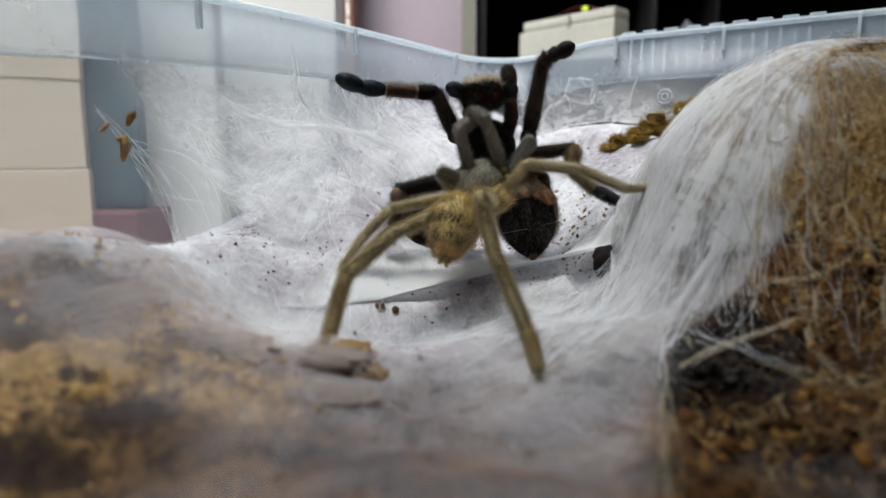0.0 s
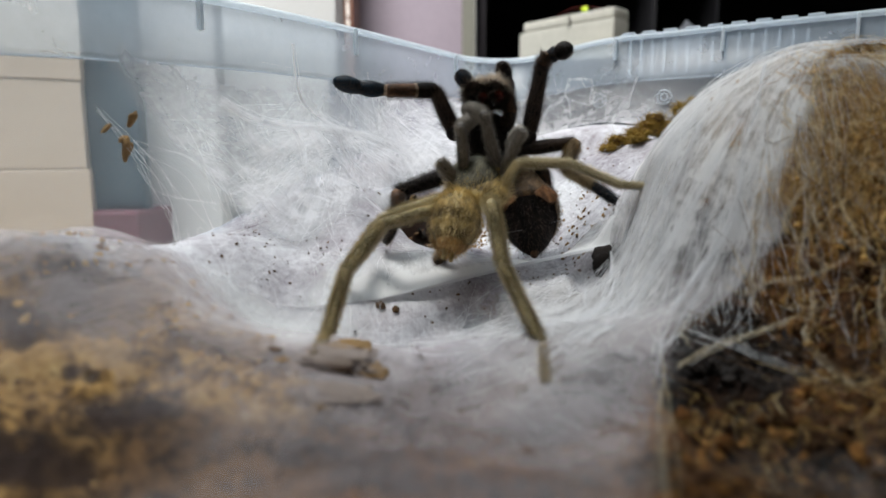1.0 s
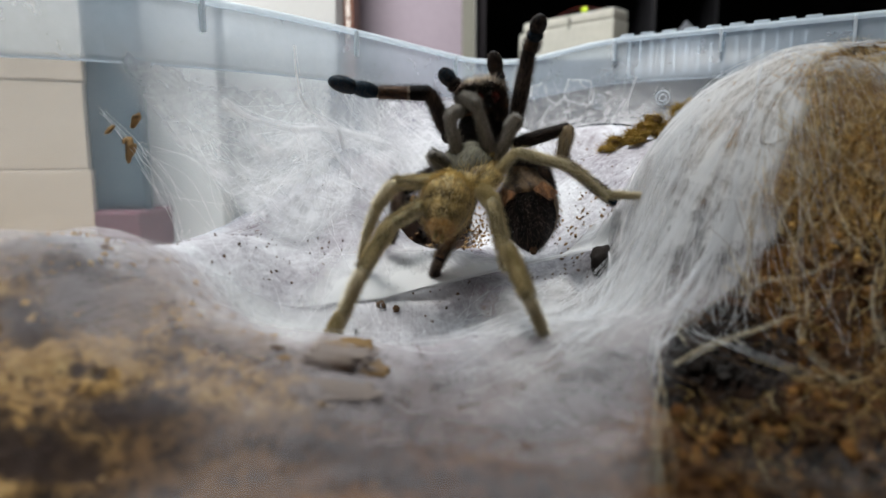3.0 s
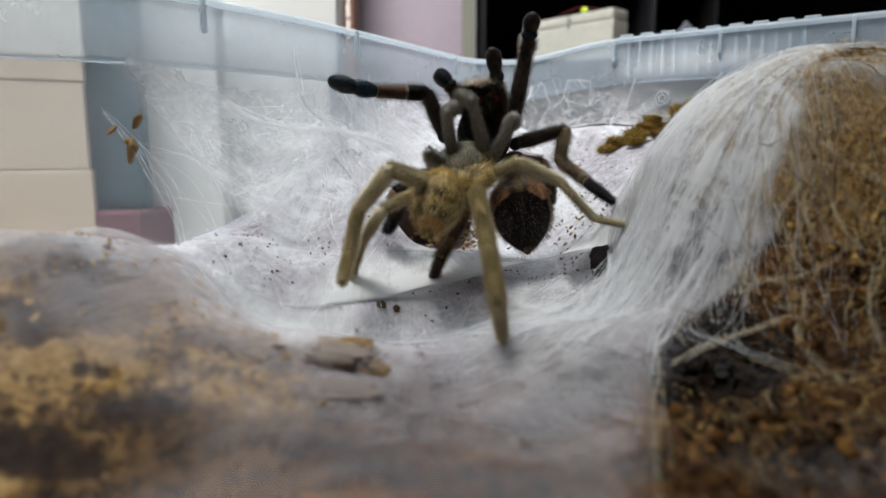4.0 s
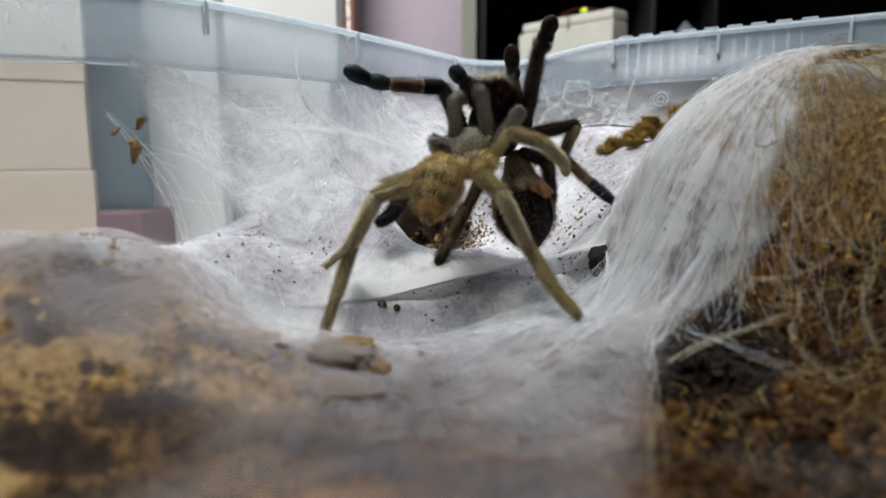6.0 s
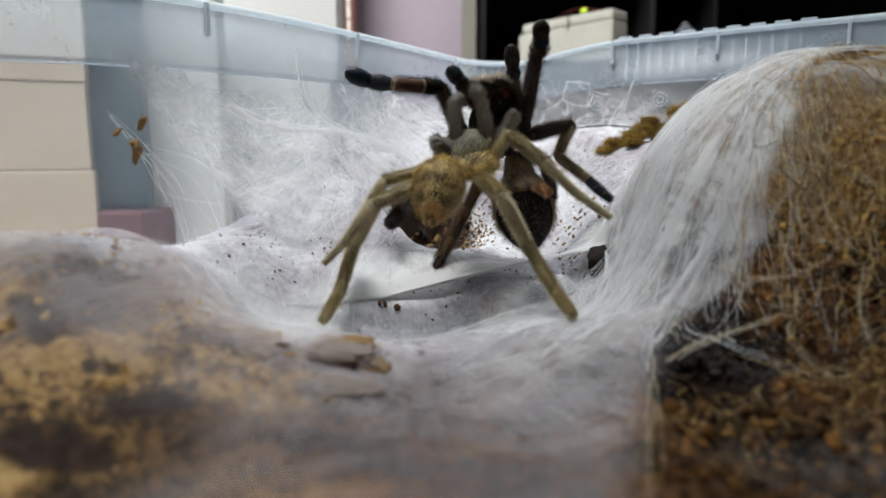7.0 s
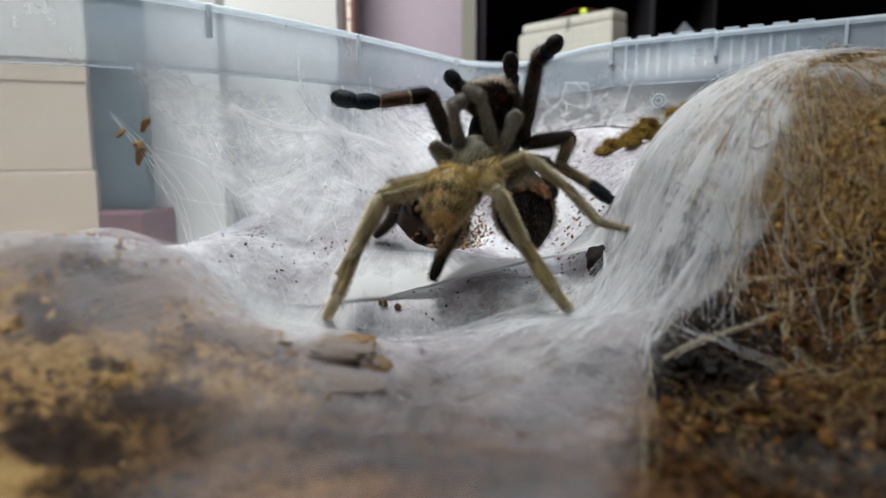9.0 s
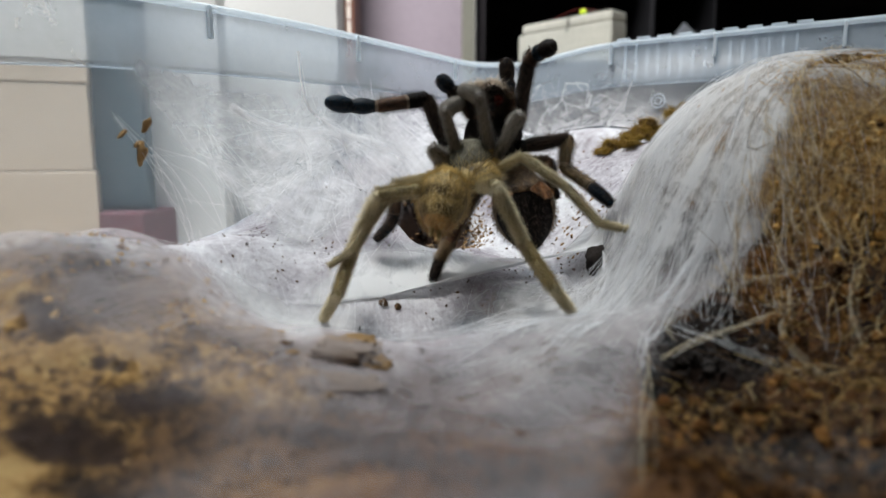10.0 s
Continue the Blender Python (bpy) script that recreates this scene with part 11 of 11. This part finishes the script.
    walk(leg[0], [(0, pose(.0045, .2140, .0774)), (0.5, pose(.0045, .2136, .0786)), (1, pose(.0045, .2133, .0798)), (1.5, pose(.0048, .2130, .0808)), (2, pose(.0052, .2126, .0818)), (2.5, pose(.0030, .2121, .0818)), (3.2, pose(.0030, .2115, .0819)), (3.7, pose(.0030, .2110, .0820)), (4, pose(.0030, .2107, .0820)), (4.2, pose(.0036, .2106, .0826)), (4.5, pose(.0045, .2104, .0834)), (5, pose(.0059, .2101, .0847)), (5.5, pose(.0067, .2097, .0850)), (6.2, pose(.0067, .2090, .0850)), (7, pose(.0067, .2082, .0850)), (7.5, pose(.0067, .2076, .0843)), (7.8, pose(.0067, .2072, .0838)), (8, pose(.0067, .2070, .0835)), (8.5, pose(.0067, .2064, .0831)), (9, pose(.0067, .2059, .0827)), (9.5, pose(.0059, .2054, .0823)), (10, pose(.0052, .2048, .0819))])
    walk(leg[1], [(0, aim(.0000, .0000, .0000, -.0181, -.0147, -.0031)), (0.5, aim(.0000, .0000, .0000, -.0182, -.0144, -.0044)), (1, aim(.0000, .0000, .0000, -.0182, -.0138, -.0057)), (1.5, aim(.0000, .0000, .0000, -.0187, -.0127, -.0067)), (2, aim(.0000, .0000, .0000, -.0192, -.0114, -.0077)), (2.5, aim(.0000, .0000, .0000, -.0167, -.0149, -.0075)), (3.2, aim(.0000, .0000, .0000, -.0171, -.0143, -.0076)), (3.7, aim(.0000, .0000, .0000, -.0174, -.0139, -.0076)), (4, aim(.0000, .0000, .0000, -.0176, -.0137, -.0076)), (4.2, aim(.0000, .0000, .0000, -.0183, -.0122, -.0084)), (4.5, aim(.0000, .0000, .0000, -.0195, -.0092, -.0096)), (5, aim(.0000, .0000, .0000, -.0206, -.0022, -.0112)), (5.5, aim(.0000, .0000, .0000, -.0207, -.0022, -.0111)), (6.2, aim(.0000, .0000, .0000, -.0207, -.0022, -.0111)), (7, aim(.0000, .0000, .0000, -.0207, -.0022, -.0111)), (7.5, aim(.0000, .0000, .0000, -.0210, -.0022, -.0104)), (7.8, aim(.0000, .0000, .0000, -.0213, -.0022, -.0100)), (8, aim(.0000, .0000, .0000, -.0214, -.0022, -.0097)), (8.5, aim(.0000, .0000, .0000, -.0216, -.0022, -.0093)), (9, aim(.0000, .0000, .0000, -.0217, -.0021, -.0089)), (9.5, aim(.0000, .0000, .0000, -.0212, -.0059, -.0085)), (10, aim(.0000, .0000, .0000, -.0202, -.0094, -.0078))])
    walk(leg[2], [(0, aim(-.0181, -.0147, -.0031, -.0006, -.0007, -.0063)), (0.5, aim(-.0182, -.0144, -.0044, -.0007, -.0007, -.0063)), (1, aim(-.0182, -.0138, -.0057, -.0007, -.0006, -.0063)), (1.5, aim(-.0187, -.0127, -.0067, -.0006, -.0006, -.0064)), (2, aim(-.0192, -.0114, -.0077, -.0005, -.0006, -.0064)), (2.5, aim(-.0167, -.0149, -.0075, -.0004, -.0006, -.0064)), (3.2, aim(-.0171, -.0143, -.0076, -.0001, -.0006, -.0064)), (3.7, aim(-.0174, -.0139, -.0076, .0001, .0021, -.0060)), (4, aim(-.0176, -.0137, -.0076, .0002, .0033, -.0055)), (4.2, aim(-.0183, -.0122, -.0084, .0002, .0037, -.0052)), (4.5, aim(-.0195, -.0092, -.0096, .0002, .0042, -.0048)), (5, aim(-.0206, -.0022, -.0112, 0, -.0052, -.0038)), (5.5, aim(-.0207, -.0022, -.0111, -.0007, -.0048, -.0042)), (6.2, aim(-.0207, -.0022, -.0111, -.0008, -.0039, -.0050)), (7, aim(-.0207, -.0022, -.0111, -.0009, -.0019, -.0060)), (7.5, aim(-.0210, -.0022, -.0104, -.0008, -.0025, -.0059)), (7.8, aim(-.0213, -.0022, -.0100, -.0007, -.0027, -.0058)), (8, aim(-.0214, -.0022, -.0097, -.0007, -.0028, -.0057)), (8.5, aim(-.0216, -.0022, -.0093, -.0008, -.0014, -.0062)), (9, aim(-.0217, -.0021, -.0089, -.0009, -.0006, -.0063)), (9.5, aim(-.0212, -.0059, -.0085, -.0004, -.0006, -.0064)), (10, aim(-.0202, -.0094, -.0078, -.0004, -.0006, -.0064))])
    walk(leg[3], [(0, aim(-.0188, -.0154, -.0095, -.0007, -.0005, -.0035)), (0.5, aim(-.0188, -.0150, -.0108, -.0007, -.0005, -.0035)), (1, aim(-.0190, -.0145, -.0121, -.0007, -.0004, -.0035)), (1.5, aim(-.0193, -.0134, -.0131, -.0007, -.0005, -.0035)), (2, aim(-.0197, -.0120, -.0141, -.0007, -.0005, -.0035)), (2.5, aim(-.0171, -.0155, -.0139, -.0007, -.0005, -.0035)), (3.2, aim(-.0172, -.0149, -.0140, -.0009, -.0004, -.0035)), (3.7, aim(-.0173, -.0118, -.0136, -.0010, .0017, -.0030)), (4, aim(-.0174, -.0104, -.0131, -.0011, .0019, -.0029)), (4.2, aim(-.0181, -.0085, -.0136, -.0014, .0018, -.0028)), (4.5, aim(-.0193, -.0050, -.0144, -.0015, -.0023, -.0024)), (5, aim(-.0206, -.0074, -.0151, -.0022, -.0018, -.0022)), (5.5, aim(-.0214, -.0070, -.0153, -.0022, -.0018, -.0022)), (6.2, aim(-.0215, -.0061, -.0161, -.0013, -.0026, -.0021)), (7, aim(-.0216, -.0041, -.0171, -.0004, -.0029, -.0021)), (7.5, aim(-.0218, -.0047, -.0163, -.0010, -.0027, -.0021)), (7.8, aim(-.0220, -.0049, -.0157, -.0014, -.0025, -.0021)), (8, aim(-.0221, -.0050, -.0154, -.0017, -.0024, -.0022)), (8.5, aim(-.0224, -.0036, -.0155, -.0017, -.0016, -.0027)), (9, aim(-.0226, -.0028, -.0153, -.0017, -.0005, -.0032)), (9.5, aim(-.0216, -.0065, -.0148, -.0016, -.0005, -.0032)), (10, aim(-.0206, -.0100, -.0142, -.0016, -.0005, -.0032))])
    walk(leg[4], [(0, aim(-.0194, -.0159, -.0130, -.0013, -.0010, -.0060)), (0.5, aim(-.0195, -.0155, -.0143, -.0019, -.0010, -.0058)), (1, aim(-.0197, -.0149, -.0156, -.0024, -.0010, -.0056)), (1.5, aim(-.0200, -.0138, -.0166, -.0021, -.0010, -.0057)), (2, aim(-.0204, -.0125, -.0176, -.0017, -.0010, -.0059)), (2.5, aim(-.0178, -.0160, -.0174, -.0013, -.0010, -.0060)), (3.2, aim(-.0181, -.0153, -.0174, -.0020, .0023, -.0054)), (3.7, aim(-.0184, -.0101, -.0166, -.0018, -.0041, -.0043)), (4, aim(-.0185, -.0085, -.0160, -.0020, -.0042, -.0040)), (4.2, aim(-.0195, -.0067, -.0164, -.0026, -.0042, -.0038)), (4.5, aim(-.0208, -.0072, -.0168, -.0034, -.0040, -.0033)), (5, aim(-.0228, -.0091, -.0173, -.0048, -.0030, -.0026)), (5.5, aim(-.0236, -.0088, -.0175, -.0048, -.0030, -.0026)), (6.2, aim(-.0228, -.0087, -.0182, -.0031, -.0051, -.0017)), (7, aim(-.0220, -.0070, -.0193, -.0013, -.0060, -.0008)), (7.5, aim(-.0228, -.0074, -.0184, -.0030, -.0052, -.0015)), (7.8, aim(-.0234, -.0074, -.0179, -.0040, -.0043, -.0019)), (8, aim(-.0237, -.0074, -.0176, -.0048, -.0033, -.0022)), (8.5, aim(-.0241, -.0052, -.0182, -.0050, -.0020, -.0031)), (9, aim(-.0242, -.0032, -.0184, -.0047, -.0010, -.0039)), (9.5, aim(-.0232, -.0070, -.0180, -.0044, -.0011, -.0042)), (10, aim(-.0221, -.0104, -.0174, -.0042, -.0011, -.0044))])
    walk(male["carapace"], [(0, aim(.0069, .1910, .0722, .0086, .0131, .0135)), (0.5, aim(.0063, .1904, .0719, .0074, .0129, .0127)), (1, aim(.0069, .1902, .0738, .0053, .0127, .0108)), (1.5, aim(.0071, .1899, .0752, .0049, .0128, .0114)), (2, aim(.0077, .1898, .0776, .0053, .0128, .0118)), (2.5, aim(.0063, .1895, .0787, .0047, .0125, .0099)), (3.2, aim(.0048, .1888, .0790, .0053, .0125, .0097)), (3.7, aim(.0038, .1884, .0793, .0056, .0125, .0095)), (4, aim(.0032, .1881, .0795, .0059, .0125, .0094)), (4.2, aim(.0043, .1881, .0805, .0063, .0125, .0098)), (4.5, aim(.0061, .1880, .0821, .0069, .0126, .0104)), (5, aim(.0034, .1877, .0838, .0071, .0126, .0105)), (5.5, aim(.0029, .1873, .0840, .0080, .0126, .0102)), (6.2, aim(.0031, .1866, .0838, .0076, .0126, .0101)), (7, aim(.0034, .1857, .0835, .0071, .0126, .0100)), (7.5, aim(.0040, .1852, .0831, .0076, .0126, .0101)), (7.8, aim(.0042, .1849, .0828, .0081, .0126, .0103)), (8, aim(.0044, .1846, .0826, .0084, .0126, .0104)), (8.5, aim(.0052, .1841, .0820, .0068, .0127, .0107)), (9, aim(.0056, .1835, .0815, .0060, .0126, .0103)), (9.5, aim(.0051, .1830, .0813, .0060, .0126, .0100)), (10, aim(.0042, .1824, .0809, .0064, .0125, .0098))])
    walk(male["abdomen"], [(0, aim(.0054, .1891, .0730, -.0060, -.0149, -.0192)), (0.5, aim(.0048, .1885, .0727, -.0070, -.0148, -.0185)), (1, aim(.0054, .1883, .0745, -.0045, -.0148, -.0183)), (1.5, aim(.0055, .1880, .0760, -.0046, -.0147, -.0181)), (2, aim(.0062, .1879, .0783, -.0053, -.0148, -.0189)), (2.5, aim(.0048, .1875, .0794, -.0039, -.0147, -.0176)), (3.2, aim(.0023, .1869, .0797, -.0046, -.0146, -.0175)), (3.7, aim(.0013, .1865, .0800, -.0051, -.0146, -.0174)), (4, aim(.0007, .1862, .0802, -.0054, -.0146, -.0174)), (4.2, aim(.0018, .1861, .0812, -.0053, -.0147, -.0178)), (4.5, aim(.0035, .1861, .0828, -.0052, -.0148, -.0184)), (5, aim(.0009, .1858, .0844, -.0049, -.0145, -.0162)), (5.5, aim(.0004, .1854, .0847, -.0051, -.0144, -.0161)), (6.2, aim(.0006, .1846, .0844, -.0050, -.0145, -.0165)), (7, aim(.0009, .1838, .0842, -.0049, -.0146, -.0169)), (7.5, aim(.0015, .1833, .0838, -.0047, -.0145, -.0165)), (7.8, aim(.0017, .1829, .0835, -.0049, -.0145, -.0163)), (8, aim(.0019, .1827, .0832, -.0051, -.0144, -.0161)), (8.5, aim(.0027, .1821, .0827, -.0044, -.0146, -.0170)), (9, aim(.0031, .1816, .0822, -.0040, -.0146, -.0173)), (9.5, aim(.0026, .1811, .0820, -.0043, -.0146, -.0174)), (10, aim(.0017, .1805, .0816, -.0041, -.0146, -.0173))])
    walk(female["sternum"], [(0, aim(.0194, .2151, .0783, -.0086, -.0004, .0183)), (0.5, aim(.0194, .2148, .0795, -.0086, -.0004, .0183)), (1, aim(.0194, .2145, .0807, -.0086, -.0004, .0183)), (1.5, aim(.0198, .2141, .0817, -.0086, -.0004, .0182)), (2, aim(.0202, .2138, .0827, -.0086, -.0004, .0182)), (2.5, aim(.0179, .2133, .0827, -.0085, -.0004, .0182)), (3.2, aim(.0179, .2126, .0828, -.0085, -.0004, .0182)), (3.7, aim(.0179, .2121, .0829, -.0085, -.0004, .0182)), (4, aim(.0179, .2118, .0829, -.0085, -.0004, .0182)), (4.2, aim(.0185, .2117, .0835, -.0085, -.0004, .0182)), (4.5, aim(.0194, .2115, .0843, -.0086, -.0004, .0182)), (5, aim(.0209, .2113, .0857, -.0086, -.0004, .0182)), (5.5, aim(.0216, .2108, .0859, -.0086, -.0004, .0182)), (6.2, aim(.0216, .2101, .0859, -.0086, -.0004, .0182)), (7, aim(.0216, .2093, .0859, -.0086, -.0004, .0182)), (7.5, aim(.0216, .2087, .0852, -.0086, -.0004, .0182)), (7.8, aim(.0216, .2084, .0847, -.0086, -.0004, .0182)), (8, aim(.0216, .2081, .0844, -.0086, -.0004, .0182)), (8.5, aim(.0216, .2076, .0840, -.0086, -.0004, .0182)), (9, aim(.0216, .2070, .0836, -.0086, -.0004, .0182)), (9.5, aim(.0209, .2065, .0832, -.0086, -.0004, .0182)), (10, aim(.0202, .2059, .0828, -.0086, -.0004, .0182))])
    walk(female["chelicera"], [(0, aim(.0160, .2164, .1083, -.0016, -.0084, -.0089)), (0.5, aim(.0165, .2159, .1083, -.0016, -.0084, -.0089)), (1, aim(.0169, .2154, .1084, -.0016, -.0084, -.0089)), (1.5, aim(.0177, .2149, .1085, -.0017, -.0084, -.0089)), (2, aim(.0184, .2145, .1085, -.0017, -.0084, -.0089)), (2.5, aim(.0160, .2140, .1086, -.0016, -.0084, -.0089)), (3.2, aim(.0158, .2132, .1083, -.0016, -.0084, -.0089)), (3.7, aim(.0157, .2127, .1081, -.0016, -.0084, -.0089)), (4, aim(.0156, .2124, .1079, -.0016, -.0084, -.0089)), (4.2, aim(.0162, .2123, .1082, -.0016, -.0084, -.0089)), (4.5, aim(.0170, .2120, .1087, -.0016, -.0084, -.0089)), (5, aim(.0184, .2117, .1095, -.0017, -.0084, -.0089)), (5.5, aim(.0185, .2112, .1096, -.0017, -.0084, -.0089)), (6.2, aim(.0186, .2105, .1097, -.0017, -.0084, -.0089)), (7, aim(.0188, .2097, .1098, -.0017, -.0084, -.0089)), (7.5, aim(.0186, .2092, .1096, -.0017, -.0084, -.0089)), (7.8, aim(.0185, .2089, .1095, -.0017, -.0084, -.0089)), (8, aim(.0184, .2087, .1094, -.0017, -.0084, -.0089)), (8.5, aim(.0179, .2082, .1091, -.0017, -.0084, -.0089)), (9, aim(.0175, .2076, .1089, -.0017, -.0084, -.0089)), (9.5, aim(.0170, .2071, .1086, -.0016, -.0084, -.0089)), (10, aim(.0166, .2066, .1084, -.0016, -.0083, -.0089))])
    walk(female["chelicera2"], [(0, aim(.0107, .2163, .1075, -.0009, -.0083, -.0085)), (0.5, aim(.0111, .2158, .1076, -.0009, -.0083, -.0085)), (1, aim(.0116, .2153, .1077, -.0009, -.0083, -.0085)), (1.5, aim(.0123, .2148, .1077, -.0010, -.0083, -.0085)), (2, aim(.0131, .2144, .1078, -.0010, -.0083, -.0085)), (2.5, aim(.0107, .2139, .1079, -.0009, -.0083, -.0085)), (3.2, aim(.0105, .2131, .1076, -.0009, -.0083, -.0085)), (3.7, aim(.0104, .2126, .1073, -.0009, -.0083, -.0085)), (4, aim(.0103, .2123, .1072, -.0009, -.0083, -.0085)), (4.2, aim(.0109, .2122, .1075, -.0009, -.0083, -.0085)), (4.5, aim(.0117, .2119, .1080, -.0009, -.0083, -.0085)), (5, aim(.0131, .2116, .1088, -.0010, -.0083, -.0085)), (5.5, aim(.0132, .2111, .1088, -.0010, -.0083, -.0085)), (6.2, aim(.0133, .2104, .1089, -.0010, -.0083, -.0085)), (7, aim(.0134, .2096, .1091, -.0010, -.0083, -.0085)), (7.5, aim(.0132, .2091, .1088, -.0010, -.0083, -.0085)), (7.8, aim(.0131, .2088, .1087, -.0010, -.0083, -.0085)), (8, aim(.0131, .2086, .1086, -.0010, -.0083, -.0085)), (8.5, aim(.0126, .2081, .1084, -.0010, -.0083, -.0085)), (9, aim(.0121, .2075, .1081, -.0009, -.0083, -.0085)), (9.5, aim(.0117, .2070, .1079, -.0009, -.0083, -.0085)), (10, aim(.0112, .2065, .1076, -.0009, -.0083, -.0085))])
    walk(female["abdomen"], [(0, aim(.0262, .2170, .0773, .0031, -.0108, -.0259)), (0.5, aim(.0264, .2165, .0778, .0031, -.0108, -.0259)), (1, aim(.0266, .2161, .0782, .0031, -.0108, -.0259)), (1.5, aim(.0268, .2157, .0787, .0031, -.0108, -.0259)), (2, aim(.0269, .2153, .0791, .0031, -.0108, -.0260)), (2.5, aim(.0271, .2148, .0795, .0031, -.0108, -.0260)), (3.2, aim(.0258, .2142, .0796, .0032, -.0108, -.0260)), (3.7, aim(.0249, .2137, .0797, .0032, -.0108, -.0260)), (4, aim(.0243, .2134, .0798, .0032, -.0108, -.0260)), (4.2, aim(.0245, .2132, .0799, .0032, -.0108, -.0260)), (4.5, aim(.0248, .2130, .0800, .0032, -.0108, -.0260)), (5, aim(.0252, .2125, .0803, .0032, -.0108, -.0260)), (5.5, aim(.0252, .2120, .0803, .0032, -.0108, -.0260)), (6.2, aim(.0252, .2113, .0803, .0032, -.0108, -.0260)), (7, aim(.0252, .2106, .0804, .0032, -.0108, -.0260)), (7.5, aim(.0252, .2101, .0804, .0032, -.0108, -.0260)), (7.8, aim(.0252, .2098, .0804, .0032, -.0108, -.0260)), (8, aim(.0252, .2096, .0805, .0032, -.0108, -.0260)), (8.5, aim(.0252, .2091, .0805, .0032, -.0108, -.0260)), (9, aim(.0252, .2086, .0805, .0032, -.0108, -.0260)), (9.5, aim(.0252, .2081, .0806, .0032, -.0108, -.0260)), (10, aim(.0252, .2076, .0806, .0032, -.0108, -.0260))])


motions()
